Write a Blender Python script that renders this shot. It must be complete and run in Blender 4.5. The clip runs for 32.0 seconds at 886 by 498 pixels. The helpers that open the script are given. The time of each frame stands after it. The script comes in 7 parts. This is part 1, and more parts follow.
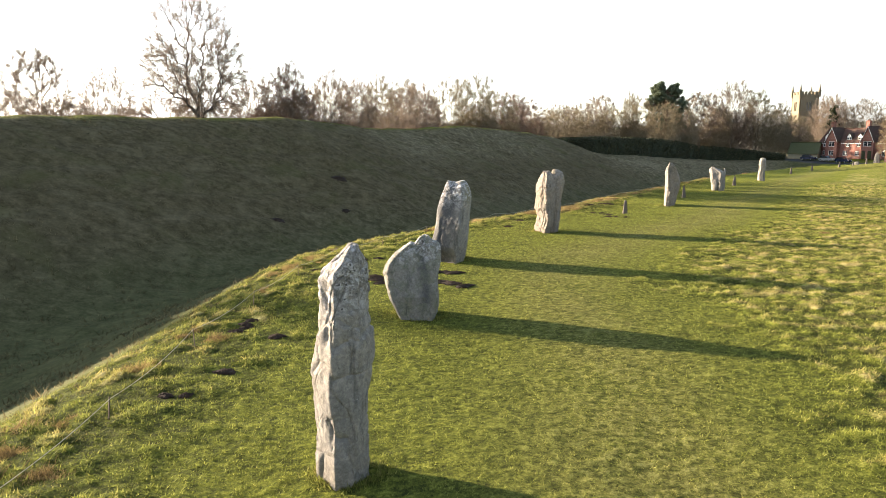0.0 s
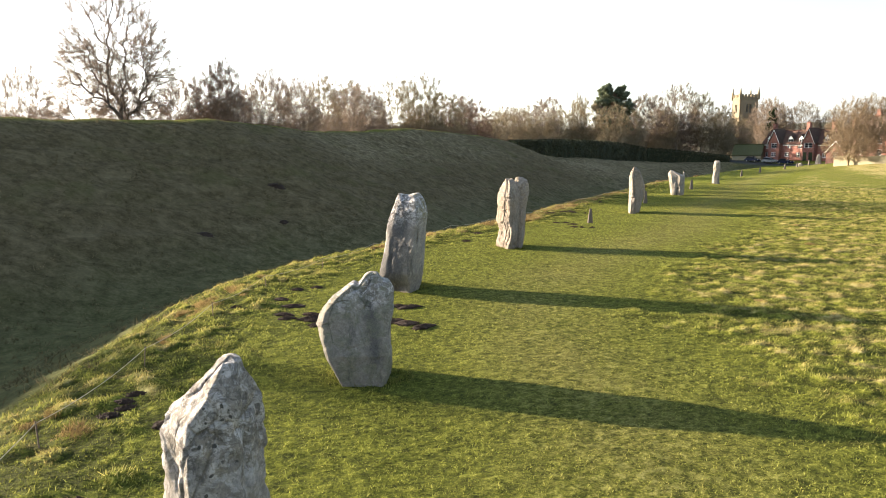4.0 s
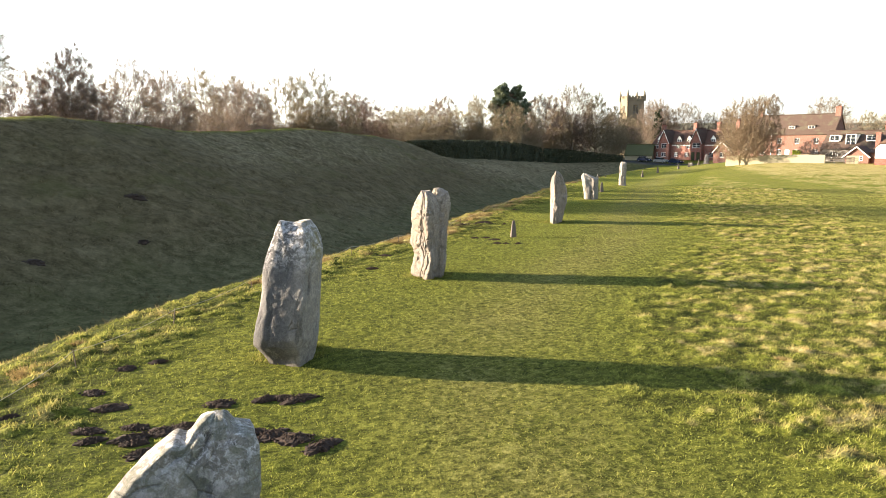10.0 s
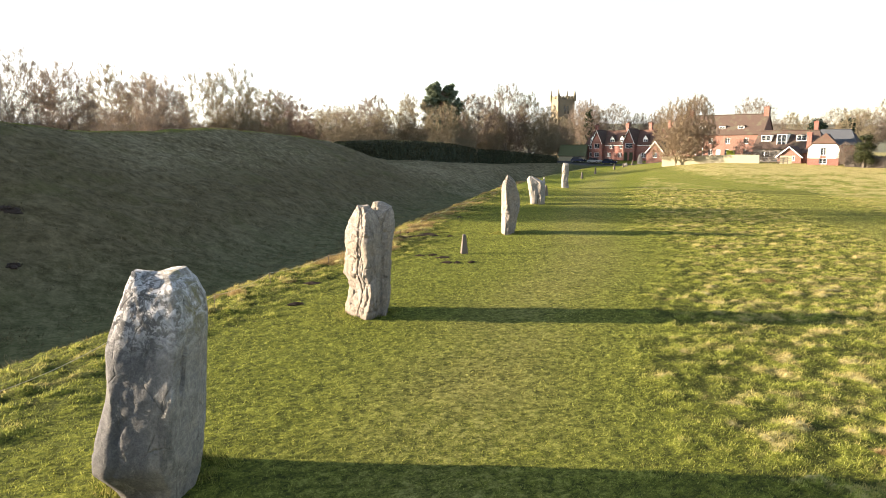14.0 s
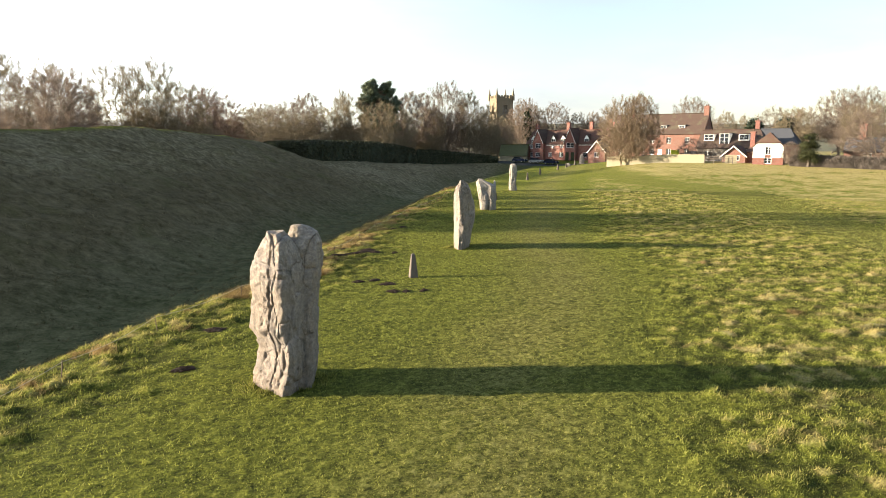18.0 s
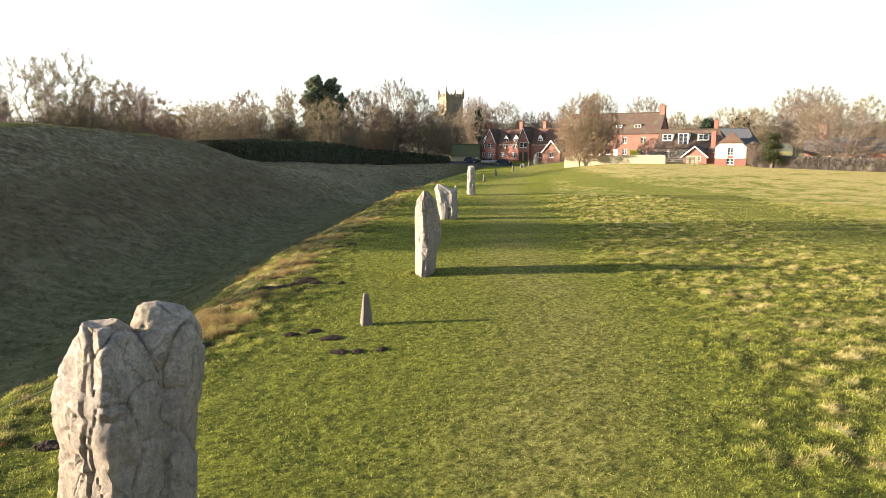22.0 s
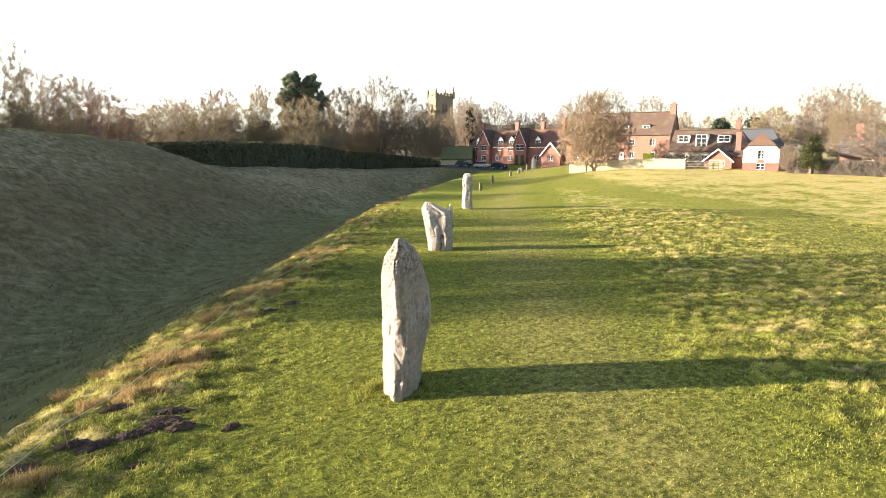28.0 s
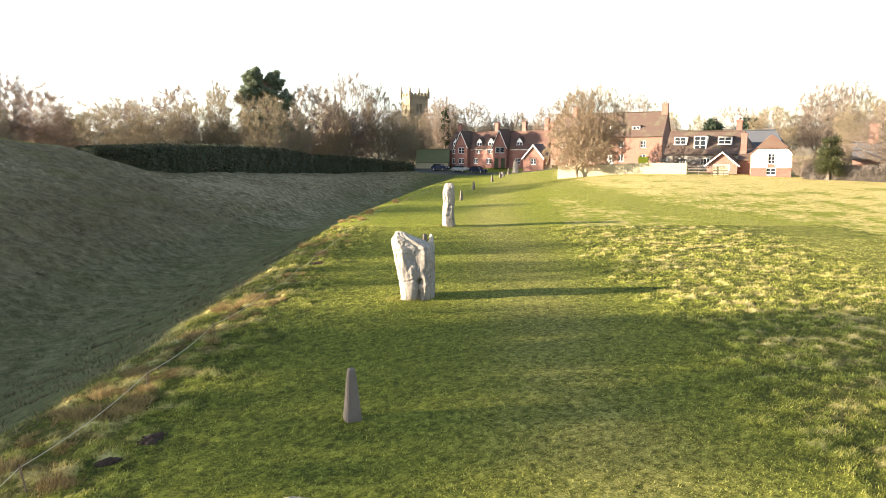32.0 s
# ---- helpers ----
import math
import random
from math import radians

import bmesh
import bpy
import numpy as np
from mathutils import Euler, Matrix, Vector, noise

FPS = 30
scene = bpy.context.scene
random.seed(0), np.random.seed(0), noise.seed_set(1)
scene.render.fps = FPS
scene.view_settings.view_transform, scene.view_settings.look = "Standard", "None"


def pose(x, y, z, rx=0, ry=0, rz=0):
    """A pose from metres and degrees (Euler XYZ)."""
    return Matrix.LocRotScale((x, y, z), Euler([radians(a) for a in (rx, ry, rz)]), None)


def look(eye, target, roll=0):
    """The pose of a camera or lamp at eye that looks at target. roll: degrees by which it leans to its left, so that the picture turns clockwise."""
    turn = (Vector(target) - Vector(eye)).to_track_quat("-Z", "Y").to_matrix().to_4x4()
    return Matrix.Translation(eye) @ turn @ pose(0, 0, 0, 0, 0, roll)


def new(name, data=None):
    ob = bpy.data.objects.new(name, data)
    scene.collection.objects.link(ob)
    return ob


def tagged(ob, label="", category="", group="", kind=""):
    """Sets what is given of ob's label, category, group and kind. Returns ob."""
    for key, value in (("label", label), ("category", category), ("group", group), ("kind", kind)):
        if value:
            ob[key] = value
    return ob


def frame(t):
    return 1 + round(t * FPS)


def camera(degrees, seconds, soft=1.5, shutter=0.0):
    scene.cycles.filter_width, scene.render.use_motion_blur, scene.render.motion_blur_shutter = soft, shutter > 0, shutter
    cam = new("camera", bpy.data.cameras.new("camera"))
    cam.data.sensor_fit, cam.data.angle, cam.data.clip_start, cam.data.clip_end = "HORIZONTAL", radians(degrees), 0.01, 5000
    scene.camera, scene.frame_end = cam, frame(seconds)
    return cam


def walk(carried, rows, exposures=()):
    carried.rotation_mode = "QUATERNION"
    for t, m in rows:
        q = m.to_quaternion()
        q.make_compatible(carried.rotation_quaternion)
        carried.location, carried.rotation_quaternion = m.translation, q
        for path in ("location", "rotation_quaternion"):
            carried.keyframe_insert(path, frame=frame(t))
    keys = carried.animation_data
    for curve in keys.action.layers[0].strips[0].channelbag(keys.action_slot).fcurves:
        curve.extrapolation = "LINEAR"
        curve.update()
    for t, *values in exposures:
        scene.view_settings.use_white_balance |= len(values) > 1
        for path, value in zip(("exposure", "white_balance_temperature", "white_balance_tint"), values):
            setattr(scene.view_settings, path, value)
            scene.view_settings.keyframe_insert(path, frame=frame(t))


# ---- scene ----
cam = camera(65.8, 32.0, soft=0.9)
METRES, EYE, TILT, LEAN, TURN = 62.366, 5.8, 0.0, 0.0, 0.0
ROWS = [
    (0.0, 0.0, 0.0, 0.0, 0.04, -8.93, -0.27),
    (0.5, -0.0004, 0.012, 0.0001, -0.5, -8.9, -0.25),
    (1.0, -0.0007, 0.024, 0.0004, -1.04, -8.87, -0.21),
    (1.5, -0.0007, 0.0354, 0.0006, -1.59, -8.83, -0.2),
    (2.0, -0.0008, 0.0463, 0.0007, -2.13, -8.78, -0.18),
    (2.5, -0.0009, 0.0569, 0.0009, -2.68, -8.75, -0.14),
    (3.0, -0.0013, 0.0674, 0.001, -3.23, -8.74, -0.13),
    (3.5, -0.0018, 0.0779, 0.0012, -3.8, -8.72, -0.1),
    (5.5, -0.0028, 0.1186, 0.0021, -6.58, -8.68, -0.06),
    (6.0, -0.0026, 0.1289, 0.0022, -7.36, -8.69, -0.05),
    (6.5, -0.0022, 0.1394, 0.0024, -8.14, -8.69, -0.03),
    (7.0, -0.0014, 0.1501, 0.0026, -8.9, -8.69, 0.0),
    (7.5, -0.0006, 0.1612, 0.0027, -9.64, -8.68, 0.0),
    (8.0, 0.0002, 0.1729, 0.0026, -10.38, -8.67, 0.04),
    (8.5, 0.0011, 0.185, 0.0028, -11.1, -8.68, 0.05),
    (9.0, 0.0021, 0.1974, 0.0028, -11.85, -8.68, 0.02),
    (9.5, 0.0033, 0.2099, 0.0029, -12.57, -8.66, 0.06),
    (10.0, 0.0046, 0.2226, 0.003, -13.29, -8.66, 0.06),
    (10.5, 0.0057, 0.2354, 0.0032, -14.0, -8.66, 0.08),
    (11.0, 0.007, 0.2483, 0.0032, -14.71, -8.66, 0.12),
    (11.5, 0.0087, 0.2615, 0.0031, -15.45, -8.65, 0.14),
    (12.0, 0.011, 0.2747, 0.0033, -16.2, -8.65, 0.13),
    (12.5, 0.0136, 0.288, 0.0034, -16.94, -8.65, 0.15),
    (13.0, 0.0166, 0.3015, 0.0036, -17.67, -8.63, 0.17),
    (13.5, 0.0198, 0.315, 0.0036, -18.38, -8.63, 0.17),
    (14.0, 0.023, 0.3287, 0.0036, -19.1, -8.63, 0.17),
    (14.5, 0.026, 0.3426, 0.0035, -19.82, -8.64, 0.16),
    (16.5, 0.0398, 0.3977, 0.0027, -22.58, -8.63, 0.27),
    (17.0, 0.0454, 0.4111, 0.0028, -22.52, -8.62, 0.26),
    (17.5, 0.0508, 0.4241, 0.0029, -23.38, -8.63, 0.25),
    (18.0, 0.0562, 0.4372, 0.0032, -24.33, -8.65, 0.26),
    (18.5, 0.0614, 0.4508, 0.0033, -25.25, -8.66, 0.26),
    (19.0, 0.0666, 0.4646, 0.0035, -25.96, -8.68, 0.25),
    (19.5, 0.0715, 0.4786, 0.0037, -26.62, -8.7, 0.24),
    (20.0, 0.0766, 0.4927, 0.0038, -27.18, -8.7, 0.27),
    (20.5, 0.082, 0.5077, 0.0039, -27.76, -8.71, 0.23),
    (21.0, 0.088, 0.5236, 0.0044, -28.25, -8.72, 0.23),
    (21.5, 0.0944, 0.5397, 0.0046, -28.55, -8.72, 0.22),
    (22.0, 0.1014, 0.5558, 0.0047, -28.68, -8.72, 0.21),
    (22.5, 0.1091, 0.5723, 0.0047, -28.8, -8.68, 0.21),
    (23.0, 0.1174, 0.5888, 0.0049, -28.94, -8.66, 0.2),
    (23.5, 0.1263, 0.6054, 0.0052, -29.07, -8.66, 0.21),
    (24.0, 0.1357, 0.6219, 0.0054, -29.2, -8.64, 0.19),
    (24.5, 0.145, 0.6387, 0.0058, -29.33, -8.64, 0.2),
    (25.0, 0.1542, 0.6556, 0.0061, -29.31, -8.62, 0.21),
    (25.5, 0.1638, 0.6725, 0.0062, -29.32, -8.62, 0.19),
    (27.5, 0.2057, 0.7482, 0.0055, -29.68, -8.57, 0.22),
    (28.0, 0.2165, 0.7676, 0.0059, -29.56, -8.56, 0.22),
    (28.5, 0.2272, 0.7873, 0.0066, -29.52, -8.54, 0.22),
    (29.0, 0.2381, 0.8069, 0.007, -29.72, -8.53, 0.23),
    (29.5, 0.249, 0.8271, 0.0079, -29.98, -8.52, 0.24),
    (30.0, 0.2602, 0.8478, 0.0086, -30.29, -8.51, 0.25),
    (30.5, 0.2716, 0.8687, 0.0088, -30.64, -8.49, 0.27),
    (31.0, 0.2832, 0.8895, 0.009, -30.99, -8.48, 0.28),
    (31.5, 0.295, 0.9105, 0.0093, -31.34, -8.47, 0.26),
    (32.0, 0.307, 0.9315, 0.0096, -31.69, -8.45, 0.27),
]
EXPOSURES = [(0, 2.38, 6800, 10), (3, 2.32, 6800, 10), (6, 2.38, 6800, 10), (9, 2.45, 6800, 10), (13, 2.42, 6800, 10), (17, 2.25, 6800, 9), (19, 1.95, 6650, 8), (21, 2.12, 6700, 9), (23, 2.35, 6800, 10), (25, 2.32, 6800, 10), (28, 2.66, 6800, 10), (32, 2.79, 6800, 10)]
walk(cam, [(t, pose(0, 0, EYE, TILT, LEAN, TURN) @ pose(METRES * x, METRES * y, METRES * z, 90 + pitch, roll, yaw)) for t, x, y, z, yaw, pitch, roll in ROWS], EXPOSURES)

# ---- sky, sun and exposure ----
SUN_AZ = radians(-66.5)      # from +y towards +x
SUN_EL = radians(12.9)
world = bpy.data.worlds.new("sky")
scene.world = world
world.use_nodes = True
wn = world.node_tree.nodes
bg = wn["Background"]
sky = wn.new("ShaderNodeTexSky")
sky.sky_type = "NISHITA"
sky.sun_disc = False
sky.sun_elevation = SUN_EL
sky.sun_rotation = SUN_AZ
sky.altitude = 150
sky.air_density = 1.0
sky.dust_density = 0.9
sky.ozone_density = 1.2
bg.inputs["Strength"].default_value = 0.09
# thin high cloud, all over the sky
wco = wn.new("ShaderNodeTexCoord")
wmap = wn.new("ShaderNodeMapping")
wmap.inputs["Scale"].default_value = (1.0, 1.6, 5.0)
wnoise = wn.new("ShaderNodeTexNoise")
wnoise.inputs["Scale"].default_value = 2.2
wnoise.inputs["Detail"].default_value = 6
wnoise.inputs["Roughness"].default_value = 0.6
wrange = wn.new("ShaderNodeMapRange")
for key, val in (("From Min", 0.3), ("From Max", 0.7), ("To Min", 0.35), ("To Max", 1.0)):
    wrange.inputs[key].default_value = val
# the haze thins out towards the zenith
wsep = wn.new("ShaderNodeSeparateXYZ")
whaze = wn.new("ShaderNodeMapRange")
whaze.interpolation_type = "SMOOTHSTEP"
for key, val in (("From Min", 0.0), ("From Max", 0.62), ("To Min", 0.85), ("To Max", 0.06)):
    whaze.inputs[key].default_value = val
wmul = wn.new("ShaderNodeMath")
wmul.operation = "MULTIPLY"
wmix = wn.new("ShaderNodeMix")
wmix.data_type = "RGBA"
wdot = wn.new("ShaderNodeVectorMath")
wdot.operation = "DOT_PRODUCT"
wdot.inputs[1].default_value = (math.sin(SUN_AZ), math.cos(SUN_AZ), 0)
wglow = wn.new("ShaderNodeMapRange")
wglow.interpolation_type = "SMOOTHSTEP"
wglow.inputs["From Min"].default_value = -0.25
wglow.inputs["From Max"].default_value = 1.05
wveil = wn.new("ShaderNodeMix")
wveil.data_type = "RGBA"
wveil.inputs[6].default_value = (2.05, 2.15, 2.42, 1)
wveil.inputs[7].default_value = (10.0, 10.3, 10.8, 1)
wl = world.node_tree.links
wl.new(wco.outputs["Generated"], wmap.inputs["Vector"])
wl.new(wmap.outputs[0], wnoise.inputs["Vector"])
wl.new(wnoise.outputs["Fac"], wrange.inputs["Value"])
wl.new(wco.outputs["Generated"], wsep.inputs[0])
wl.new(wsep.outputs[2], whaze.inputs["Value"])
wl.new(wrange.outputs[0], wmul.inputs[0])
wl.new(whaze.outputs[0], wmul.inputs[1])
wl.new(wmul.outputs[0], wmix.inputs[0])
wl.new(wco.outputs["Generated"], wdot.inputs[0])
wl.new(wdot.outputs["Value"], wglow.inputs["Value"])
wl.new(wglow.outputs[0], wveil.inputs[0])
wl.new(wveil.outputs[2], wmix.inputs[7])
wl.new(sky.outputs[0], wmix.inputs[6])
wl.new(wmix.outputs[2], bg.inputs["Color"])

sun_data = bpy.data.lights.new("sun", "SUN")
sun_data.energy = 5.0
sun_data.angle = radians(0.6)
sun_data.color = (1.0, 0.87, 0.70)
sun = new("sun", sun_data)
sun_dir = Vector((math.sin(SUN_AZ) * math.cos(SUN_EL), math.cos(SUN_AZ) * math.cos(SUN_EL), math.sin(SUN_EL)))
sun.matrix_world = look(sun_dir * 200 + Vector((0, 60, 0)), (0, 60, 0))

# ---- materials ----


class Mat:
    """A small builder for procedural materials."""

    def __init__(self, name, rough=0.9):
        self.m = bpy.data.materials.new(name)
        self.m.use_nodes = True
        self.t = self.m.node_tree
        self.b = self.t.nodes["Principled BSDF"]
        self.b.inputs["Roughness"].default_value = rough
        self.b.inputs["Specular IOR Level"].default_value = 0.25
        self.geo = None

    def node(self, kind, **kw):
        n = self.t.nodes.new(kind)
        for k, v in kw.items():
            n.inputs[k].default_value = v
        return n

    def link(self, a, b):
        self.t.links.new(a, b)

    def pos(self, scale=(1, 1, 1), local=True):
        c = self.t.nodes.new("ShaderNodeTexCoord")
        mp = self.t.nodes.new("ShaderNodeMapping")
        mp.inputs["Scale"].default_value = scale
        if local:
            self.link(c.outputs["Object"], mp.inputs["Vector"])
        else:
            g = self.t.nodes.new("ShaderNodeNewGeometry")
            self.link(g.outputs["Position"], mp.inputs["Vector"])
        return mp.outputs["Vector"]

    def noise(self, scale, detail=5, rough=0.6, vec=None, dist=0.0):
        n = self.node("ShaderNodeTexNoise", Scale=scale, Detail=detail, Roughness=rough, Distortion=dist)
        if vec is not None:
            self.link(vec, n.inputs["Vector"])
        return n.outputs["Fac"]

    def ramp(self, fac, stops):
        r = self.t.nodes.new("ShaderNodeValToRGB")
        e = r.color_ramp.elements
        while len(e) < len(stops):
            e.new(0.5)
        for el, (p, c) in zip(e, stops):
            el.position = p
            el.color = (*c, 1) if len(c) == 3 else c
        self.link(fac, r.inputs["Fac"])
        return r.outputs["Color"]

    def mask(self, fac, lo, hi):
        r = self.t.nodes.new("ShaderNodeMapRange")
        r.interpolation_type = "SMOOTHSTEP"
        r.inputs["From Min"].default_value = lo
        r.inputs["From Max"].default_value = hi
        self.link(fac, r.inputs["Value"])
        return r.outputs["Result"]

    def mix(self, fac, a, b, mode="MIX"):
        n = self.t.nodes.new("ShaderNodeMix")
        n.data_type = "RGBA"
        n.blend_type = mode
        for s, v in ((n.inputs[0], fac), (n.inputs[6], a), (n.inputs[7], b)):
            if isinstance(v, (int, float)):
                s.default_value = v
            elif isinstance(v, tuple):
                s.default_value = (*v, 1)
            else:
                self.link(v, s)
        return n.outputs[2]

    def math(self, op, a, b=0.0):
        n = self.t.nodes.new("ShaderNodeMath")
        n.operation = op
        for s, v in ((n.inputs[0], a), (n.inputs[1], b)):
            if isinstance(v, (int, float)):
                s.default_value = v
            else:
                self.link(v, s)
        return n.outputs[0]

    def attr(self, name):
        n = self.t.nodes.new("ShaderNodeAttribute")
        n.attribute_name = name
        return n.outputs["Fac"]

    def random(self):
        return self.t.nodes.new("ShaderNodeObjectInfo").outputs["Random"]

    def island(self):
        return self.t.nodes.new("ShaderNodeNewGeometry").outputs["Random Per Island"]

    def colour(self, c):
        if isinstance(c, tuple):
            self.b.inputs["Base Color"].default_value = (*c, 1)
        else:
            self.link(c, self.b.inputs["Base Color"])
        return self

    def bump(self, fac, strength=0.5, dist=0.02):
        n = self.node("ShaderNodeBump", Strength=strength, Distance=dist)
        self.link(fac, n.inputs["Height"])
        self.link(n.outputs["Normal"], self.b.inputs["Normal"])
        return self

    def thin(self, colour, amount=0.35):
        """Leaf-like: part of the light shines through."""
        tr = self.t.nodes.new("ShaderNodeBsdfTranslucent")
        mx = self.t.nodes.new("ShaderNodeMixShader")
        mx.inputs[0].default_value = amount
        if isinstance(colour, tuple):
            tr.inputs["Color"].default_value = (*colour, 1)
        else:
            self.link(colour, tr.inputs["Color"])
        self.link(self.b.outputs[0], mx.inputs[1])
        self.link(tr.outputs[0], mx.inputs[2])
        self.link(mx.outputs[0], self.t.nodes["Material Output"].inputs["Surface"])
        return self


def m_ground():
    m = Mat("turf", 0.95)
    m.b.inputs["Specular IOR Level"].default_value = 0.04
    p = m.pos(local=False)
    big, mid, fine, tiny = m.noise(0.12, 4, 0.6, p), m.noise(1.3, 5, 0.65, p), m.noise(5, 5, 0.75, p), m.noise(17, 4, 0.8, p)
    speck = m.math("ADD", m.math("MULTIPLY", fine, 0.45), m.math("MULTIPLY", tiny, 0.55))
    lump = m.noise(3.4, 3, 0.6, p)
    # tuft tops lighter, hollows darker: shading put into the turf colour
    speck = m.math("ADD", speck, m.math("MULTIPLY", m.math("SUBTRACT", m.attr("tuft_shading"), 0.5), 0.16))
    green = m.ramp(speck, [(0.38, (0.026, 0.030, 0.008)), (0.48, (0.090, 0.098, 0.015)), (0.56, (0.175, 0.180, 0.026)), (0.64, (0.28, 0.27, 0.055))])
    straw = m.ramp(speck, [(0.38, (0.085, 0.064, 0.020)), (0.48, (0.25, 0.20, 0.075)), (0.60, (0.44, 0.37, 0.165))])
    worn = m.ramp(speck, [(0.40, (0.045, 0.042, 0.013)), (0.50, (0.15, 0.138, 0.035)), (0.60, (0.27, 0.245, 0.085))])
    rough = m.ramp(m.math("ADD", m.math("MULTIPLY", mid, 0.6), m.math("MULTIPLY", fine, 0.4)), [(0.36, (0.050, 0.038, 0.019)), (0.5, (0.086, 0.066, 0.033)), (0.66, (0.15, 0.115, 0.062))])
    rough = m.mix(m.math("MULTIPLY", m.mask(m.noise(0.33, 5, 0.65, p), 0.48, 0.70), 0.35), rough, (0.20, 0.16, 0.09))
    rough = m.mix(m.math("MULTIPLY", m.mask(m.noise(0.16, 4, 0.6, p, 1.0), 0.48, 0.70), 0.45), rough, (0.080, 0.075, 0.026))
    s = m.math("ADD", m.attr("straw"), m.math("MULTIPLY", m.math("SUBTRACT", mid, 0.5), 1.6))
    c = m.mix(m.mask(s, 0.30, 0.85), green, straw)
    c = m.mix(m.math("MULTIPLY", m.attr("worn"), m.mask(m.math("ADD", big, fine), 0.75, 1.1)), c, worn)
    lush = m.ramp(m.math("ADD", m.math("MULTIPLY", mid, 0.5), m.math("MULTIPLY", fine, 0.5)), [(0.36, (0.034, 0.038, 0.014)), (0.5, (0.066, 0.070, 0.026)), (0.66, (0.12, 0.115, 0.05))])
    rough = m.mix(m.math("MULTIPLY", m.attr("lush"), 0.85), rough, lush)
    dead = m.ramp(m.math("ADD", m.math("MULTIPLY", mid, 0.5), m.math("MULTIPLY", fine, 0.5)), [(0.36, (0.09, 0.07, 0.038)), (0.5, (0.19, 0.152, 0.088)), (0.66, (0.33, 0.27, 0.165))])
    rough = m.mix(m.math("MULTIPLY", m.attr("pale"), m.mask(m.math("ADD", big, mid), 0.75, 1.15)), rough, dead)
    c = m.mix(m.attr("rough"), c, rough)
    c = m.mix(m.attr("tarmac"), c, m.ramp(fine, [(0.3, (0.04, 0.04, 0.042)), (0.7, (0.075, 0.074, 0.07))]))
    far = m.ramp(big, [(0.35, (0.085, 0.095, 0.055)), (0.5, (0.14, 0.13, 0.09)), (0.62, (0.085, 0.08, 0.065))])
    c = m.mix(m.attr("far"), c, far)
    # coarse sheet lightened in its colour, for the lit blade tops it lacks
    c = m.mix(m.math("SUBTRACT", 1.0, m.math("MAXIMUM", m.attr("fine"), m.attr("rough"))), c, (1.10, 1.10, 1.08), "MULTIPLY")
    # close sheet darkened between tufts, for the shade down among the blades
    c = m.mix(m.math("MULTIPLY", m.attr("fine"), m.math("SUBTRACT", 0.45, m.math("MULTIPLY", m.attr("tuft_shading"), 0.42))), c, (0.030, 0.032, 0.009))
    m.colour(c)
    relief = m.math("MULTIPLY", m.math("ADD", m.math("MULTIPLY", lump, 0.8), speck), m.math("SUBTRACT", 1.0, m.math("MAXIMUM", m.math("MULTIPLY", m.attr("rough"), 0.93), m.math("MULTIPLY", m.attr("fine"), 0.65))))
    return m.bump(relief, 1.0, 0.14).m


def m_blade(name, greens, straws):
    m = Mat(name, 0.8)
    m.b.inputs["Specular IOR Level"].default_value = 0.12
    r = m.math("ADD", m.math("MULTIPLY", m.island(), 0.3), m.math("MULTIPLY", m.attr("tone"), 0.7))
    g = m.ramp(r, [(0.1, greens[0]), (0.5, greens[1]), (0.9, greens[2])])
    s = m.ramp(r, [(0.1, straws[0]), (0.9, straws[1])])
    c = m.mix(m.attr("straw"), g, s)
    m.colour(c)
    return m.thin(c, 0.42).m


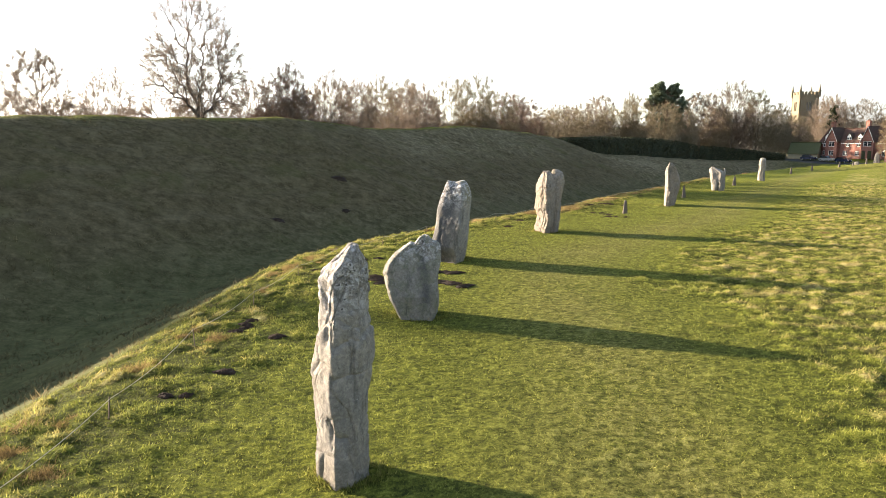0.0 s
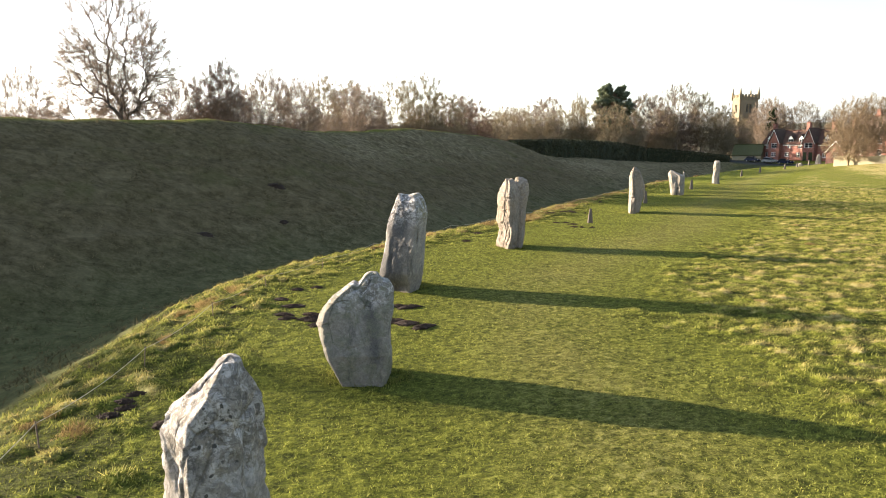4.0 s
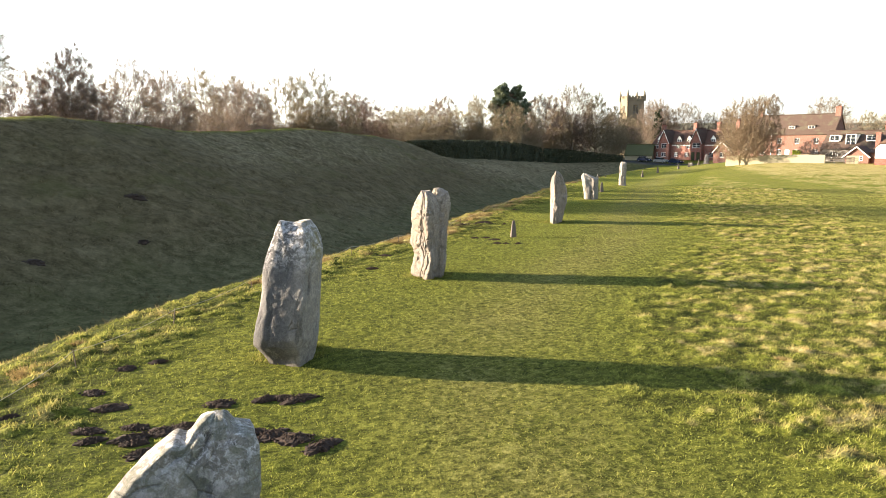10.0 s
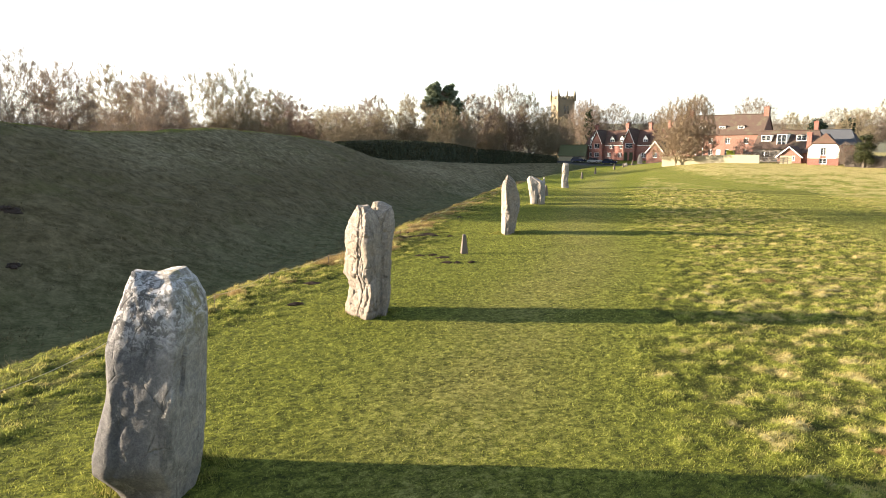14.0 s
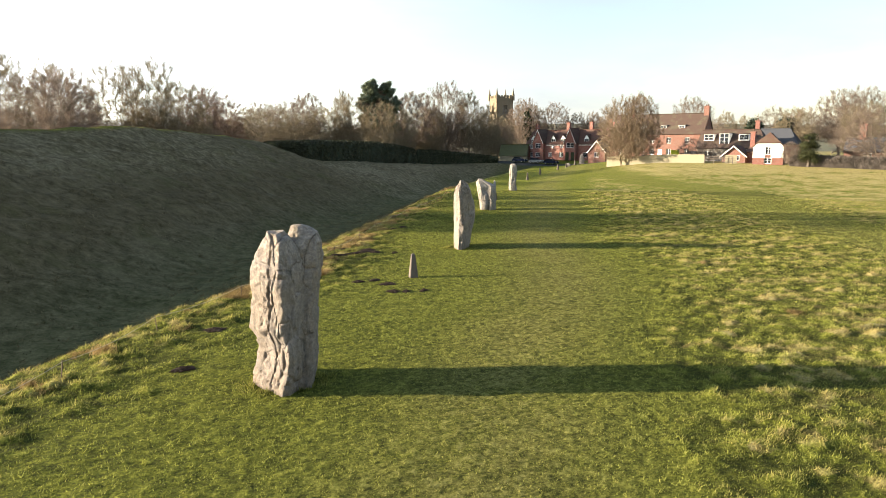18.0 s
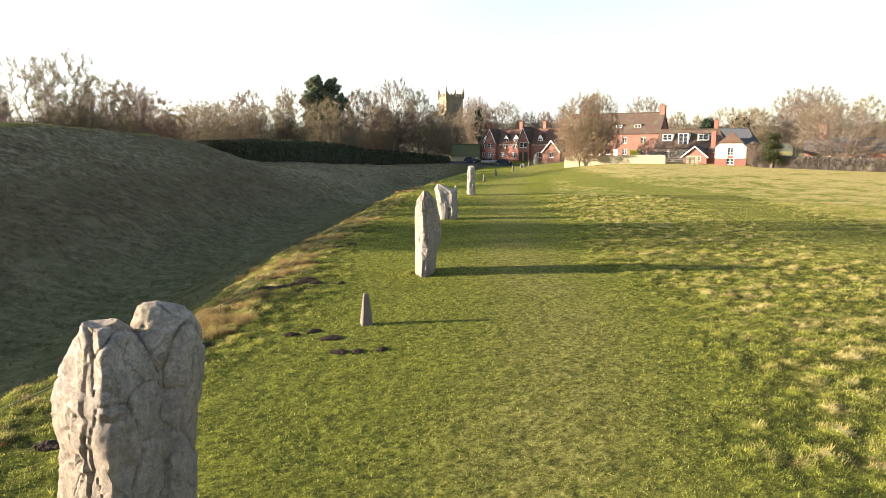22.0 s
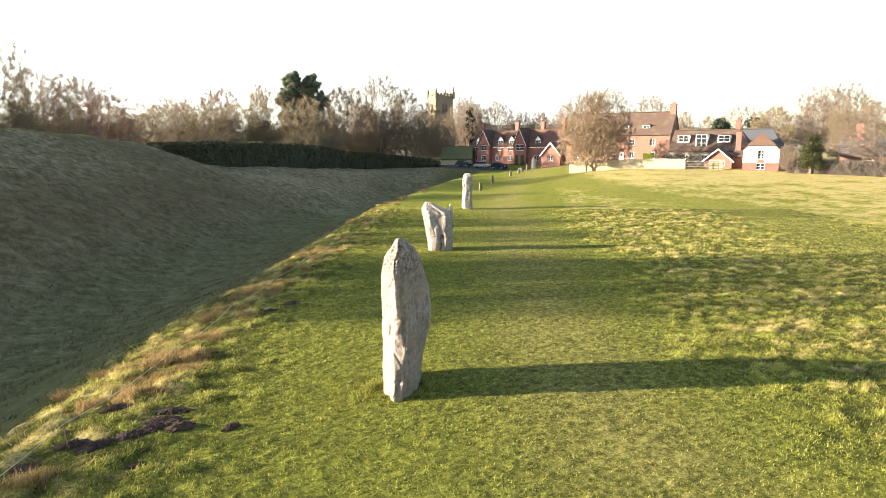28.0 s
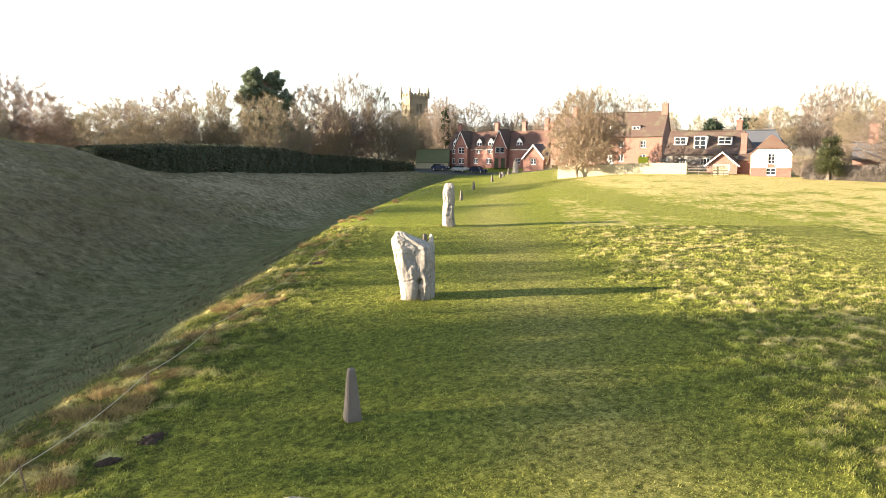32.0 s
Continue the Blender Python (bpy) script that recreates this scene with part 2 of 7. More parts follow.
def m_stone(name, warm=0.5, seed=0.0):
    m = Mat(name, 0.92)
    p = m.pos()
    big, mid, fine = m.noise(0.9, 4, 0.55, p, 0.6), m.noise(3.2, 7, 0.68, p, 0.4), m.noise(26, 6, 0.72, p)
    base = m.ramp(mid, [(0.28, (0.20, 0.185, 0.17)), (0.5, (0.37, 0.345, 0.315)), (0.72, (0.50, 0.47, 0.43))])
    tint = m.ramp(big, [(0.35, (0.33, 0.315, 0.315)), (0.55, (0.43, 0.385, 0.33)), (0.72, (0.48, 0.41, 0.32))])
    c = m.mix(0.35 + 0.3 * warm, base, tint)
    streak = m.noise(1.6, 6, 0.7, m.pos((2.2, 2.2, 0.35)))
    c = m.mix(m.math("MULTIPLY", m.mask(streak, 0.54, 0.66), 0.72), c, (0.105, 0.098, 0.092))
    white = m.noise(7.5, 5, 0.75, p, 0.5)
    c = m.mix(m.math("MULTIPLY", m.mask(white, 0.60, 0.68), 0.65), c, (0.62, 0.60, 0.56))
    # round blotches of black lichen, gathered in colonies, and fine flecks
    spot = m.t.nodes.new("ShaderNodeTexVoronoi")
    spot.inputs["Scale"].default_value = 11
    m.link(m.mix(0.06, p, m.node("ShaderNodeTexNoise", Scale=9.0, Detail=3.0).outputs["Color"]), spot.inputs["Vector"])
    colony = m.mask(m.noise(1.5, 4, 0.6, p, 0.5), 0.50, 0.58)
    blot = m.math("MULTIPLY", m.math("SUBTRACT", 1.0, m.mask(m.math("ADD", spot.outputs["Distance"], m.math("MULTIPLY", m.noise(2.6, 6, 0.75, p, 0.8), 1.1)), 0.63, 0.68)), colony)
    fleck = m.math("MULTIPLY", m.mask(m.noise(13, 5, 0.75, p, 1.0), 0.50, 0.56), m.math("MINIMUM", m.math("MAXIMUM", m.math("MULTIPLY", m.math("SUBTRACT", m.attr("speckle"), 0.55), 2.2), 0.0), 0.9))
    black = m.math("MAXIMUM", m.math("MINIMUM", m.math("MULTIPLY", blot, m.math("MULTIPLY", m.attr("speckle"), 1.6)), 1.0), fleck)
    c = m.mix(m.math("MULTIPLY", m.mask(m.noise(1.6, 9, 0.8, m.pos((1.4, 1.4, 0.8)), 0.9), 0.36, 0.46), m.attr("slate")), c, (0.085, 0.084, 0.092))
    c = m.mix(m.math("MULTIPLY", m.mask(m.noise(6, 6, 0.8, p, 0.6), 0.47, 0.55), m.attr("crust")), c, (0.86, 0.85, 0.88))
    c = m.mix(black, c, (0.030, 0.027, 0.026))
    lich = m.noise(2.3, 5, 0.7, p, 1.0)
    c = m.mix(m.math("MULTIPLY", m.attr("lichen"), m.mask(lich, 0.42, 0.60)), c, (0.24, 0.21, 0.045))
    c = m.mix(m.math("MULTIPLY", m.attr("algae"), m.mask(mid, 0.40, 0.62)), c, (0.15, 0.165, 0.10))
    c = m.mix(m.math("MULTIPLY", m.attr("earth"), 0.75), c, (0.17, 0.125, 0.085))
    vor = m.t.nodes.new("ShaderNodeTexVoronoi")
    vor.feature = "DISTANCE_TO_EDGE"
    vor.inputs["Scale"].default_value = 1.5
    warp = m.mix(0.22, m.pos((1.2, 1.2, 0.7)), m.t.nodes.new("ShaderNodeTexNoise").outputs["Color"])
    m.link(warp, vor.inputs["Vector"])
    seam = m.math("MULTIPLY", m.math("SUBTRACT", 1.0, m.mask(vor.outputs["Distance"], 0.0, 0.022)), m.mask(m.noise(1.7, 3, 0.5, p), 0.48, 0.60))
    c = m.mix(m.math("MULTIPLY", seam, 0.4), c, (0.07, 0.06, 0.05))
    c = m.mix(1.0, c, ((0.68, 0.645, 0.615), (0.61, 0.525, 0.455), (0.66, 0.605, 0.54))[int(seed)], "MULTIPLY")
    grain = m.noise(60, 4, 0.8, p)
    # a mosaic of paler and darker crusts over everything
    tone = m.ramp(m.noise(8, 7, 0.8, p, 0.6), [(0.36, (0.52, 0.52, 0.53)), (0.5, (0.95, 0.95, 0.94)), (0.62, (1.42, 1.40, 1.36))])
    c = m.mix(0.85, c, tone, "MULTIPLY")
    c = m.mix(0.22, c, m.ramp(m.math("ADD", m.math("MULTIPLY", fine, 0.5), m.math("MULTIPLY", grain, 0.5)), [(0.38, (0.07, 0.064, 0.058)), (0.62, (0.42, 0.39, 0.35))]))
    m.colour(c)
    h = m.math("ADD", m.math("ADD", m.math("MULTIPLY", mid, 0.28), m.math("MULTIPLY", fine, 0.34)), m.math("MULTIPLY", grain, 0.16))
    return m.bump(m.math("SUBTRACT", h, m.math("MULTIPLY", seam, 0.3)), 1.0, 0.085).m


def m_bark(name, a, b):
    m = Mat(name, 0.9)
    n = m.noise(1.2, 4, 0.6, m.pos((1, 1, 0.4)))
    c = m.ramp(n, [(0.3, a), (0.7, b)])
    c = m.mix(m.math("MULTIPLY", m.random(), 0.35), c, (0.14, 0.11, 0.08))
    return m.colour(c).m


def m_twig(name, a, b):
    """Massed fine twigs: each spray its own tone, with translucence added to lighten the shaded mass."""
    m = Mat(name, 0.85)
    c = m.ramp(m.math("ADD", m.math("MULTIPLY", m.island(), 0.7), m.math("MULTIPLY", m.random(), 0.3)), [(0.1, a), (0.9, b)])
    m.colour(c)
    return m.thin(c, 0.25).m


def m_leaf(name, a, b, c3):
    m = Mat(name, 0.6)
    c = m.ramp(m.island(), [(0.0, a), (0.5, b), (1.0, c3)])
    m.colour(c)
    return m.thin(c, 0.25).m


def m_brick(name, cols, mortar=(0.19, 0.155, 0.13), scale=1.0):
    m = Mat(name, 0.9)
    t = m.t.nodes.new("ShaderNodeTexBrick")
    v = m.pos()
    sep = m.t.nodes.new("ShaderNodeSeparateXYZ")
    m.link(v, sep.inputs[0])
    cmb = m.t.nodes.new("ShaderNodeCombineXYZ")
    m.link(m.math("ADD", sep.outputs[0], sep.outputs[1]), cmb.inputs[0])
    m.link(sep.outputs[2], cmb.inputs[1])
    m.link(cmb.outputs[0], t.inputs["Vector"])
    for k, val in (("Scale", scale), ("Brick Width", 0.225), ("Row Height", 0.075), ("Mortar Size", 0.008)):
        t.inputs[k].default_value = val
    t.inputs["Color1"].default_value = (*cols[0], 1)
    t.inputs["Color2"].default_value = (*cols[1], 1)
    t.inputs["Mortar"].default_value = (*mortar, 1)
    big = m.noise(0.5, 5, 0.65, v)
    c = m.mix(m.math("MULTIPLY", m.mask(big, 0.5, 0.72), 0.5), t.outputs["Color"], cols[2])
    m.colour(c)
    return m.bump(t.outputs["Fac"], 0.4, -0.01).m


def m_tiles(name, a, b, moss=0.3):
    m = Mat(name, 0.85)
    v = m.pos()
    n, f = m.noise(0.6, 5, 0.65, v), m.noise(7, 5, 0.7, v)
    c = m.mix(f, a, b)
    c = m.mix(m.math("MULTIPLY", m.mask(n, 0.5, 0.7), moss), c, (0.10, 0.10, 0.06))
    m.colour(c)
    w = m.t.nodes.new("ShaderNodeTexWave")
    w.bands_direction = "Z"
    w.wave_profile = "SAW"
    w.inputs["Scale"].default_value = 1.6
    m.link(v, w.inputs["Vector"])
    return m.bump(m.math("ADD", w.outputs["Fac"], m.math("MULTIPLY", f, 0.5)), 0.6, 0.05).m


def m_plain(name, a, b, rough=0.7, scale=3.0, metal=0.0):
    m = Mat(name, rough)
    v = m.pos()
    c = m.mix(m.noise(scale, 5, 0.65, v), a, b)
    c = m.mix(m.math("MULTIPLY", m.mask(m.noise(scale * 0.25, 4, 0.6, v), 0.5, 0.75), 0.4), c, tuple(x * 0.7 for x in a))
    m.b.inputs["Metallic"].default_value = metal
    return m.colour(c).m


def m_glass():
    m = Mat("window_glass", 0.06)
    m.b.inputs["Specular IOR Level"].default_value = 0.6
    return m.colour((0.02, 0.024, 0.028)).m


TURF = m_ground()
BLADE = m_blade("grass_blades", ((0.036, 0.044, 0.010), (0.150, 0.164, 0.032), (0.30, 0.305, 0.062)), ((0.15, 0.105, 0.038), (0.46, 0.35, 0.145)))
TUSSOCK = m_blade("dry_tussock", ((0.05, 0.04, 0.012), (0.12, 0.095, 0.025), (0.22, 0.175, 0.05)), ((0.075, 0.048, 0.020), (0.46, 0.325, 0.145)))
ROUGH_BLADE = m_blade("rough_grass", ((0.036, 0.028, 0.013), (0.082, 0.066, 0.031), (0.19, 0.148, 0.075)), ((0.12, 0.095, 0.048), (0.32, 0.255, 0.145)))
SOIL = m_plain("molehill_soil", (0.020, 0.012, 0.008), (0.055, 0.034, 0.023), 0.95, 14)
BARK_GREY = m_bark("bark_grey", (0.15, 0.122, 0.094), (0.28, 0.228, 0.176))
BARK_OLIVE = m_bark("bark_olive", (0.16, 0.129, 0.080), (0.29, 0.236, 0.145))
BARK_RED = m_bark("bark_russet", (0.11, 0.075, 0.052), (0.20, 0.142, 0.099))
BARK_DARK = m_bark("bark_dark", (0.06, 0.05, 0.042), (0.12, 0.10, 0.085))
TWIG_GREY = m_twig("twigs_grey", (0.125, 0.092, 0.070), (0.27, 0.205, 0.158))
TWIG_OLIVE = m_twig("twigs_olive", (0.135, 0.106, 0.066), (0.275, 0.22, 0.14))
TWIG_RED = m_twig("twigs_russet", (0.120, 0.082, 0.064), (0.25, 0.175, 0.135))
TWIG_TAN = m_twig("twigs_tan", (0.14, 0.100, 0.064), (0.28, 0.205, 0.132))
IVY = m_leaf("ivy_leaves", (0.012, 0.022, 0.008), (0.025, 0.040, 0.012), (0.045, 0.06, 0.02))
YEW = m_leaf("yew_leaves", (0.008, 0.014, 0.008), (0.016, 0.026, 0.012), (0.030, 0.042, 0.018))
PINE = m_leaf("pine_needles", (0.060, 0.075, 0.044), (0.105, 0.125, 0.072), (0.165, 0.185, 0.105))
HEDGE = m_leaf("hedge_leaves", (0.034, 0.036, 0.020), (0.060, 0.060, 0.032), (0.105, 0.098, 0.050))
HOLLY = m_leaf("evergreen_leaves", (0.012, 0.017, 0.005), (0.028, 0.034, 0.009), (0.070, 0.066, 0.018))
# dark filling for hedges and crowns: the shade among leaves put into its colour
DARK_FILL = m_plain("dark_fill", (0.022, 0.026, 0.013), (0.042, 0.048, 0.024), 0.95, 2)
BRICK_RED = m_brick("red_brick", ((0.175, 0.058, 0.043), (0.22, 0.082, 0.060), (0.13, 0.064, 0.050)))
BRICK_OLD = m_brick("old_brick", ((0.165, 0.066, 0.046), (0.205, 0.09, 0.064), (0.145, 0.084, 0.062)))
TILE_RED = m_tiles("red_roof_tiles", (0.062, 0.032, 0.025), (0.115, 0.060, 0.043), 0.45)
TILE_BROWN = m_tiles("brown_roof_tiles", (0.048, 0.030, 0.024), (0.095, 0.062, 0.046), 0.5)
TILE_ORANGE = m_tiles("clay_roof_tiles", (0.075, 0.042, 0.030), (0.125, 0.07, 0.047), 0.3)
SLATE = m_tiles("slate", (0.038, 0.04, 0.046), (0.07, 0.073, 0.082), 0.2)
MOSS_ROOF = m_tiles("mossy_thatch", (0.055, 0.06, 0.025), (0.10, 0.10, 0.045), 0.5)
WHITE = m_plain("white_paint", (0.72, 0.71, 0.67), (0.82, 0.81, 0.78), 0.6, 2)
RENDER = m_plain("white_render", (0.70, 0.68, 0.62), (0.80, 0.785, 0.73), 0.85, 1.2)
FENCE = m_plain("pale_fence_boards", (0.22, 0.19, 0.125), (0.31, 0.27, 0.18), 0.85, 3)
WOOD_GREY = m_plain("weathered_timber", (0.17, 0.15, 0.125), (0.29, 0.26, 0.22), 0.9, 6)
IRON = m_plain("rusty_iron", (0.06, 0.045, 0.035), (0.13, 0.09, 0.06), 0.7, 20)
ROPE = m_plain("pale_rope", (0.30, 0.26, 0.18), (0.42, 0.37, 0.27), 0.9, 30)
CHURCH = m_plain("church_limestone", (0.145, 0.117, 0.078), (0.22, 0.178, 0.12), 0.9, 0.9)
FLINT = m_plain("grey_rubble", (0.15, 0.135, 0.115), (0.25, 0.225, 0.195), 0.9, 2.5)
MARKER = m_plain("marker_concrete", (0.085, 0.066, 0.054), (0.16, 0.13, 0.105), 0.9, 9)
GLASS = m_glass()
CAR_DARK = m_plain("dark_blue_car_paint", (0.012, 0.018, 0.04), (0.018, 0.025, 0.05), 0.25, 1)
CAR_SILVER = m_plain("silver_car_paint", (0.35, 0.36, 0.37), (0.42, 0.43, 0.44), 0.3, 1, 0.6)
TYRE = m_plain("tyre_rubber", (0.015, 0.015, 0.015), (0.025, 0.025, 0.025), 0.8, 8)
YELLOW = m_plain("yellow_plastic", (0.62, 0.58, 0.03), (0.70, 0.66, 0.05), 0.5, 2)
STONE_MATS = [m_stone("sarsen_grey", 0.2, 0), m_stone("sarsen_warm", 0.8, 1), m_stone("sarsen_pale", 0.5, 2)]

# ---- the lie of the land ----


def spline(points, n=40):
    """A smooth curve through points."""
    p = np.array(points, float)
    q = np.vstack([2 * p[0] - p[1], p, 2 * p[-1] - p[-2]])
    t = np.linspace(0, 1, n, endpoint=False)[:, None]
    out = []
    for i in range(1, len(q) - 2):
        a, b, c, d = q[i - 1:i + 3]
        out.append(0.5 * (2 * b + (c - a) * t + (2 * a - 5 * b + 4 * c - d) * t ** 2 + (3 * b - a - 3 * c + d) * t ** 3))
    return np.vstack(out)


def step(v, lo, hi):
    u = np.clip((v - lo) / (hi - lo), 0, 1)
    return u * u * (3 - 2 * u)


# the inner edge of the ditch, and the height of the bank's crest along it
LIP = spline([(-16, -60), (-12, -30), (-9.8, 0), (-9.4, 15), (-8.7, 27), (-7.7, 33.5), (-4.9, 39.8), (2.8, 52.6), (10.6, 61.0), (17.4, 73.2), (28.4, 91.9), (44.7, 116.7), (62, 138), (86, 167), (106, 189), (125, 208)])
LIP_T = np.gradient(LIP, axis=0)
LIP_T /= np.linalg.norm(LIP_T, axis=1)[:, None]
LIP_S = np.concatenate([[0], np.cumsum(np.linalg.norm(np.diff(LIP, axis=0), axis=1))])
CREST_S = [0, 60, 102, 113, 118, 133, 140, 146, 150, 158, 166, 176, 190, 198, 206, 214, 224, 232, 400]
CREST_Z = [7.4, 7.6, 7.7, 8.0, 8.2, 8.5, 8.2, 7.8, 7.5, 7.5, 7.8, 8.4, 7.9, 7.4, 6.7, 5.0, 3.6, 3.2, 2.4]
INSET_S = [62, 70, 80, 88, 94, 99, 104, 110, 115, 122, 130, 136, 146, 152, 160, 170, 180, 200, 230]
INSET_D = [0.3, 0.6, 1.3, 1.0, 0.7, 0.3, 0.3, 0.9, 1.2, 0.9, 0.2, 0.0, 0.3, 1.1, 1.2, 1.3, 1.1, 0.8, 0.0]


def along(x, y):
    """Way along the lip and distance out from it (positive towards the bank) of many points."""
    x, y = np.ravel(x).astype(np.float32), np.ravel(y).astype(np.float32)
    s, d = np.empty(len(x), np.float32), np.empty(len(x), np.float32)
    lx, ly = LIP[:, 0].astype(np.float32), LIP[:, 1].astype(np.float32)
    for i in range(0, len(x), 20000):
        k = slice(i, i + 20000)
        j = np.argmin((x[k, None] - lx) ** 2 + (y[k, None] - ly) ** 2, axis=1)
        dx, dy = x[k] - lx[j], y[k] - ly[j]
        tx, ty = LIP_T[j, 0], LIP_T[j, 1]
        d[k] = dy * tx - dx * ty
        s[k] = LIP_S[j] + dx * tx + dy * ty
    # the turf's edge wanders a little inwards of that line
    d += np.interp(s, INSET_S, INSET_D).astype(np.float32) * (1 - step(d, 4, 14)).astype(np.float32)
    return s, d


def waves(x, y, size, seed, octaves=3):
    """Soft pseudo-random relief between about -1 and 1."""
    r = np.random.RandomState(seed)
    out, amp, total = 0, 1.0, 0
    for o in range(octaves):
        for _ in range(4):
            a, ph = r.uniform(0, 2 * np.pi, 2)
            k = 2 * np.pi / (size * r.uniform(0.7, 1.4))
            out = out + amp * np.sin((x * np.cos(a) + y * np.sin(a)) * k + ph + 1.3 * np.sin((x * np.sin(a) - y * np.cos(a)) * k * 0.6 + ph * 2))
            total += amp * 0.55
        size, amp = size / 2.3, amp * 0.55
    return out / total


def height(x, y):
    """Ground height, with the way along and out from the lip."""
    x, y = np.ravel(x).astype(float), np.ravel(y).astype(float)
    s, d = along(x, y)
    u, v = 0.6 * x + 0.8 * y, 0.8 * x - 0.6 * y
    g = 0.08 + 2.5 * step(u, 108, 162) * step(v, -30, 3) + 1.4 * step(u, 208, 232) * (1 - step(v, -19, 8))
    g = g + 0.05 * waves(x, y, 9, 3) * (np.abs(x) < 300)
    H = np.interp(s, CREST_S, CREST_Z)
    end = 1 - step(s, 268, 292)
    B = step(s, 206, 234)
    berm = np.interp(s, [225, 240, 256, 272], [2.75, 2.2, 1.5, 0.9])
    # main bank, and the lower hedge bank beyond its end
    prof_a = np.zeros_like(s)
    knots = np.array([-4, -1.5, 0.5, 3, 7.5, 10, 13, 17, 21, 30, 35, 38, 41, 46, 58, 75])
    low = np.array([0, 0.0, -0.25, -1.2, -3.1, -3.6, -3.3, -1.6, 0.4])
    zs = [np.full_like(s, a) for a in low] + [0.4 + (H - 0.4) * 0.56, 0.4 + (H - 0.4) * 0.87, H, H - 0.15, H * 0.75, H * 0.22, H * 0]
    zb = [np.full_like(s, a) for a in low[:7]] + [np.full_like(s, a) for a in (-1.4, 0.4)] + [berm * k for k in (0.95, 1.0, 1.0, 1.0, 1.0, 0.95, 0.8)]
    za = np.array(zs) * (1 - B) + np.array(zb) * B
    i = np.clip(np.searchsorted(knots, d) - 1, 0, len(knots) - 2)
    n = np.arange(len(s))
    t = np.clip((d - knots[i]) / (knots[i + 1] - knots[i]), 0, 1)
    p0, p1, p2, p3 = za[np.clip(i - 1, 0, 15), n], za[i, n], za[i + 1, n], za[np.clip(i + 2, 0, 15), n]
    k0, k3 = knots[np.clip(i - 1, 0, 15)], knots[np.clip(i + 2, 0, 15)]
    h = knots[i + 1] - knots[i]
    m1 = (p2 - p0) / np.maximum(knots[i + 1] - k0, 1) * h
    m2 = (p3 - p1) / np.maximum(k3 - knots[i], 1) * h
    z = (2 * t ** 3 - 3 * t ** 2 + 1) * p1 + (t ** 3 - 2 * t ** 2 + t) * m1 + (3 * t ** 2 - 2 * t ** 3) * p2 + (t ** 3 - t ** 2) * m2
    z = np.where(d > 75, za[-1], z) * end
    near = step(d, -2, 6) * (1 - step(d, 60, 80))
    z = z + near * end * (0.16 * waves(x, y, 7, 5) + 0.10 * np.sin(d * 2.1 + 2.5 * waves(x, y, 22, 8)) * step(d, 12, 18) * (1 - step(d, 33, 37)))
    r = np.hypot(x - 40, y - 90)
    hills = (46 + 22 * waves(x, y, 1500, 11)) * step(r, 500, 1700) - 3.0 * step(r, 260, 520)
    return g + z + hills, s, d


# a fine height map of the part that the walk passes, for laying things on the ground
GX, GY, GS = np.arange(-75, 150.1, 0.5), np.arange(-30, 240.1, 0.5), 0.5
mx, my = np.meshgrid(GX, GY)
mz, ms, md = (a.reshape(mx.shape) for a in height(mx, my))


def lay(grid, x, y):
    """Read a map at x, y."""
    fx, fy = np.clip((np.asarray(x) - GX[0]) / GS, 0, len(GX) - 1.001), np.clip((np.asarray(y) - GY[0]) / GS, 0, len(GY) - 1.001)
    i, j = fx.astype(int), fy.astype(int)
    a, b = fx - i, fy - j
    return (grid[j, i] * (1 - a) + grid[j, i + 1] * a) * (1 - b) + (grid[j + 1, i] * (1 - a) + grid[j + 1, i + 1] * a) * b


def zat(x, y):
    if GX[0] < x < GX[-1] and GY[0] < y < GY[-1]:
        return float(lay(mz, x, y))
    return float(height([x], [y])[0][0])


def zones(x, y, s, d):
    """How straw-like, worn and rough the turf is."""
    q = -d
    way = np.interp(s, [150, 165, 184, 202, 222, 240], [33, 34, 36, 26, 20.5, 17])
    on_way = np.exp(-((q - way) / 3.4) ** 2)
    tuss = step(q, 15.5, 21) * (0.62 + 0.38 * waves(x, y, 6, 21)) * (1 - 0.85 * on_way)
    edge = (1 - step(q, 0.6, 4.6)) * step(q, -3.5, -1.0) * (0.50 + 0.5 * waves(x, y, 4, 22))
    dry_edge = step(s, 116, 126) * (1 - step(s, 160, 172)) * (1 - step(q, 1.2, 3.2)) * step(q, -2.5, -1.0) * (0.65 + 0.35 * waves(x, y, 2.2, 24))
    # the dry meadow before the village, and the mown way that crosses it
    across = np.exp(-(((y - 105.3) + (x - 77.5) * 0.35) / 2.0) ** 2) * step(x, 72, 80)
    village = step(0.62 * x + 0.78 * y, 124, 142) * step(q, 17, 25) * (1 - 0.9 * np.maximum(on_way, across)) * (0.8 + 0.2 * waves(x, y, 3, 25))
    straw = np.clip(0.45 * dry_edge + 0.33 * village + 0.10 + (0.62 + 0.25 * step(q, 24, 60)) * tuss + 0.30 * edge + 0.12 * step(q, 40, 70), 0, 1)
    worn = np.clip(np.exp(-((q - 12.6) / 2.6) ** 2) * 0.95 + 0.6 * on_way, 0, 1)
    rough = step(d, 0.5, 2.6) * (1 - 0.75 * step(d, 36.5, 38.5) * (1 - step(d, 44, 52)))
    return straw, worn * (1 - rough), rough


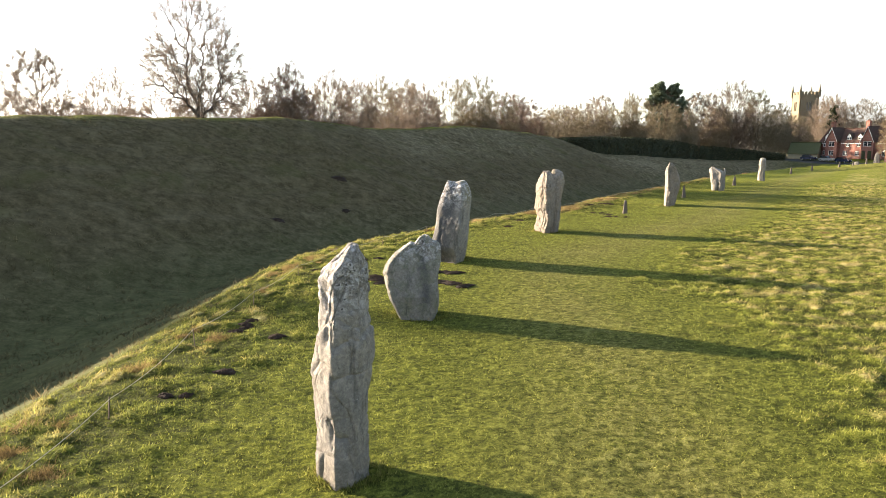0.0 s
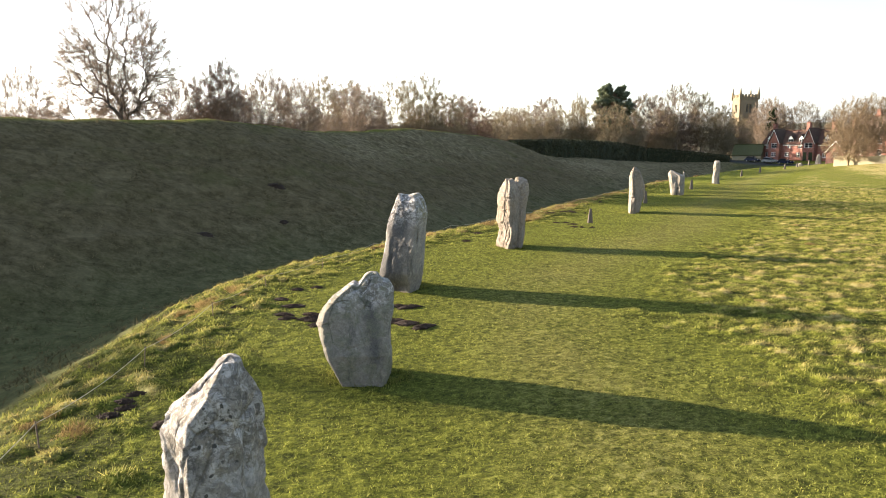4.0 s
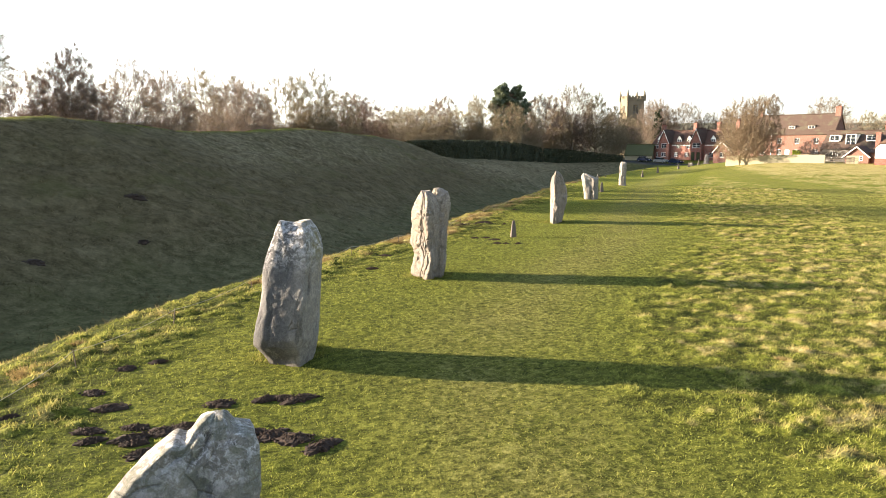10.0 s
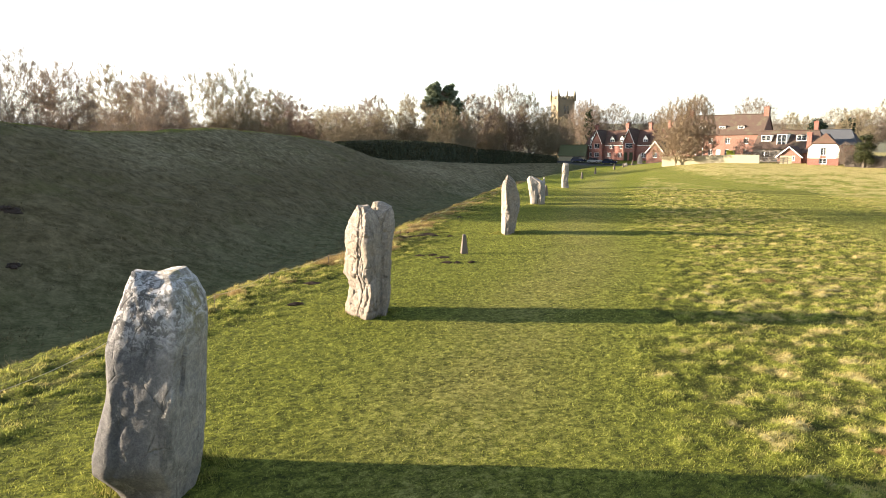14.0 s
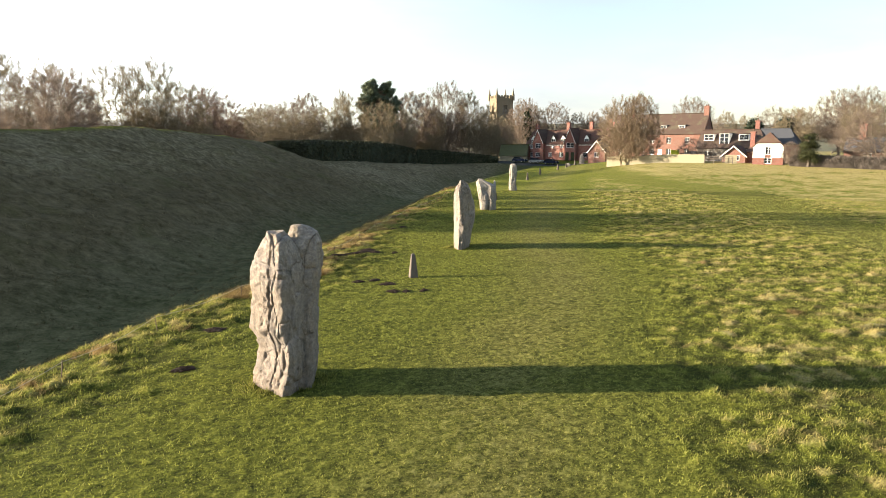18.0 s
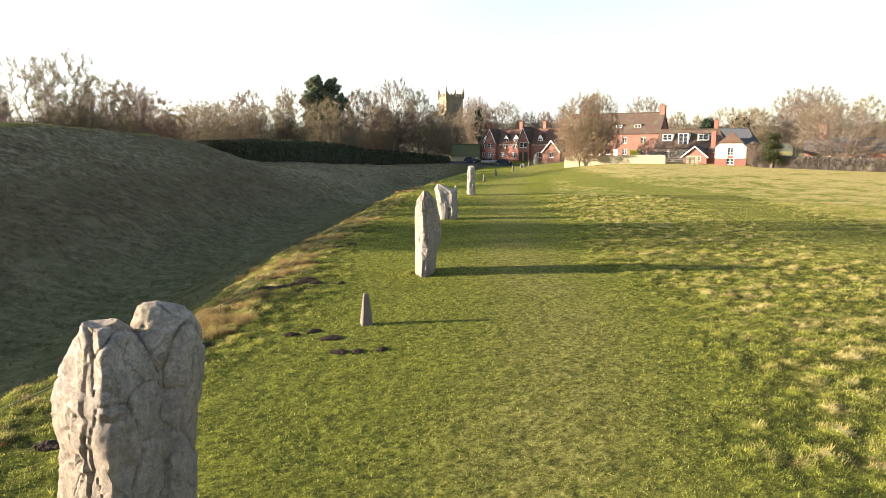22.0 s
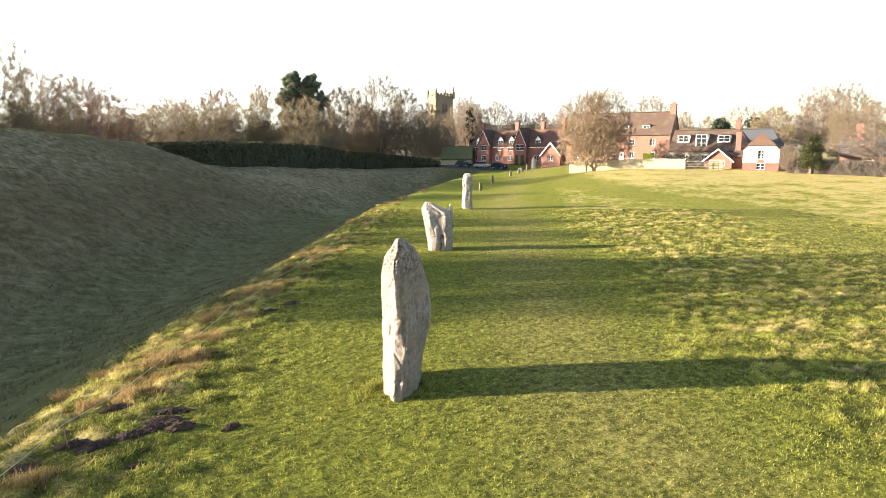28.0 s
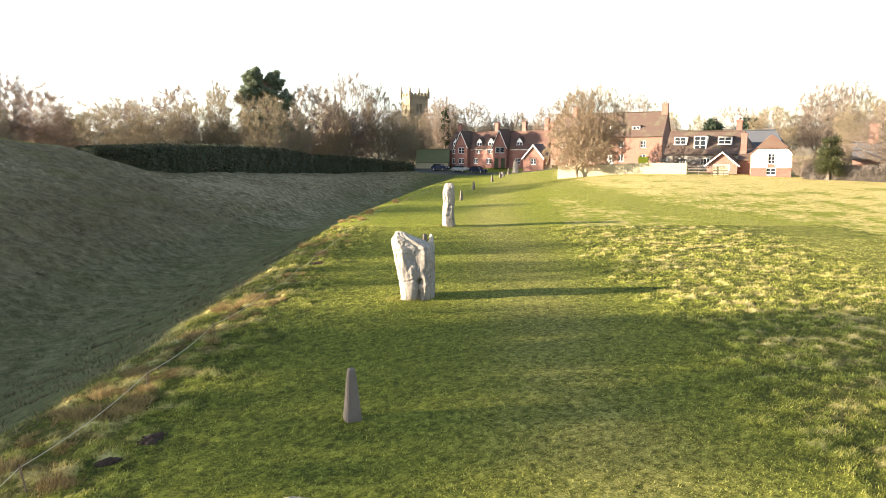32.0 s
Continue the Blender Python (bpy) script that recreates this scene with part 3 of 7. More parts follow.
def lumps(x, y, size, seed):
    """Irregular tufts: the height over the nearest of many scattered centres, 0 to 1."""
    gx, gy = np.floor(x / size).astype(int), np.floor(y / size).astype(int)
    r = np.random.RandomState(seed)
    tab = r.uniform(0, 1, (64, 64, 3))
    best = np.full(len(x), 9.0)
    val = np.zeros(len(x))
    for i in (-1, 0, 1):
        for j in (-1, 0, 1):
            c = tab[(gx + i) % 64, (gy + j) % 64]
            d = np.hypot(x - (gx + i + c[:, 0]) * size, y - (gy + j + c[:, 1]) * size) / size
            k = d < best
            best, val = np.where(k, d, best), np.where(k, c[:, 2], val)
    return np.clip(1 - best / 0.75, 0, 1), val


# molehills: where they lie, and their size
HILLS = ((0.53, 29.65, 0.42), (0.15, 29.75, 0.30), (-0.24, 29.78, 0.30), (-1.25, 29.7, 0.36), (0.36, 27.45, 0.44), (-0.09, 27.75, 0.40), (-0.5, 27.95, 0.28), (0.9, 27.0, 0.42), (-3.66, 30.04, 0.42), (-4.27, 31.1, 0.30), (-3.9, 33.0, 0.30), (-3.2, 33.5, 0.25),
         (-3.8, 28.7, 0.32), (-3.62, 28.18, 0.26), (-2.87, 28.7, 0.28), (-2.88, 28.14, 0.40), (-2.32, 28.36, 0.34), (-1.84, 28.5, 0.36), (-2.52, 27.38, 0.34), (-2.75, 27.9, 0.25), (-5.69, 29.9, 0.2),
         (-5.38, 16.26, 0.27), (-6.24, 14.74, 0.18), (-5.78, 14.75, 0.15), (-6.15, 21.4, 0.24), (-4.91, 19.3, 0.15), (-2.7, 28.2, 0.2), (-6.22, 20.92, 0.22), (-6.03, 20.48, 0.22), (-6.23, 20.08, 0.24), (-4.84, 19.46, 0.26),
         (9.42, 55.68, 0.36), (12.21, 55.6, 0.24), (12.99, 55.7, 0.26), (13.23, 54.63, 0.38), (12.96, 53.16, 0.28), (13.42, 52.94, 0.22), (14.14, 52.76, 0.18), (15.5, 64.16, 0.34), (14.37, 65.1, 0.34),
         (15.24, 63.6, 0.44), (15.5, 63.05, 0.36), (14.95, 63.3, 0.34), (14.55, 63.18, 0.34), (13.85, 62.99, 0.40), (13.45, 63.4, 0.36), (16.49, 62.58, 0.22), (14.49, 61.6, 0.18), (12.6, 62.78, 0.28), (21.19, 73.63, 0.34), (20.22, 72.91, 0.26), (32.97, 93.6, 0.5), (4.4, 46.1, 0.3), (5.6, 50.0, 0.36))


def bare_soil(x, y):
    """1 on the molehills, 0 off them."""
    out = np.zeros(len(x))
    for hx, hy, hw in HILLS:
        k = (np.abs(x - hx) < 1.2) & (np.abs(y - hy) < 1.2)
        if k.any():
            out[k] = np.maximum(out[k], np.exp(-(((x[k] - hx) ** 2 + ((y[k] - hy) / 0.75) ** 2) / (1.1 * hw + 0.1) ** 2) ** 2))
    return out


def pale_growth(s, d):
    """Where the dead grass of the ditch and of the far bank stands pale."""
    foot = step(d, 6, 11) * (1 - step(d, 16, 21)) * step(s, 96, 125) * 0.15
    end = 0.6 * step(s, 196, 218) * step(d, 8, 14) * (1 - step(d, 44, 50))
    crest = 0.5 * step(d, 24, 31) * (1 - step(d, 36.5, 38)) * step(s, 138, 152) * (1 - step(s, 186, 204))
    return np.maximum(np.maximum(foot, end), crest)


def turf_habit(x, y, s, d):
    """How the turf grows: where it is rough meadow or edge growth, its tufts, their relief, their painted shading and
    how dry they are.
    """
    q = -d
    straw, worn, rough = zones(x, y, s, d)
    edge = q + 1.6 * waves(x, y, 6, 31)
    meadow = np.maximum(step(edge, 16.0, 18.0) * (1 - 0.85 * np.exp(-((q - np.interp(s, [165, 184, 202], [34, 36, 26])) / 4) ** 2)), 0.55 * step(-q + 1.5 * waves(x, y, 3, 32), -5.5, -2.0))
    lip = step(-q + 1.3 * waves(x, y, 2.5, 33), -4.2, -1.2)
    l1, v1 = lumps(x, y, 0.135, 41)
    l2, v2 = lumps(x, y, 0.38, 42)
    l3, v3 = lumps(x, y, 0.64, 44)
    patch = 0.5 + 0.5 * waves(x, y, 1.9, 43)
    big = l3 ** 0.7 * v3
    mid = l2 ** 0.7 * v2
    relief = 0.021 * l1 ** 0.7 * v1 * (1 - 0.2 * worn) + 0.007 * waves(x, y, 0.7, 46, 2) + 0.018 * (1 - worn) * mid * (0.3 + patch)
    relief = relief + meadow * (0.055 * mid + 0.10 * big) * (0.3 + patch) + lip * (0.13 * big + 0.03 * waves(x, y, 1.6, 47, 2))
    relief = relief * (1 - bare_soil(x, y))
    # painted shading: light on tuft tops, dark in the gaps, plus random tone
    tuft_shading = np.clip(0.42 + 0.45 * (l1 - 0.4) + 0.25 * (v1 - 0.5) + meadow * (0.8 * (mid - 0.3) + 0.8 * (big - 0.3)) + 0.18 * (1 - meadow) * (mid - 0.3) + lip * (0.5 * (big - 0.3) - 0.14), 0, 1)
    dry = 0.55 * (straw - 0.16) * (0.2 + 1.2 * patch) + 0.26 * worn * (v1 > 0.3) + meadow * (0.34 * step(v2 * patch, 0.42, 0.6) + 0.30 * step(v3, 0.62, 0.8) * step(patch, 0.25, 0.6)) + lip * 0.22 * step(v3, 0.5, 0.8)
    return straw, worn, rough, meadow, lip, l1 * v1, mid, big, patch, relief, tuft_shading, np.clip(dry, 0, 1)


def swath(s, d):
    """1 over the strip of turf that the walk follows, 0 away from it."""
    return step(-d, -1.9, -0.3) * (1 - step(-d, 38, 41)) * step(s, 63, 65.5) * (1 - step(s, 182, 187))


def mesh_of(name, verts, faces, smooth=False, attrs=None):
    """A mesh from arrays; faces all of one size."""
    verts, faces = np.asarray(verts, np.float32), np.asarray(faces, np.int32)
    me = bpy.data.meshes.new(name)
    n, k = faces.shape
    me.vertices.add(len(verts))
    me.vertices.foreach_set("co", verts.ravel())
    me.loops.add(n * k)
    me.loops.foreach_set("vertex_index", faces.ravel())
    me.polygons.add(n)
    me.polygons.foreach_set("loop_start", np.arange(0, n * k, k, dtype=np.int32))
    me.update(calc_edges=True)
    if smooth:
        me.polygons.foreach_set("use_smooth", np.ones(n, bool))
    for key, val in (attrs or {}).items():
        at = me.attributes.new(key, "FLOAT", "POINT")
        at.data.foreach_set("value", np.asarray(val, np.float32))
    return me


def axis_lines(lo, hi, fine, far):
    """Grid lines: fine between lo and hi, widening outwards to far."""
    a = list(np.arange(lo, hi + 0.01, fine))
    g, v = fine, a[-1]
    while v < far:
        g *= 1.16
        v += g
        a.append(v)
    g, v = fine, a[0]
    while v > -far:
        g *= 1.16
        v -= g
        a.insert(0, v)
    return np.array(a)


def build_ground():
    xs, ys = axis_lines(-60, 125, 0.75, 3200), axis_lines(-20, 215, 0.75, 3200)
    x, y = (a.ravel() for a in np.meshgrid(xs, ys))
    z, s, d = height(x, y)
    straw, worn, rough = zones(x, y, s, d)
    z = z - 0.13 * step(swath(s, d), 0.5, 1.0)
    far = step(np.hypot(x - 40, y - 90), 180, 330)
    # the village street before the red cottages
    rx, ry = x - 113.0, y - 193.0
    tarmac = np.exp(-(((rx * 0.94 + ry * 0.35) + 7.5) / 2.6) ** 4) * step(ry * 0.94 - rx * 0.35, -26, -22)
    w, n = len(xs), len(ys)
    i = (np.arange(n - 1)[:, None] * w + np.arange(w - 1)).ravel()
    me = mesh_of("ground", np.c_[x, y, z], np.c_[i, i + 1, i + 1 + w, i + w], True, dict(straw=straw, worn=worn, rough=rough, far=far, tarmac=tarmac, lush=1 - step(d, 9, 20), pale=pale_growth(s, d), fine=0 * x, tuft_shading=0 * x + 0.5))
    me.materials.append(TURF)
    return tagged(new("ground", me), "grassy field with a deep ditch and high bank", "ground", kind="structure")


build_ground()


def build_turf():
    """The strip along the walk once more at close mesh: every tuft and hollow has its height."""
    g, ca, sa = 0.108, math.cos(radians(24)), math.sin(radians(24))
    us, vs = np.arange(0, 142, g), np.arange(-30, 46, g)
    u, v = np.meshgrid(us, vs)
    x, y = -3 + u * sa + v * ca, 2 + u * ca - v * sa
    inside = swath(lay(ms, x, y), lay(md, x, y))
    cell = (inside[:-1, :-1] > 0) & (inside[1:, :-1] > 0) & (inside[:-1, 1:] > 0) & (inside[1:, 1:] > 0)
    w = u.shape[1]
    j, i = np.nonzero(cell)
    k = j * w + i
    quads = np.c_[k, k + 1, k + 1 + w, k + w]
    used = np.unique(quads)
    index = np.zeros(u.size, np.int64)
    index[used] = np.arange(len(used))
    x, y, inside = x.ravel()[used], y.ravel()[used], inside.ravel()[used]
    z, s, d = height(x, y)
    straw, worn, rough, meadow, lip, fin, mid, big, patch, relief, tuft_shading, dry = turf_habit(x, y, s, d)
    z = z + relief - 0.02 - 0.15 * (1 - step(inside, 0.0, 0.5))
    me = mesh_of("turf", np.c_[x, y, z], index[quads], True, dict(straw=np.clip(0.35 * straw + 0.95 * dry, 0, 1), worn=worn, rough=rough, far=0 * x, tarmac=0 * x, lush=1 - step(d, 9, 20), pale=0 * x, fine=0 * x + 1, tuft_shading=tuft_shading))
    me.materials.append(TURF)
    return tagged(new("turf", me), "tufted green winter turf along the stones", "ground", kind="structure")


build_turf()

# ---- tools for things ----


def empty(name, m, label, category, group="", kind=""):
    ob = new(name)
    ob.empty_display_size = 0.2
    ob.matrix_basis = m
    return tagged(ob, label, category, group, kind)


def part(name, me, material, parent, label="", at=None):
    """One mesh as a part of a thing."""
    if isinstance(me, bmesh.types.BMesh):
        bm, me = me, bpy.data.meshes.new(name)
        bm.to_mesh(me)
        bm.free()
    if material is not None and not me.materials:
        me.materials.append(material)
    ob = new(name, me)
    ob.parent = parent
    if at is not None:
        ob.matrix_basis = at
    return tagged(ob, label)


def box(bm, x0, y0, z0, x1, y1, z1, bevel=0.0):
    r = bmesh.ops.create_cube(bm, size=1.0, matrix=Matrix.LocRotScale(((x0 + x1) / 2, (y0 + y1) / 2, (z0 + z1) / 2), None, (x1 - x0, y1 - y0, z1 - z0)))
    if bevel:
        es = list({e for v in r["verts"] for e in v.link_edges})
        bmesh.ops.bevel(bm, geom=es, offset=bevel, segments=1, affect="EDGES")
    return bm


def boxes(*rows, bevel=0.0):
    bm = bmesh.new()
    for r in rows:
        box(bm, *r, bevel=bevel)
    return bm


def prism(pts, y0, y1):
    """A polygon in x, z pulled along y."""
    bm = bmesh.new()
    a = [bm.verts.new((x, y0, z)) for x, z in pts]
    b = [bm.verts.new((x, y1, z)) for x, z in pts]
    bm.faces.new(a)
    bm.faces.new(b[::-1])
    for i in range(len(pts)):
        j = (i + 1) % len(pts)
        bm.faces.new((a[j], a[i], b[i], b[j]))
    bmesh.ops.recalc_face_normals(bm, faces=bm.faces)
    return bm


def wall_panel(w, h, thick, holes=()):
    """An upright wall in x, z with openings that go through it, its face at y = 0."""
    xs = sorted({0.0, w, *(v for o in holes for v in (o[0], o[2]))})
    zs = sorted({0.0, h, *(v for o in holes for v in (o[1], o[3]))})
    solid = lambda i, k: 0 <= i < len(xs) - 1 and 0 <= k < len(zs) - 1 and not any(o[0] - 1e-6 <= xs[i] and xs[i + 1] <= o[2] + 1e-6 and o[1] - 1e-6 <= zs[k] and zs[k + 1] <= o[3] + 1e-6 for o in holes)
    bm = bmesh.new()
    quad = lambda *p: bm.faces.new([bm.verts.new(v) for v in p])
    for i in range(len(xs) - 1):
        for k in range(len(zs) - 1):
            if not solid(i, k):
                continue
            a, b, c, d = xs[i], xs[i + 1], zs[k], zs[k + 1]
            quad((a, 0, c), (b, 0, c), (b, 0, d), (a, 0, d))
            quad((b, thick, c), (a, thick, c), (a, thick, d), (b, thick, d))
            if not solid(i - 1, k):
                quad((a, thick, c), (a, 0, c), (a, 0, d), (a, thick, d))
            if not solid(i + 1, k):
                quad((b, 0, c), (b, thick, c), (b, thick, d), (b, 0, d))
            if not solid(i, k - 1):
                quad((a, thick, c), (b, thick, c), (b, 0, c), (a, 0, c))
            if not solid(i, k + 1):
                quad((a, 0, d), (b, 0, d), (b, thick, d), (a, thick, d))
    bmesh.ops.remove_doubles(bm, verts=bm.verts, dist=0.001)
    return bm


def window(parent, x0, z0, x1, z1, y=0.0, bars=2, rows=2, m=None):
    """A white casement: frame with glazing bars, one pane behind and a sill, at the wall's face y."""
    w, h, t = x1 - x0, z1 - z0, 0.09
    bm = boxes((0, 0.02, 0, t, 0.11, h), (w - t, 0.02, 0, w, 0.11, h), (t, 0.02, 0, w - t, 0.11, t), (t, 0.02, h - t, w - t, 0.11, h))
    for i in range(1, bars):
        box(bm, w * i / bars - 0.035, 0.03, t, w * i / bars + 0.035, 0.10, h - t)
    for k in range(1, rows):
        box(bm, t, 0.035, h * k / rows - 0.02, w - t, 0.09, h * k / rows + 0.02)
    at = (m or Matrix()) @ pose(x0, y, z0)
    win = part("window", bm, WHITE, parent, "white painted window frame", at)
    part("pane", boxes((t - 0.01, 0.06, t - 0.01, w - t + 0.01, 0.075, h - t + 0.01)), GLASS, win)
    part("sill", boxes((-0.08, -0.08, -0.07, w + 0.08, 0.10, -0.002)), WHITE, win)
    return win


def chimney(parent, x, y, z0, z1, mat, w=0.9, d=0.7, pots=2):
    bm = boxes((x - w / 2, y - d / 2, z0, x + w / 2, y + d / 2, z1 - 0.25))
    box(bm, x - w / 2 - 0.08, y - d / 2 - 0.08, z1 - 0.25, x + w / 2 + 0.08, y + d / 2 + 0.08, z1)
    c = part("chimney", bm, mat, parent)
    for i in range(pots):
        b = bmesh.new()
        bmesh.ops.create_cone(b, cap_ends=True, segments=10, radius1=0.15, radius2=0.11, depth=0.4, matrix=pose(x + (i - (pots - 1) / 2) * 0.38, y, z1 + 0.19))
        part("chimney_pot", b, TILE_ORANGE, c)


def roof_slab(a, b, c, d, thick=0.14):
    """A sloping roof plane through four corners, with thickness."""
    bm = bmesh.new()
    n = (Vector(b) - Vector(a)).cross(Vector(d) - Vector(a)).normalized() * thick
    top = [bm.verts.new(Vector(p)) for p in (a, b, c, d)]
    low = [bm.verts.new(Vector(p) - n) for p in (a, b, c, d)]
    bm.faces.new(top)
    bm.faces.new(low[::-1])
    for i in range(4):
        j = (i + 1) % 4
        bm.faces.new((top[j], top[i], low[i], low[j]))
    bmesh.ops.recalc_face_normals(bm, faces=bm.faces)
    return bm


# ---- standing stones ----


def loft(rows, thick, seed, section, cuts, crag, chips, nz=140, na=128):
    """One rough block through rows of (height, left, right) and (height, thickness, middle): chipped to facets, cracked and pitted."""
    rows = np.array(rows)
    R = np.random.RandomState(seed)
    top = rows[-1, 0]
    t = np.linspace(0, 1, nz)
    zz = -0.35 + (top + 0.35) * (1 - (1 - t) ** 1.25)
    L, Q = np.interp(zz, rows[:, 0], rows[:, 1]), np.interp(zz, rows[:, 0], rows[:, 2])
    shrink = np.clip((top - zz) / 0.30, 0.0, 1) ** 0.5
    T = np.interp(zz, [r[0] for r in thick], [r[1] for r in thick]) * (0.35 + 0.65 * shrink)
    C = np.interp(zz, [r[0] for r in thick], [r[2] for r in thick])
    # the cross-section: points spaced evenly along a polygon, its corners slightly worn
    poly = np.array(list(section) + [section[0]], float)
    seg = np.r_[0, np.cumsum(np.linalg.norm(np.diff(poly, axis=0), axis=1))]
    u = np.linspace(0, seg[-1], na, endpoint=False)
    ex, ey = np.interp(u, seg, poly[:, 0]), np.interp(u, seg, poly[:, 1])
    for _ in range(1):
        ex, ey = ((np.roll(v, 1) + 2 * v + np.roll(v, -1)) / 4 for v in (ex, ey))
    ang = np.arctan2(ey, ex)
    X = ((L + Q) / 2)[:, None] + ((Q - L) / 2)[:, None] * ex
    Y = C[:, None] + T[:, None] * 0.5 * ey
    Z = np.repeat(zz[:, None], na, 1)
    P = np.stack([X, Y, Z], -1).reshape(-1, 3)
    P = np.vstack([P, [[(L[-1] + Q[-1]) / 2, C[-1], top + 0.02]]])
    ctr = np.stack([(L + Q) / 2, C], -1)
    ctr = np.vstack([np.repeat(ctr, na, 0), ctr[-1:]])
    rad = P[:, :2] - ctr
    # broad flat facets, fading out above and below
    for k in range(chips):
        a, zc, hz = R.uniform(0, 2 * np.pi), R.uniform(0, top), R.uniform(0.6, 1.6)
        n = np.array([np.cos(a), np.sin(a), R.uniform(-0.12, 0.22)])
        n /= np.linalg.norm(n)
        w = np.exp(-(np.abs(P[:, 2] - zc) / hz) ** 4)
        proj = (P[:, :2] - ctr) @ n[:2] + (P[:, 2] - zc) * n[2]
        near = w > 0.9
        if near.sum() < 30:
            continue
        lim = proj[near].max() * R.uniform(0.88, 0.97)
        ov = np.clip(proj - lim, 0, 0.3) * w
        P -= n[None, :] * ov[:, None] * np.array([1, 1, 0.2])
    rad = P[:, :2] - ctr
    out = np.c_[rad, np.zeros(len(P))]
    out /= np.maximum(np.linalg.norm(out, axis=1), 1e-4)[:, None]
    out[:, 2] = np.clip((P[:, 2] - top + 0.25) / 0.25, 0, 1) * 0.9
    out /= np.maximum(np.linalg.norm(out, axis=1), 1e-4)[:, None]
    o = Vector((seed * 7.3, seed * 3.1, seed * 1.7))
    disp = np.empty(len(P))
    for i, p in enumerate(P):
        v = Vector(p)
        a = noise.fractal(v * 0.8 + o, 1.0, 2.0, 2)
        b = noise.ridged_multi_fractal(Vector((v.x * 1.9, v.y * 1.9, v.z * 0.9)) + o, 1.0, 2.1, 5, 1.0, 2.0)
        c = noise.turbulence(v * 3.5 + o, 5, True)
        pit = noise.voronoi(v * 6.5 + noise.noise_vector(v * 3 + o) * 0.5 + o, distance_metric="DISTANCE")[0][0]
        cells = noise.voronoi(Vector((v.x * 1.5, v.y * 1.5, v.z * 1.0)) + noise.noise_vector(v * 1.3 + o) * 0.35 + o, distance_metric="DISTANCE")
        plate = noise.noise(cells[1][0] * 5.3) * 0.050 - 0.03 * max(0.0, 1 - (cells[0][1] - cells[0][0]) / 0.07)
        patch = max(0.0, noise.noise(v * 1.1 + o * 1.3) + 0.15)
        disp[i] = 0.018 * a + crag * plate + crag * (0.014 * (b - 1.1) - 0.032 * c + 0.016) - crag * patch * 0.16 * max(0.0, 0.42 - pit)
    # cracks and hollows: (height, angle in degrees, height size, angle size, depth)
    pa, pz = np.degrees(np.tile(ang, nz)), P[:-1, 2]
    for cz, cang, sz, sang, dep in cuts:
        da = (pa - cang + 180) % 360 - 180
        wob = 2.2 * np.sin(pz * 3 + seed) + 1.8 * np.sin(pz * 9 + seed * 2)
        disp[:-1] -= dep * np.exp(-((pz - cz) / sz) ** 2 - ((da + wob) / sang) ** 2)
    P = P + out * disp[:, None]
    k = np.arange(na)
    f = []
    for j in range(nz - 1):
        a, b = j * na + k, j * na + (k + 1) % na
        f.append(np.c_[a, b, b + na, a + na])
    tri = [((nz - 1) * na + i, (nz - 1) * na + (i + 1) % na, nz * na) for i in range(na)]
    return P, np.vstack(f).tolist() + tri, np.r_[pa, 0]


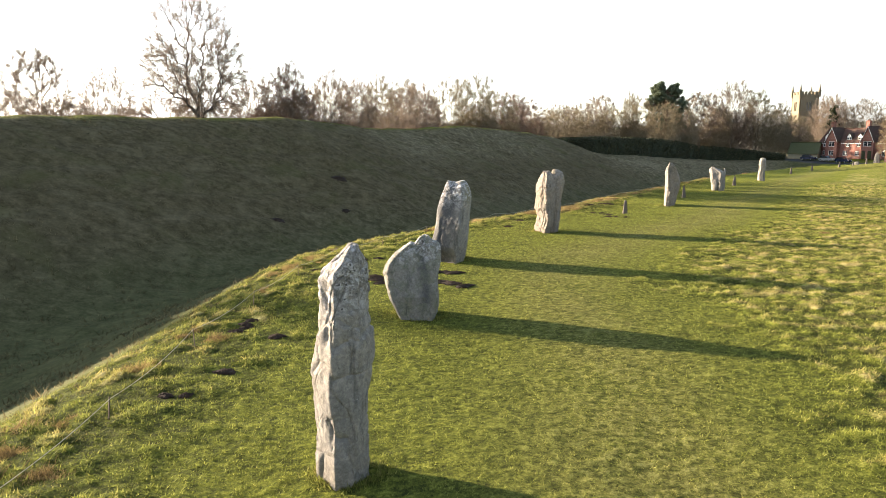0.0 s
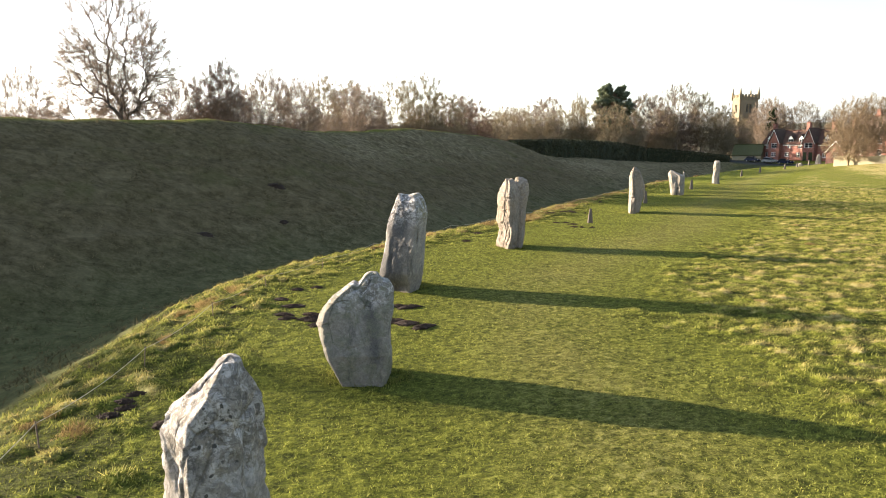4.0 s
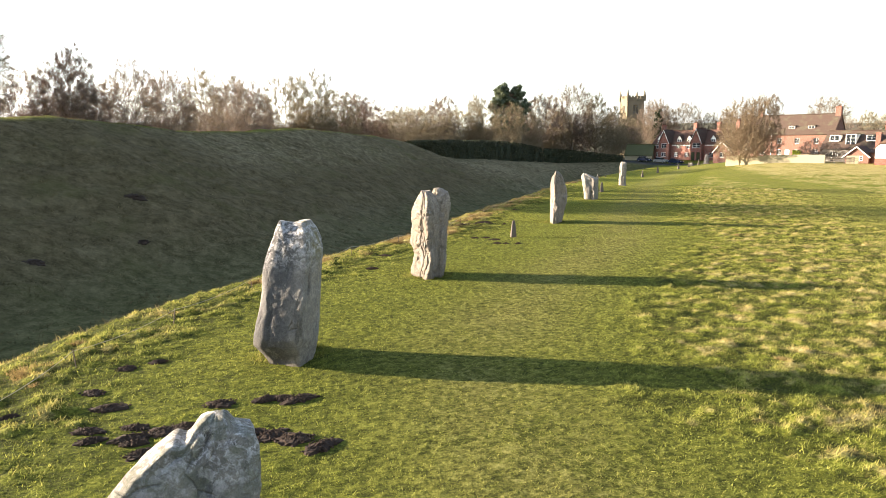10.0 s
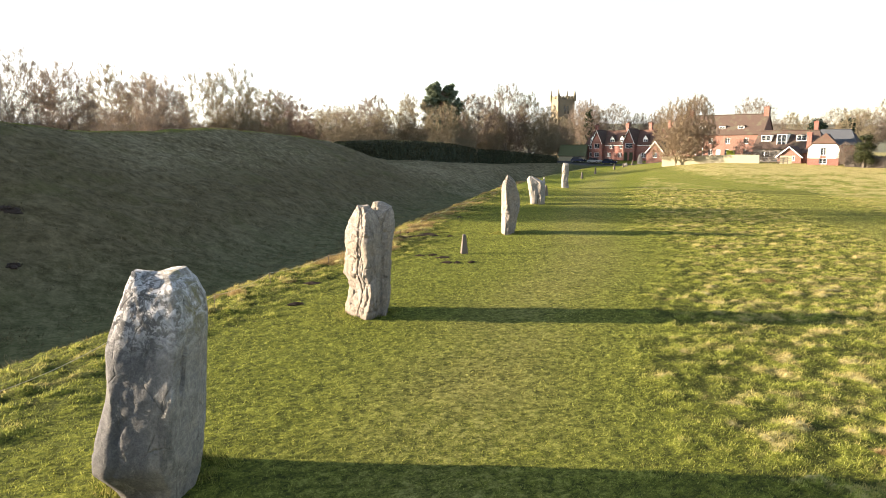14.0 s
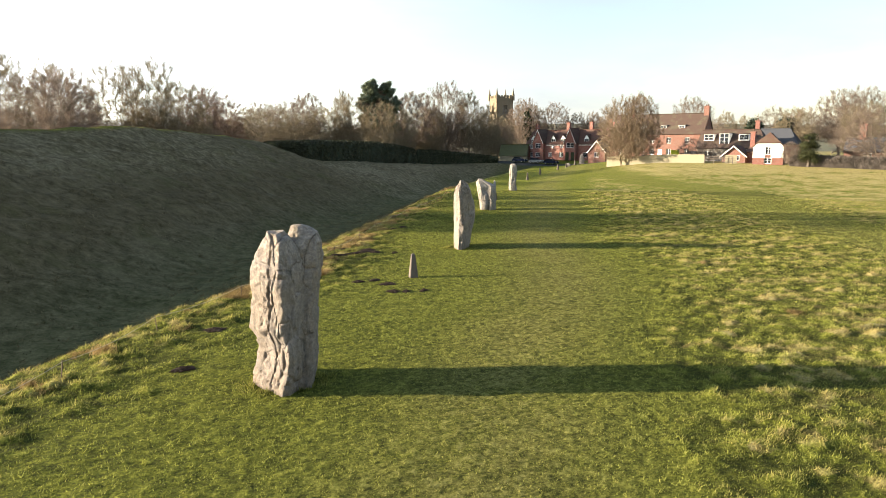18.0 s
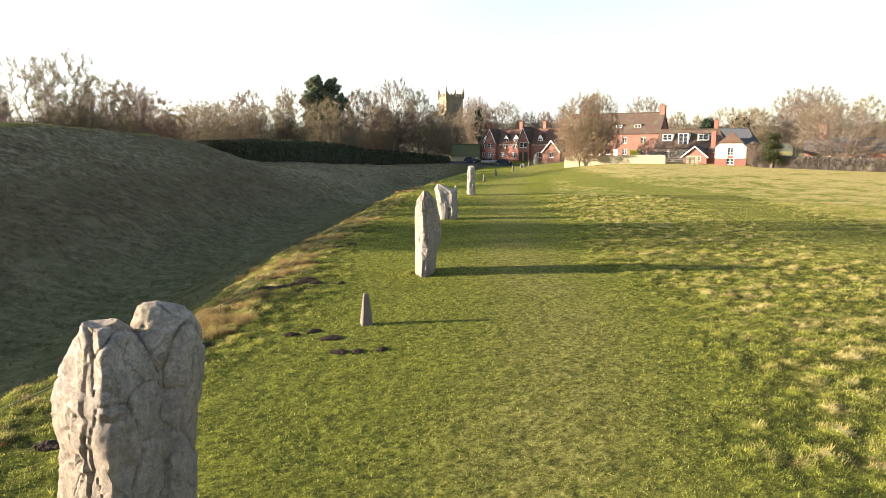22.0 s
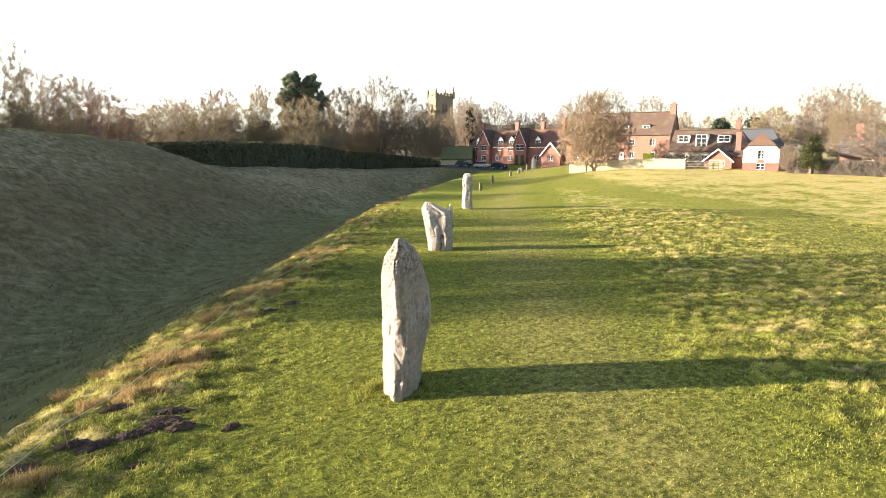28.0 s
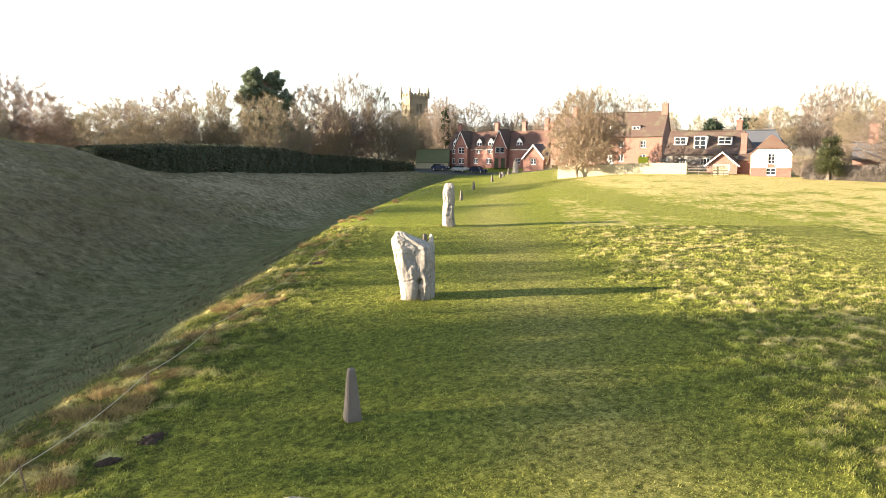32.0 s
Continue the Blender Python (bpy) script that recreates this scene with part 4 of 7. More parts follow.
def standing_stone(label, x, y, turn, rows, thick, mat, seed, section, cuts=(), lichen=None, algae=0.0, earth=0.5, crag=1.0, lobes=None, chips=10, extra=(), speckle=0.0, slate=0.0, crust=0.3, notch=(), tall=1.0, stain=None):
    """A rough sarsen of one block or of several grown together, with lichen and earth stains."""
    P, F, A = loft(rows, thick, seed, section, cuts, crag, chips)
    for nx, nw, nd in notch:
        P[:, 2] -= nd * np.exp(-((P[:, 0] - nx) / nw) ** 2) * np.clip((P[:, 2] - rows[-1][0] + 0.45) / 0.35, 0, 1)
    top = P[:, 2].max()
    if lobes:
        # a notch between two heads
        cx, depth, width = lobes
        P[:, 2] -= depth * np.exp(-((P[:, 0] - cx) / width) ** 2) * np.clip((P[:, 2] - top + 0.9) / 0.9, 0, 1)
    for i, (r2, t2, c2) in enumerate(extra):
        p2, f2, a2 = loft(r2, t2, seed + 60 + i, BLOCK, c2, crag, chips, 100, 96)
        n = len(P)
        P, A = np.vstack([P, p2]), np.r_[A, a2]
        F = F + [tuple(v + n for v in q) for q in f2]
    P[:, 2] *= np.where(P[:, 2] > 0, tall, 1)
    top = top * tall
    me = bpy.data.meshes.new("standing_stone")
    me.from_pydata(P.tolist(), [], F)
    me.polygons.foreach_set("use_smooth", np.ones(len(me.polygons), bool))
    me.set_sharp_from_angle(angle=radians(32))
    hz = P[:, 2]
    li = np.zeros(len(P))
    if lichen:
        da = (A - lichen[0] + 180) % 360 - 180
        li = np.exp(-(da / lichen[1]) ** 2) * np.clip((hz - lichen[2]) / 0.6, 0, 1)
    up = np.clip((hz - top * 0.45) / (top * 0.4), 0, 1)
    # darker grey on the side that faces about 225 degrees
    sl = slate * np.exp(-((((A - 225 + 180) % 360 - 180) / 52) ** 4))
    if stain:
        # a dark run of damp down the face: (middle, half width, foot, top)
        sl = np.maximum(sl, np.exp(-(np.abs(P[:, 0] - stain[0] - 0.10 * np.sin(hz * 1.7)) / stain[1]) ** 2) * np.clip((hz - stain[2]) / 0.4, 0, 1) * np.clip((stain[3] - hz) / 0.4, 0, 1) * (P[:, 1] < 0.4))
    for key, val in (("lichen", li), ("algae", np.full(len(P), algae)), ("earth", earth * np.clip(1 - (hz + 0.05 * np.sin(P[:, 0] * 9)) / 0.9, 0, 1)),
                     ("speckle", speckle * up), ("slate", sl), ("crust", crust * np.clip((hz - top * 0.64) / (top * 0.2), 0, 1))):
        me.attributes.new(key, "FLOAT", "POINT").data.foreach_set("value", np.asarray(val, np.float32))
    me.materials.append(mat)
    ob = new("standing_stone", me)
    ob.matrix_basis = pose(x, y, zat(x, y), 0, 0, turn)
    return tagged(ob, label, "standing stone", "stones of the outer circle")


BLOCK = [(-1, -0.5), (-0.4, -1), (0.6, -0.95), (1, -0.3), (0.8, 0.9), (-0.7, 0.9)]
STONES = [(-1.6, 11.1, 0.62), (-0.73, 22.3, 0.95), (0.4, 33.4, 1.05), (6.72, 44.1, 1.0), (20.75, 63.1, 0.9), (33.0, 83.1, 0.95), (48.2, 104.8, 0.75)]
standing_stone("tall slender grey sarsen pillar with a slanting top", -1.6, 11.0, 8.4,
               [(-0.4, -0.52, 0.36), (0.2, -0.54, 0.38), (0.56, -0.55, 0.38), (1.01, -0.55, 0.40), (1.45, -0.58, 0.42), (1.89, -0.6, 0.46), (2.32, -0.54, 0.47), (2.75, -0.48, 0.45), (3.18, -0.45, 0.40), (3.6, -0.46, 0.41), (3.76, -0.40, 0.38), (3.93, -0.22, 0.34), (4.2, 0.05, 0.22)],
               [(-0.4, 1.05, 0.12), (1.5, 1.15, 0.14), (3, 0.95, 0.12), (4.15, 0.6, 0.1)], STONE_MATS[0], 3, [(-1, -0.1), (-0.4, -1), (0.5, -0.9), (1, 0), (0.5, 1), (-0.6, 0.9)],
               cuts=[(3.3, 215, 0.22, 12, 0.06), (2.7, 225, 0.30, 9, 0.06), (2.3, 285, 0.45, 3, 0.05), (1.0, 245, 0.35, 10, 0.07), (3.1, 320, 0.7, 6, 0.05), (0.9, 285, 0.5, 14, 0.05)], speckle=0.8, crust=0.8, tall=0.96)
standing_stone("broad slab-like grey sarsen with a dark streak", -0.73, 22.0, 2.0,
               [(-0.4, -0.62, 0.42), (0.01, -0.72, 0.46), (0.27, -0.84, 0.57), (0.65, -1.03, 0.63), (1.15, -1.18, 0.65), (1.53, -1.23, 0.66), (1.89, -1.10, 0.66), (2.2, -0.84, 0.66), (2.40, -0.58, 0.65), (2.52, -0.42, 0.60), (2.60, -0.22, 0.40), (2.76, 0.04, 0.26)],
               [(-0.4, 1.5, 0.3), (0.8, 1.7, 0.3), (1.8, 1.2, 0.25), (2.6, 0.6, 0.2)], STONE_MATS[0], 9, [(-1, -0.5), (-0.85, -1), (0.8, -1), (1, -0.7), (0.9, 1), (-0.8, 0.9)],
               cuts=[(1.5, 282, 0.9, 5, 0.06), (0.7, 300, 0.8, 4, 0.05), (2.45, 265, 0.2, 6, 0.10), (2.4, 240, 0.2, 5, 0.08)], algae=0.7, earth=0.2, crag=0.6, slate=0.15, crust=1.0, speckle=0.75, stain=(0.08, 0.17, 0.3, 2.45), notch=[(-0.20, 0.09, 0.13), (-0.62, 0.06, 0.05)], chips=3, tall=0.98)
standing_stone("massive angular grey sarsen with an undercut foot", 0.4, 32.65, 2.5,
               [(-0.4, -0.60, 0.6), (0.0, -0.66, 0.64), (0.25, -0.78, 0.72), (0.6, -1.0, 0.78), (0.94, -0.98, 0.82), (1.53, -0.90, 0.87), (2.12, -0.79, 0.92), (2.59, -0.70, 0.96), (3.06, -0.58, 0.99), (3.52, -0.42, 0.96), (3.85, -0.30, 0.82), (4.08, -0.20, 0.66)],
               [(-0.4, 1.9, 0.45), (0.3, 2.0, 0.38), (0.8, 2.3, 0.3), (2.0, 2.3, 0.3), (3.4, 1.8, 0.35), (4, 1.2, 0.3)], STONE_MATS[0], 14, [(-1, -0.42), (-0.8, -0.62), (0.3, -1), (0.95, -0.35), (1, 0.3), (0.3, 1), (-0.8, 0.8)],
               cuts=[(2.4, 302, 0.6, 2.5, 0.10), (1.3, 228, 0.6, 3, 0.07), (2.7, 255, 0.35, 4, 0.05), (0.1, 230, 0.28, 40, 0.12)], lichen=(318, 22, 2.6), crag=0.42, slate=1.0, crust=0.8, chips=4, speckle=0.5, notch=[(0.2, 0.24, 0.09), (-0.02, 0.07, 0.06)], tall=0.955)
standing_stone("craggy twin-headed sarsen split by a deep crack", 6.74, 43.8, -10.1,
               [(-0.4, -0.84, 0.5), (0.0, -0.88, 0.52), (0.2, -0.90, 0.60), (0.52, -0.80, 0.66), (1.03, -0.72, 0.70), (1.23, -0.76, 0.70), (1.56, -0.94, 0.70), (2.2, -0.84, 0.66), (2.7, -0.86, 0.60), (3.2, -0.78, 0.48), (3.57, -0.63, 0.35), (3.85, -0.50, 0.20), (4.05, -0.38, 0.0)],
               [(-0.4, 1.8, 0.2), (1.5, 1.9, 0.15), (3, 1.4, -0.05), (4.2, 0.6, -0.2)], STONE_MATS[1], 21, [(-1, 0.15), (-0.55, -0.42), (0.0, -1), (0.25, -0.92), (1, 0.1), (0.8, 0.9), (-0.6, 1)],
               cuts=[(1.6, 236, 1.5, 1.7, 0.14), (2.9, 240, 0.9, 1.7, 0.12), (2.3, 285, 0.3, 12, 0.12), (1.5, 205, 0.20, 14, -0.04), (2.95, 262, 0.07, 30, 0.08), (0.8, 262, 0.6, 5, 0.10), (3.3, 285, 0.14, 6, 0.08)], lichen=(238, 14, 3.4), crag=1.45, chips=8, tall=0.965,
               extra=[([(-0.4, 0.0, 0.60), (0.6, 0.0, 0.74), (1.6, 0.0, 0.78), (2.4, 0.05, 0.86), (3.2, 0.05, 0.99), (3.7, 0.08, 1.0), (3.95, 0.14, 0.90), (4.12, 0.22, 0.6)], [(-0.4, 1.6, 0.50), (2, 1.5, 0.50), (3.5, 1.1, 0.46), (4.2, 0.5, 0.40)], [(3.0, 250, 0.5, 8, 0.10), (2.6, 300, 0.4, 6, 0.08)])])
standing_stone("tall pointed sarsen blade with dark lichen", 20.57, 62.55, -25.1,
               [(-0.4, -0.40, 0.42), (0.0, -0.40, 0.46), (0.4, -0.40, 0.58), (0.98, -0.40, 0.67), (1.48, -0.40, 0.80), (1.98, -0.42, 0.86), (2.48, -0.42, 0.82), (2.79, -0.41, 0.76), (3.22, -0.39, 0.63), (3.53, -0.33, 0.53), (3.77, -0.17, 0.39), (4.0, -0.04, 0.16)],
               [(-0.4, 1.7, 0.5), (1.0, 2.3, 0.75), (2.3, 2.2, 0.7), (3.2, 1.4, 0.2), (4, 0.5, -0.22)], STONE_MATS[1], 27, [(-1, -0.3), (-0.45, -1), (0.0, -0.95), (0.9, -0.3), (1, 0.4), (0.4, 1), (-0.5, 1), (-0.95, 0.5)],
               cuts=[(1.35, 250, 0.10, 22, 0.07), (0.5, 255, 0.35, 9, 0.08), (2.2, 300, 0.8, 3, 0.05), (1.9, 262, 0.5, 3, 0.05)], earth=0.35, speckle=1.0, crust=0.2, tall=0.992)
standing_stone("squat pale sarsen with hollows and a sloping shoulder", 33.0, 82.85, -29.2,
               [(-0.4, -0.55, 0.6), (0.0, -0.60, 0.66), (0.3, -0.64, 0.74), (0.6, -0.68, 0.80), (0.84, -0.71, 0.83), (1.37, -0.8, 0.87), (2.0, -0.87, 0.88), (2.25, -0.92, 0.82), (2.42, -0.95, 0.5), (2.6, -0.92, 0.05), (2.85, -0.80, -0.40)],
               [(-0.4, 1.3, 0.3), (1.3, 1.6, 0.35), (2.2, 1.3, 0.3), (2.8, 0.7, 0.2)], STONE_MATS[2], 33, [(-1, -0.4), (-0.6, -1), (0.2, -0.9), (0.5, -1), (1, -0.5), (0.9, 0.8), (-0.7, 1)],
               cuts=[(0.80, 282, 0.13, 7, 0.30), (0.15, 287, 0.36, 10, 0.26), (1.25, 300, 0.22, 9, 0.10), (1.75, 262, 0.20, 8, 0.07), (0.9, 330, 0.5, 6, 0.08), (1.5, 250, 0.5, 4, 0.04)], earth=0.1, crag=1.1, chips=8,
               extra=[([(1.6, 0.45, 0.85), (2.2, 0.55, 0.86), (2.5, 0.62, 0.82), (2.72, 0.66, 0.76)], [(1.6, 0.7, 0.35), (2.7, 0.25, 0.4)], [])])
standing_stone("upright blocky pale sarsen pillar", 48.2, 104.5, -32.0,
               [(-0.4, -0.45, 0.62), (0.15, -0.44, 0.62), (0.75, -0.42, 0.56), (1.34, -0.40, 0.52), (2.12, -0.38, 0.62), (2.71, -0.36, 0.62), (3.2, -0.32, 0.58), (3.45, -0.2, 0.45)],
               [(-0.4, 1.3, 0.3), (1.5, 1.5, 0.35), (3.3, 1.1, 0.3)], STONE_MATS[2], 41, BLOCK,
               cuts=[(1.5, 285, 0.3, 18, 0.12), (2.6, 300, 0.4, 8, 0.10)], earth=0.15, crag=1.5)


def marker_stone(x, y, turn, h=1.38, w=0.40, lean=0.0, label="tapering concrete marker post with a rounded top"):
    """A small four-sided obelisk."""
    bm = bmesh.new()
    prev = None
    r = random.Random(int(x * 10 + y))
    for z, k in ((-0.15, 1.02), (0, 1.0), (h * 0.35, 0.82), (h * 0.7, 0.60), (h * 0.93, 0.46), (h * 0.98, 0.36), (h, 0.14)):
        a, c = w / 2 * k, w / 2 * k * 0.78
        ring = [bm.verts.new((px + r.uniform(-0.006, 0.006), py + r.uniform(-0.006, 0.006), z)) for px, py in ((a, c), (c, a), (-c, a), (-a, c), (-a, -c), (-c, -a), (c, -a), (a, -c))]
        if prev:
            for i in range(8):
                bm.faces.new((prev[i], prev[(i + 1) % 8], ring[(i + 1) % 8], ring[i]))
        prev = ring
    bm.faces.new(prev)
    ob = part("marker_stone", bm, MARKER, None)
    ob.matrix_basis = pose(x, y, zat(x, y), lean, 0, turn)
    return tagged(ob, label, "marker stone", "marker posts of the lost stones")


for mx_, my_, hh, ww in ((14.85, 55.7, 1.08, 0.42), (25.4, 72.35, 1.24, 0.42), (39.4, 93.0, 1.25, 0.46), (63.6, 126.0, 1.2, 0.42), (75.0, 140.2, 1.25, 0.44), (89.3, 155.5, 1.2, 0.5), (97.8, 164.6, 1.1, 0.5), (101.6, 169.0, 0.9, 0.5), (105.8, 172.6, 1.35, 0.45)):
    marker_stone(mx_, my_, -20 + (mx_ * 7) % 12, hh, ww * 0.92)
for bx, by, bh, bw, sd, lb in ((111.5, 177.6, 2.6, 0.75, 51, "leaning grey sarsen block beside the street"), (100.2, 167.3, 0.75, 0.6, 52, "low fallen sarsen boulder in the grass"), (113.6, 176.2, 1.3, 0.8, 53, "squat grey sarsen by the gate")):
    standing_stone(lb, bx, by, -35, [(-0.3, -bw, bw), (bh * 0.4, -bw * 0.95, bw), (bh * 0.8, -bw * 0.7, bw * 0.6), (bh, -bw * 0.3, bw * 0.2)], [(-0.3, bw * 1.5, 0), (bh, bw * 0.8, 0)], STONE_MATS[2], sd, BLOCK)

# ---- molehills and the rope along the ditch ----


def molehill(x, y, w, h, seed):
    r = np.random.RandomState(seed)
    rings, na = 10, 30
    P, f = [], []
    for j in range(rings):
        t = j / (rings - 1)
        for i in range(na):
            a = 2 * np.pi * i / na
            rad = w * (1 - t) * (1 + 0.24 * np.sin(2 * a + seed) + 0.15 * np.sin(5 * a + seed * 2) + 0.10 * np.sin(9 * a + seed * 3)) * r.uniform(0.86, 1.14) + 0.02
            P.append((rad * np.cos(a), rad * np.sin(a) * 0.62, h * (np.sin(t * np.pi / 2) ** 0.8) * r.uniform(0.55, 1.25) - 0.04 * (j == 0)))
    for j in range(rings - 1):
        for i in range(na):
            a, b = j * na + i, j * na + (i + 1) % na
            f.append((a, b, b + na, a + na))
    f.append(tuple(range((rings - 1) * na, rings * na)))
    for _ in range(int(110 * w / 0.4)):
        a, q, c = r.uniform(0, 6.28), w * r.uniform(0, 1.35) ** 0.8, r.uniform(0.012, 0.036)
        n = len(P)
        cx, cy, cz = q * np.cos(a), q * np.sin(a) * 0.62, max(0.0, h * (1 - q / w)) + c * 0.4
        P += [(cx + dx * c * r.uniform(0.7, 1.3), cy + dy * c * r.uniform(0.7, 1.3), cz + dz * c * r.uniform(0.6, 1.1)) for dx, dy, dz in ((1, 0, 0), (0, 1, 0), (-1, 0, 0), (0, -1, 0), (0, 0, 1), (0, 0, -1))]
        f += [tuple(n + v for v in t3) for t3 in ((0, 1, 4), (1, 2, 4), (2, 3, 4), (3, 0, 4), (1, 0, 5), (2, 1, 5), (3, 2, 5), (0, 3, 5))]
    me = bpy.data.meshes.new("molehill")
    me.from_pydata(P, [], f)
    me.materials.append(SOIL)
    ob = new("molehill", me)
    ob.matrix_basis = pose(x, y, zat(x, y) + 0.005, 0, 0, seed * 37 % 60 - 20)
    return tagged(ob, "flattened molehill of dark brown soil", "molehill", "molehills on the turf")


for i, (hx, hy, hw) in enumerate(HILLS):
    molehill(hx, hy, hw * 0.88, 0.05 + 0.04 * hw, i + 1)


def tube(bm, pts, r, sides=5):
    prev = None
    for i, p in enumerate(pts):
        p = Vector(p)
        q = Vector(pts[min(i + 1, len(pts) - 1)]) - Vector(pts[max(i - 1, 0)])
        q.normalize()
        a = q.orthogonal().normalized()
        b = q.cross(a)
        rr = r[i] if isinstance(r, (list, tuple)) else r
        ring = [bm.verts.new(p + (a * math.cos(2 * math.pi * k / sides) + b * math.sin(2 * math.pi * k / sides)) * rr) for k in range(sides)]
        if prev:
            for k in range(sides):
                bm.faces.new((prev[k], prev[(k + 1) % sides], ring[(k + 1) % sides], ring[k]))
        prev = ring
    return bm


def burrow(x, y, w, seed):
    """A dark burrow mouth with a fan of spilled earth, lying on the slope of the bank."""
    ob = molehill(x, y, w, 0.12, seed)
    up = Vector((zat(x - 0.4, y) - zat(x + 0.4, y), zat(x, y - 0.4) - zat(x, y + 0.4), 0.8))
    ob.matrix_basis = Matrix.Translation((x, y, zat(x, y))) @ up.to_track_quat("Z", "Y").to_matrix().to_4x4()
    ob.name = "burrow"
    tagged(ob, "dark burrow mouth with spilled earth on the bank", "burrow", "burrows in the bank")


for i, (hx, hy, hw) in enumerate(((-11.0, 72.8, 0.8), (-14.4, 59.4, 0.7), (-9.4, 66.0, 0.45))):
    burrow(hx, hy, hw, 60 + i)


def rope_fence():
    fence = empty("rope_fence", Matrix(), "low rope on thin iron stakes along the ditch", "fence")
    tops = []
    for s in np.arange(63.3, 262, 5.2):
        i = int(np.argmin(np.abs(LIP_S - s)))
        n = np.array([LIP_T[i, 1], -LIP_T[i, 0]])
        p = LIP[i] + n * (np.interp(s, [68, 73.7, 79, 84, 94.5, 105, 112, 122, 128, 133, 138, 147, 152, 160, 170], [2.8, 2.6, 2.3, 2.3, 2.5, 2.3, 2.0, 1.65, 1.15, 1.0, 1.55, 1.8, 2.1, 2.7, 2.9]))
        z = zat(*p)
        lx, ly = 0.10 * math.sin(s * 1.9), 0.10 * math.cos(s * 2.7)
        tops.append((p[0] + lx, p[1] + ly, z + 0.50))
        part("stake", tube(bmesh.new(), [(p[0], p[1], z - 0.2), (p[0] + lx, p[1] + ly, z + 0.55)], 0.016), IRON, fence)
    for a, b in zip(tops, tops[1:]):
        pts = []
        for k in range(9):
            t = k / 8
            x, y = a[0] + (b[0] - a[0]) * t, a[1] + (b[1] - a[1]) * t
            pts.append((x, y, max(a[2] + (b[2] - a[2]) * t - 0.13 * 4 * t * (1 - t), zat(x, y) + 0.10)))
        part("rope", tube(bmesh.new(), pts, 0.008), ROPE, fence)


rope_fence()

# ---- trees ----


def grow(seed, h, lobes, trunk, stems=1, reach=340, twigs=26, twig_len=1.0, twig_w=0.0105, thick=0.017):
    """Wood (tubes) and twigs (thin slivers) of a bare tree. lobes: the rounded masses of its crown, (x, y, z, half width, half height), and
    trunk, its clear stem, as shares of its height."""
    R = np.random.RandomState(seed)
    size = stems * 6 + reach * 6 + 400
    pos, dirn, run, par = np.zeros((size, 3)), np.zeros((size, 3)), np.zeros(size), np.full(size, -1)
    count = [0]

    def add(p, parent):
        n = count[0]
        count[0] += 1
        pos[n], par[n] = p, parent
        d = p - pos[parent] if parent >= 0 else np.array([0, 0, 1.0])
        ln = math.sqrt(d @ d)
        run[n] = run[parent] + ln if parent >= 0 else 0.0
        dirn[n] = d / max(ln, 1e-6)
        return n

    root = add(np.array([0, 0, -0.4]), -1)
    for k in range(stems):
        a = 6.28 * k / stems + seed
        lean = 0.0 if stems == 1 else R.uniform(0.15, 0.45)
        b = np.zeros(3)
        n = root
        for t in np.linspace(0.2, 1, 5):
            n = add(b + np.array([np.cos(a) * lean * trunk * h * t + R.normal(0, 0.006 * h), np.sin(a) * lean * trunk * h * t + R.normal(0, 0.006 * h), trunk * h * t]), n)
    # ends of the boughs, through the crown
    ends = []
    vol = np.array([l[3] ** 2 * l[4] for l in lobes]) ** 0.8
    for l, m in zip(lobes, np.maximum((reach * vol / vol.sum()).astype(int), 12)):
        v = R.normal(size=(m, 3))
        v /= np.linalg.norm(v, axis=1)[:, None]
        bump = 1 + 0.06 * np.sin(3.1 * np.arctan2(v[:, 1], v[:, 0]) + seed) * np.cos(4 * v[:, 2] + seed * 2) + R.normal(0, 0.03, m)
        q = R.uniform(0.12, 1, m) ** 0.36 * bump
        ends.append(np.array(l[:3]) * h + v * q[:, None] * np.array([l[3], l[3], l[4]]) * h)
    ends = np.vstack(ends)
    ends = ends[ends[:, 2] > 0.3]
    ends = ends[np.argsort(np.linalg.norm(ends - np.array([0, 0, trunk * h]), axis=1))]
    tips = []
    for e in ends:
        P = pos[:count[0]]
        gap = e - P
        ln = np.linalg.norm(gap, axis=1)
        back = np.clip(-np.einsum("ij,ij->i", gap, dirn[:count[0]]) / np.maximum(ln, 1e-6), 0, 1)
        cost = ln * (1 + 0.9 * back) + 0.42 * run[:count[0]] + np.where(P[:, 2] < 0.3 * trunk * h, 5.0, 0)
        n = int(np.argmin(cost))
        p, L = P[n].copy(), ln[n]
        c = p + (e - p) * 0.25 + dirn[n] * 0.24 * L + np.array([0, 0, 0.05 * L]) + R.normal(0, 0.03 * L, 3)
        first = n
        m = 5 if L > 0.12 * h else 2
        for t in np.linspace(0, 1, m + 1)[1:]:
            n = add((1 - t) ** 2 * p + 2 * t * (1 - t) * c + t * t * e + R.normal(0, 0.012 * L, 3), n)
        tips.append((first, n))
    # each bough as thick as what it carries
    pos, par = pos[:count[0]], par[:count[0]]
    area = np.zeros(len(pos))
    leaf = np.ones(len(pos), bool)
    leaf[[k for k in par if k >= 0]] = False
    area[leaf] = (thick * h / 18) ** 2.1
    for n in range(len(pos) - 1, -1, -1):
        if par[n] >= 0:
            area[par[n]] += area[n]
    rad = area ** (1 / 2.1)
    V, F, TV = [], [], []
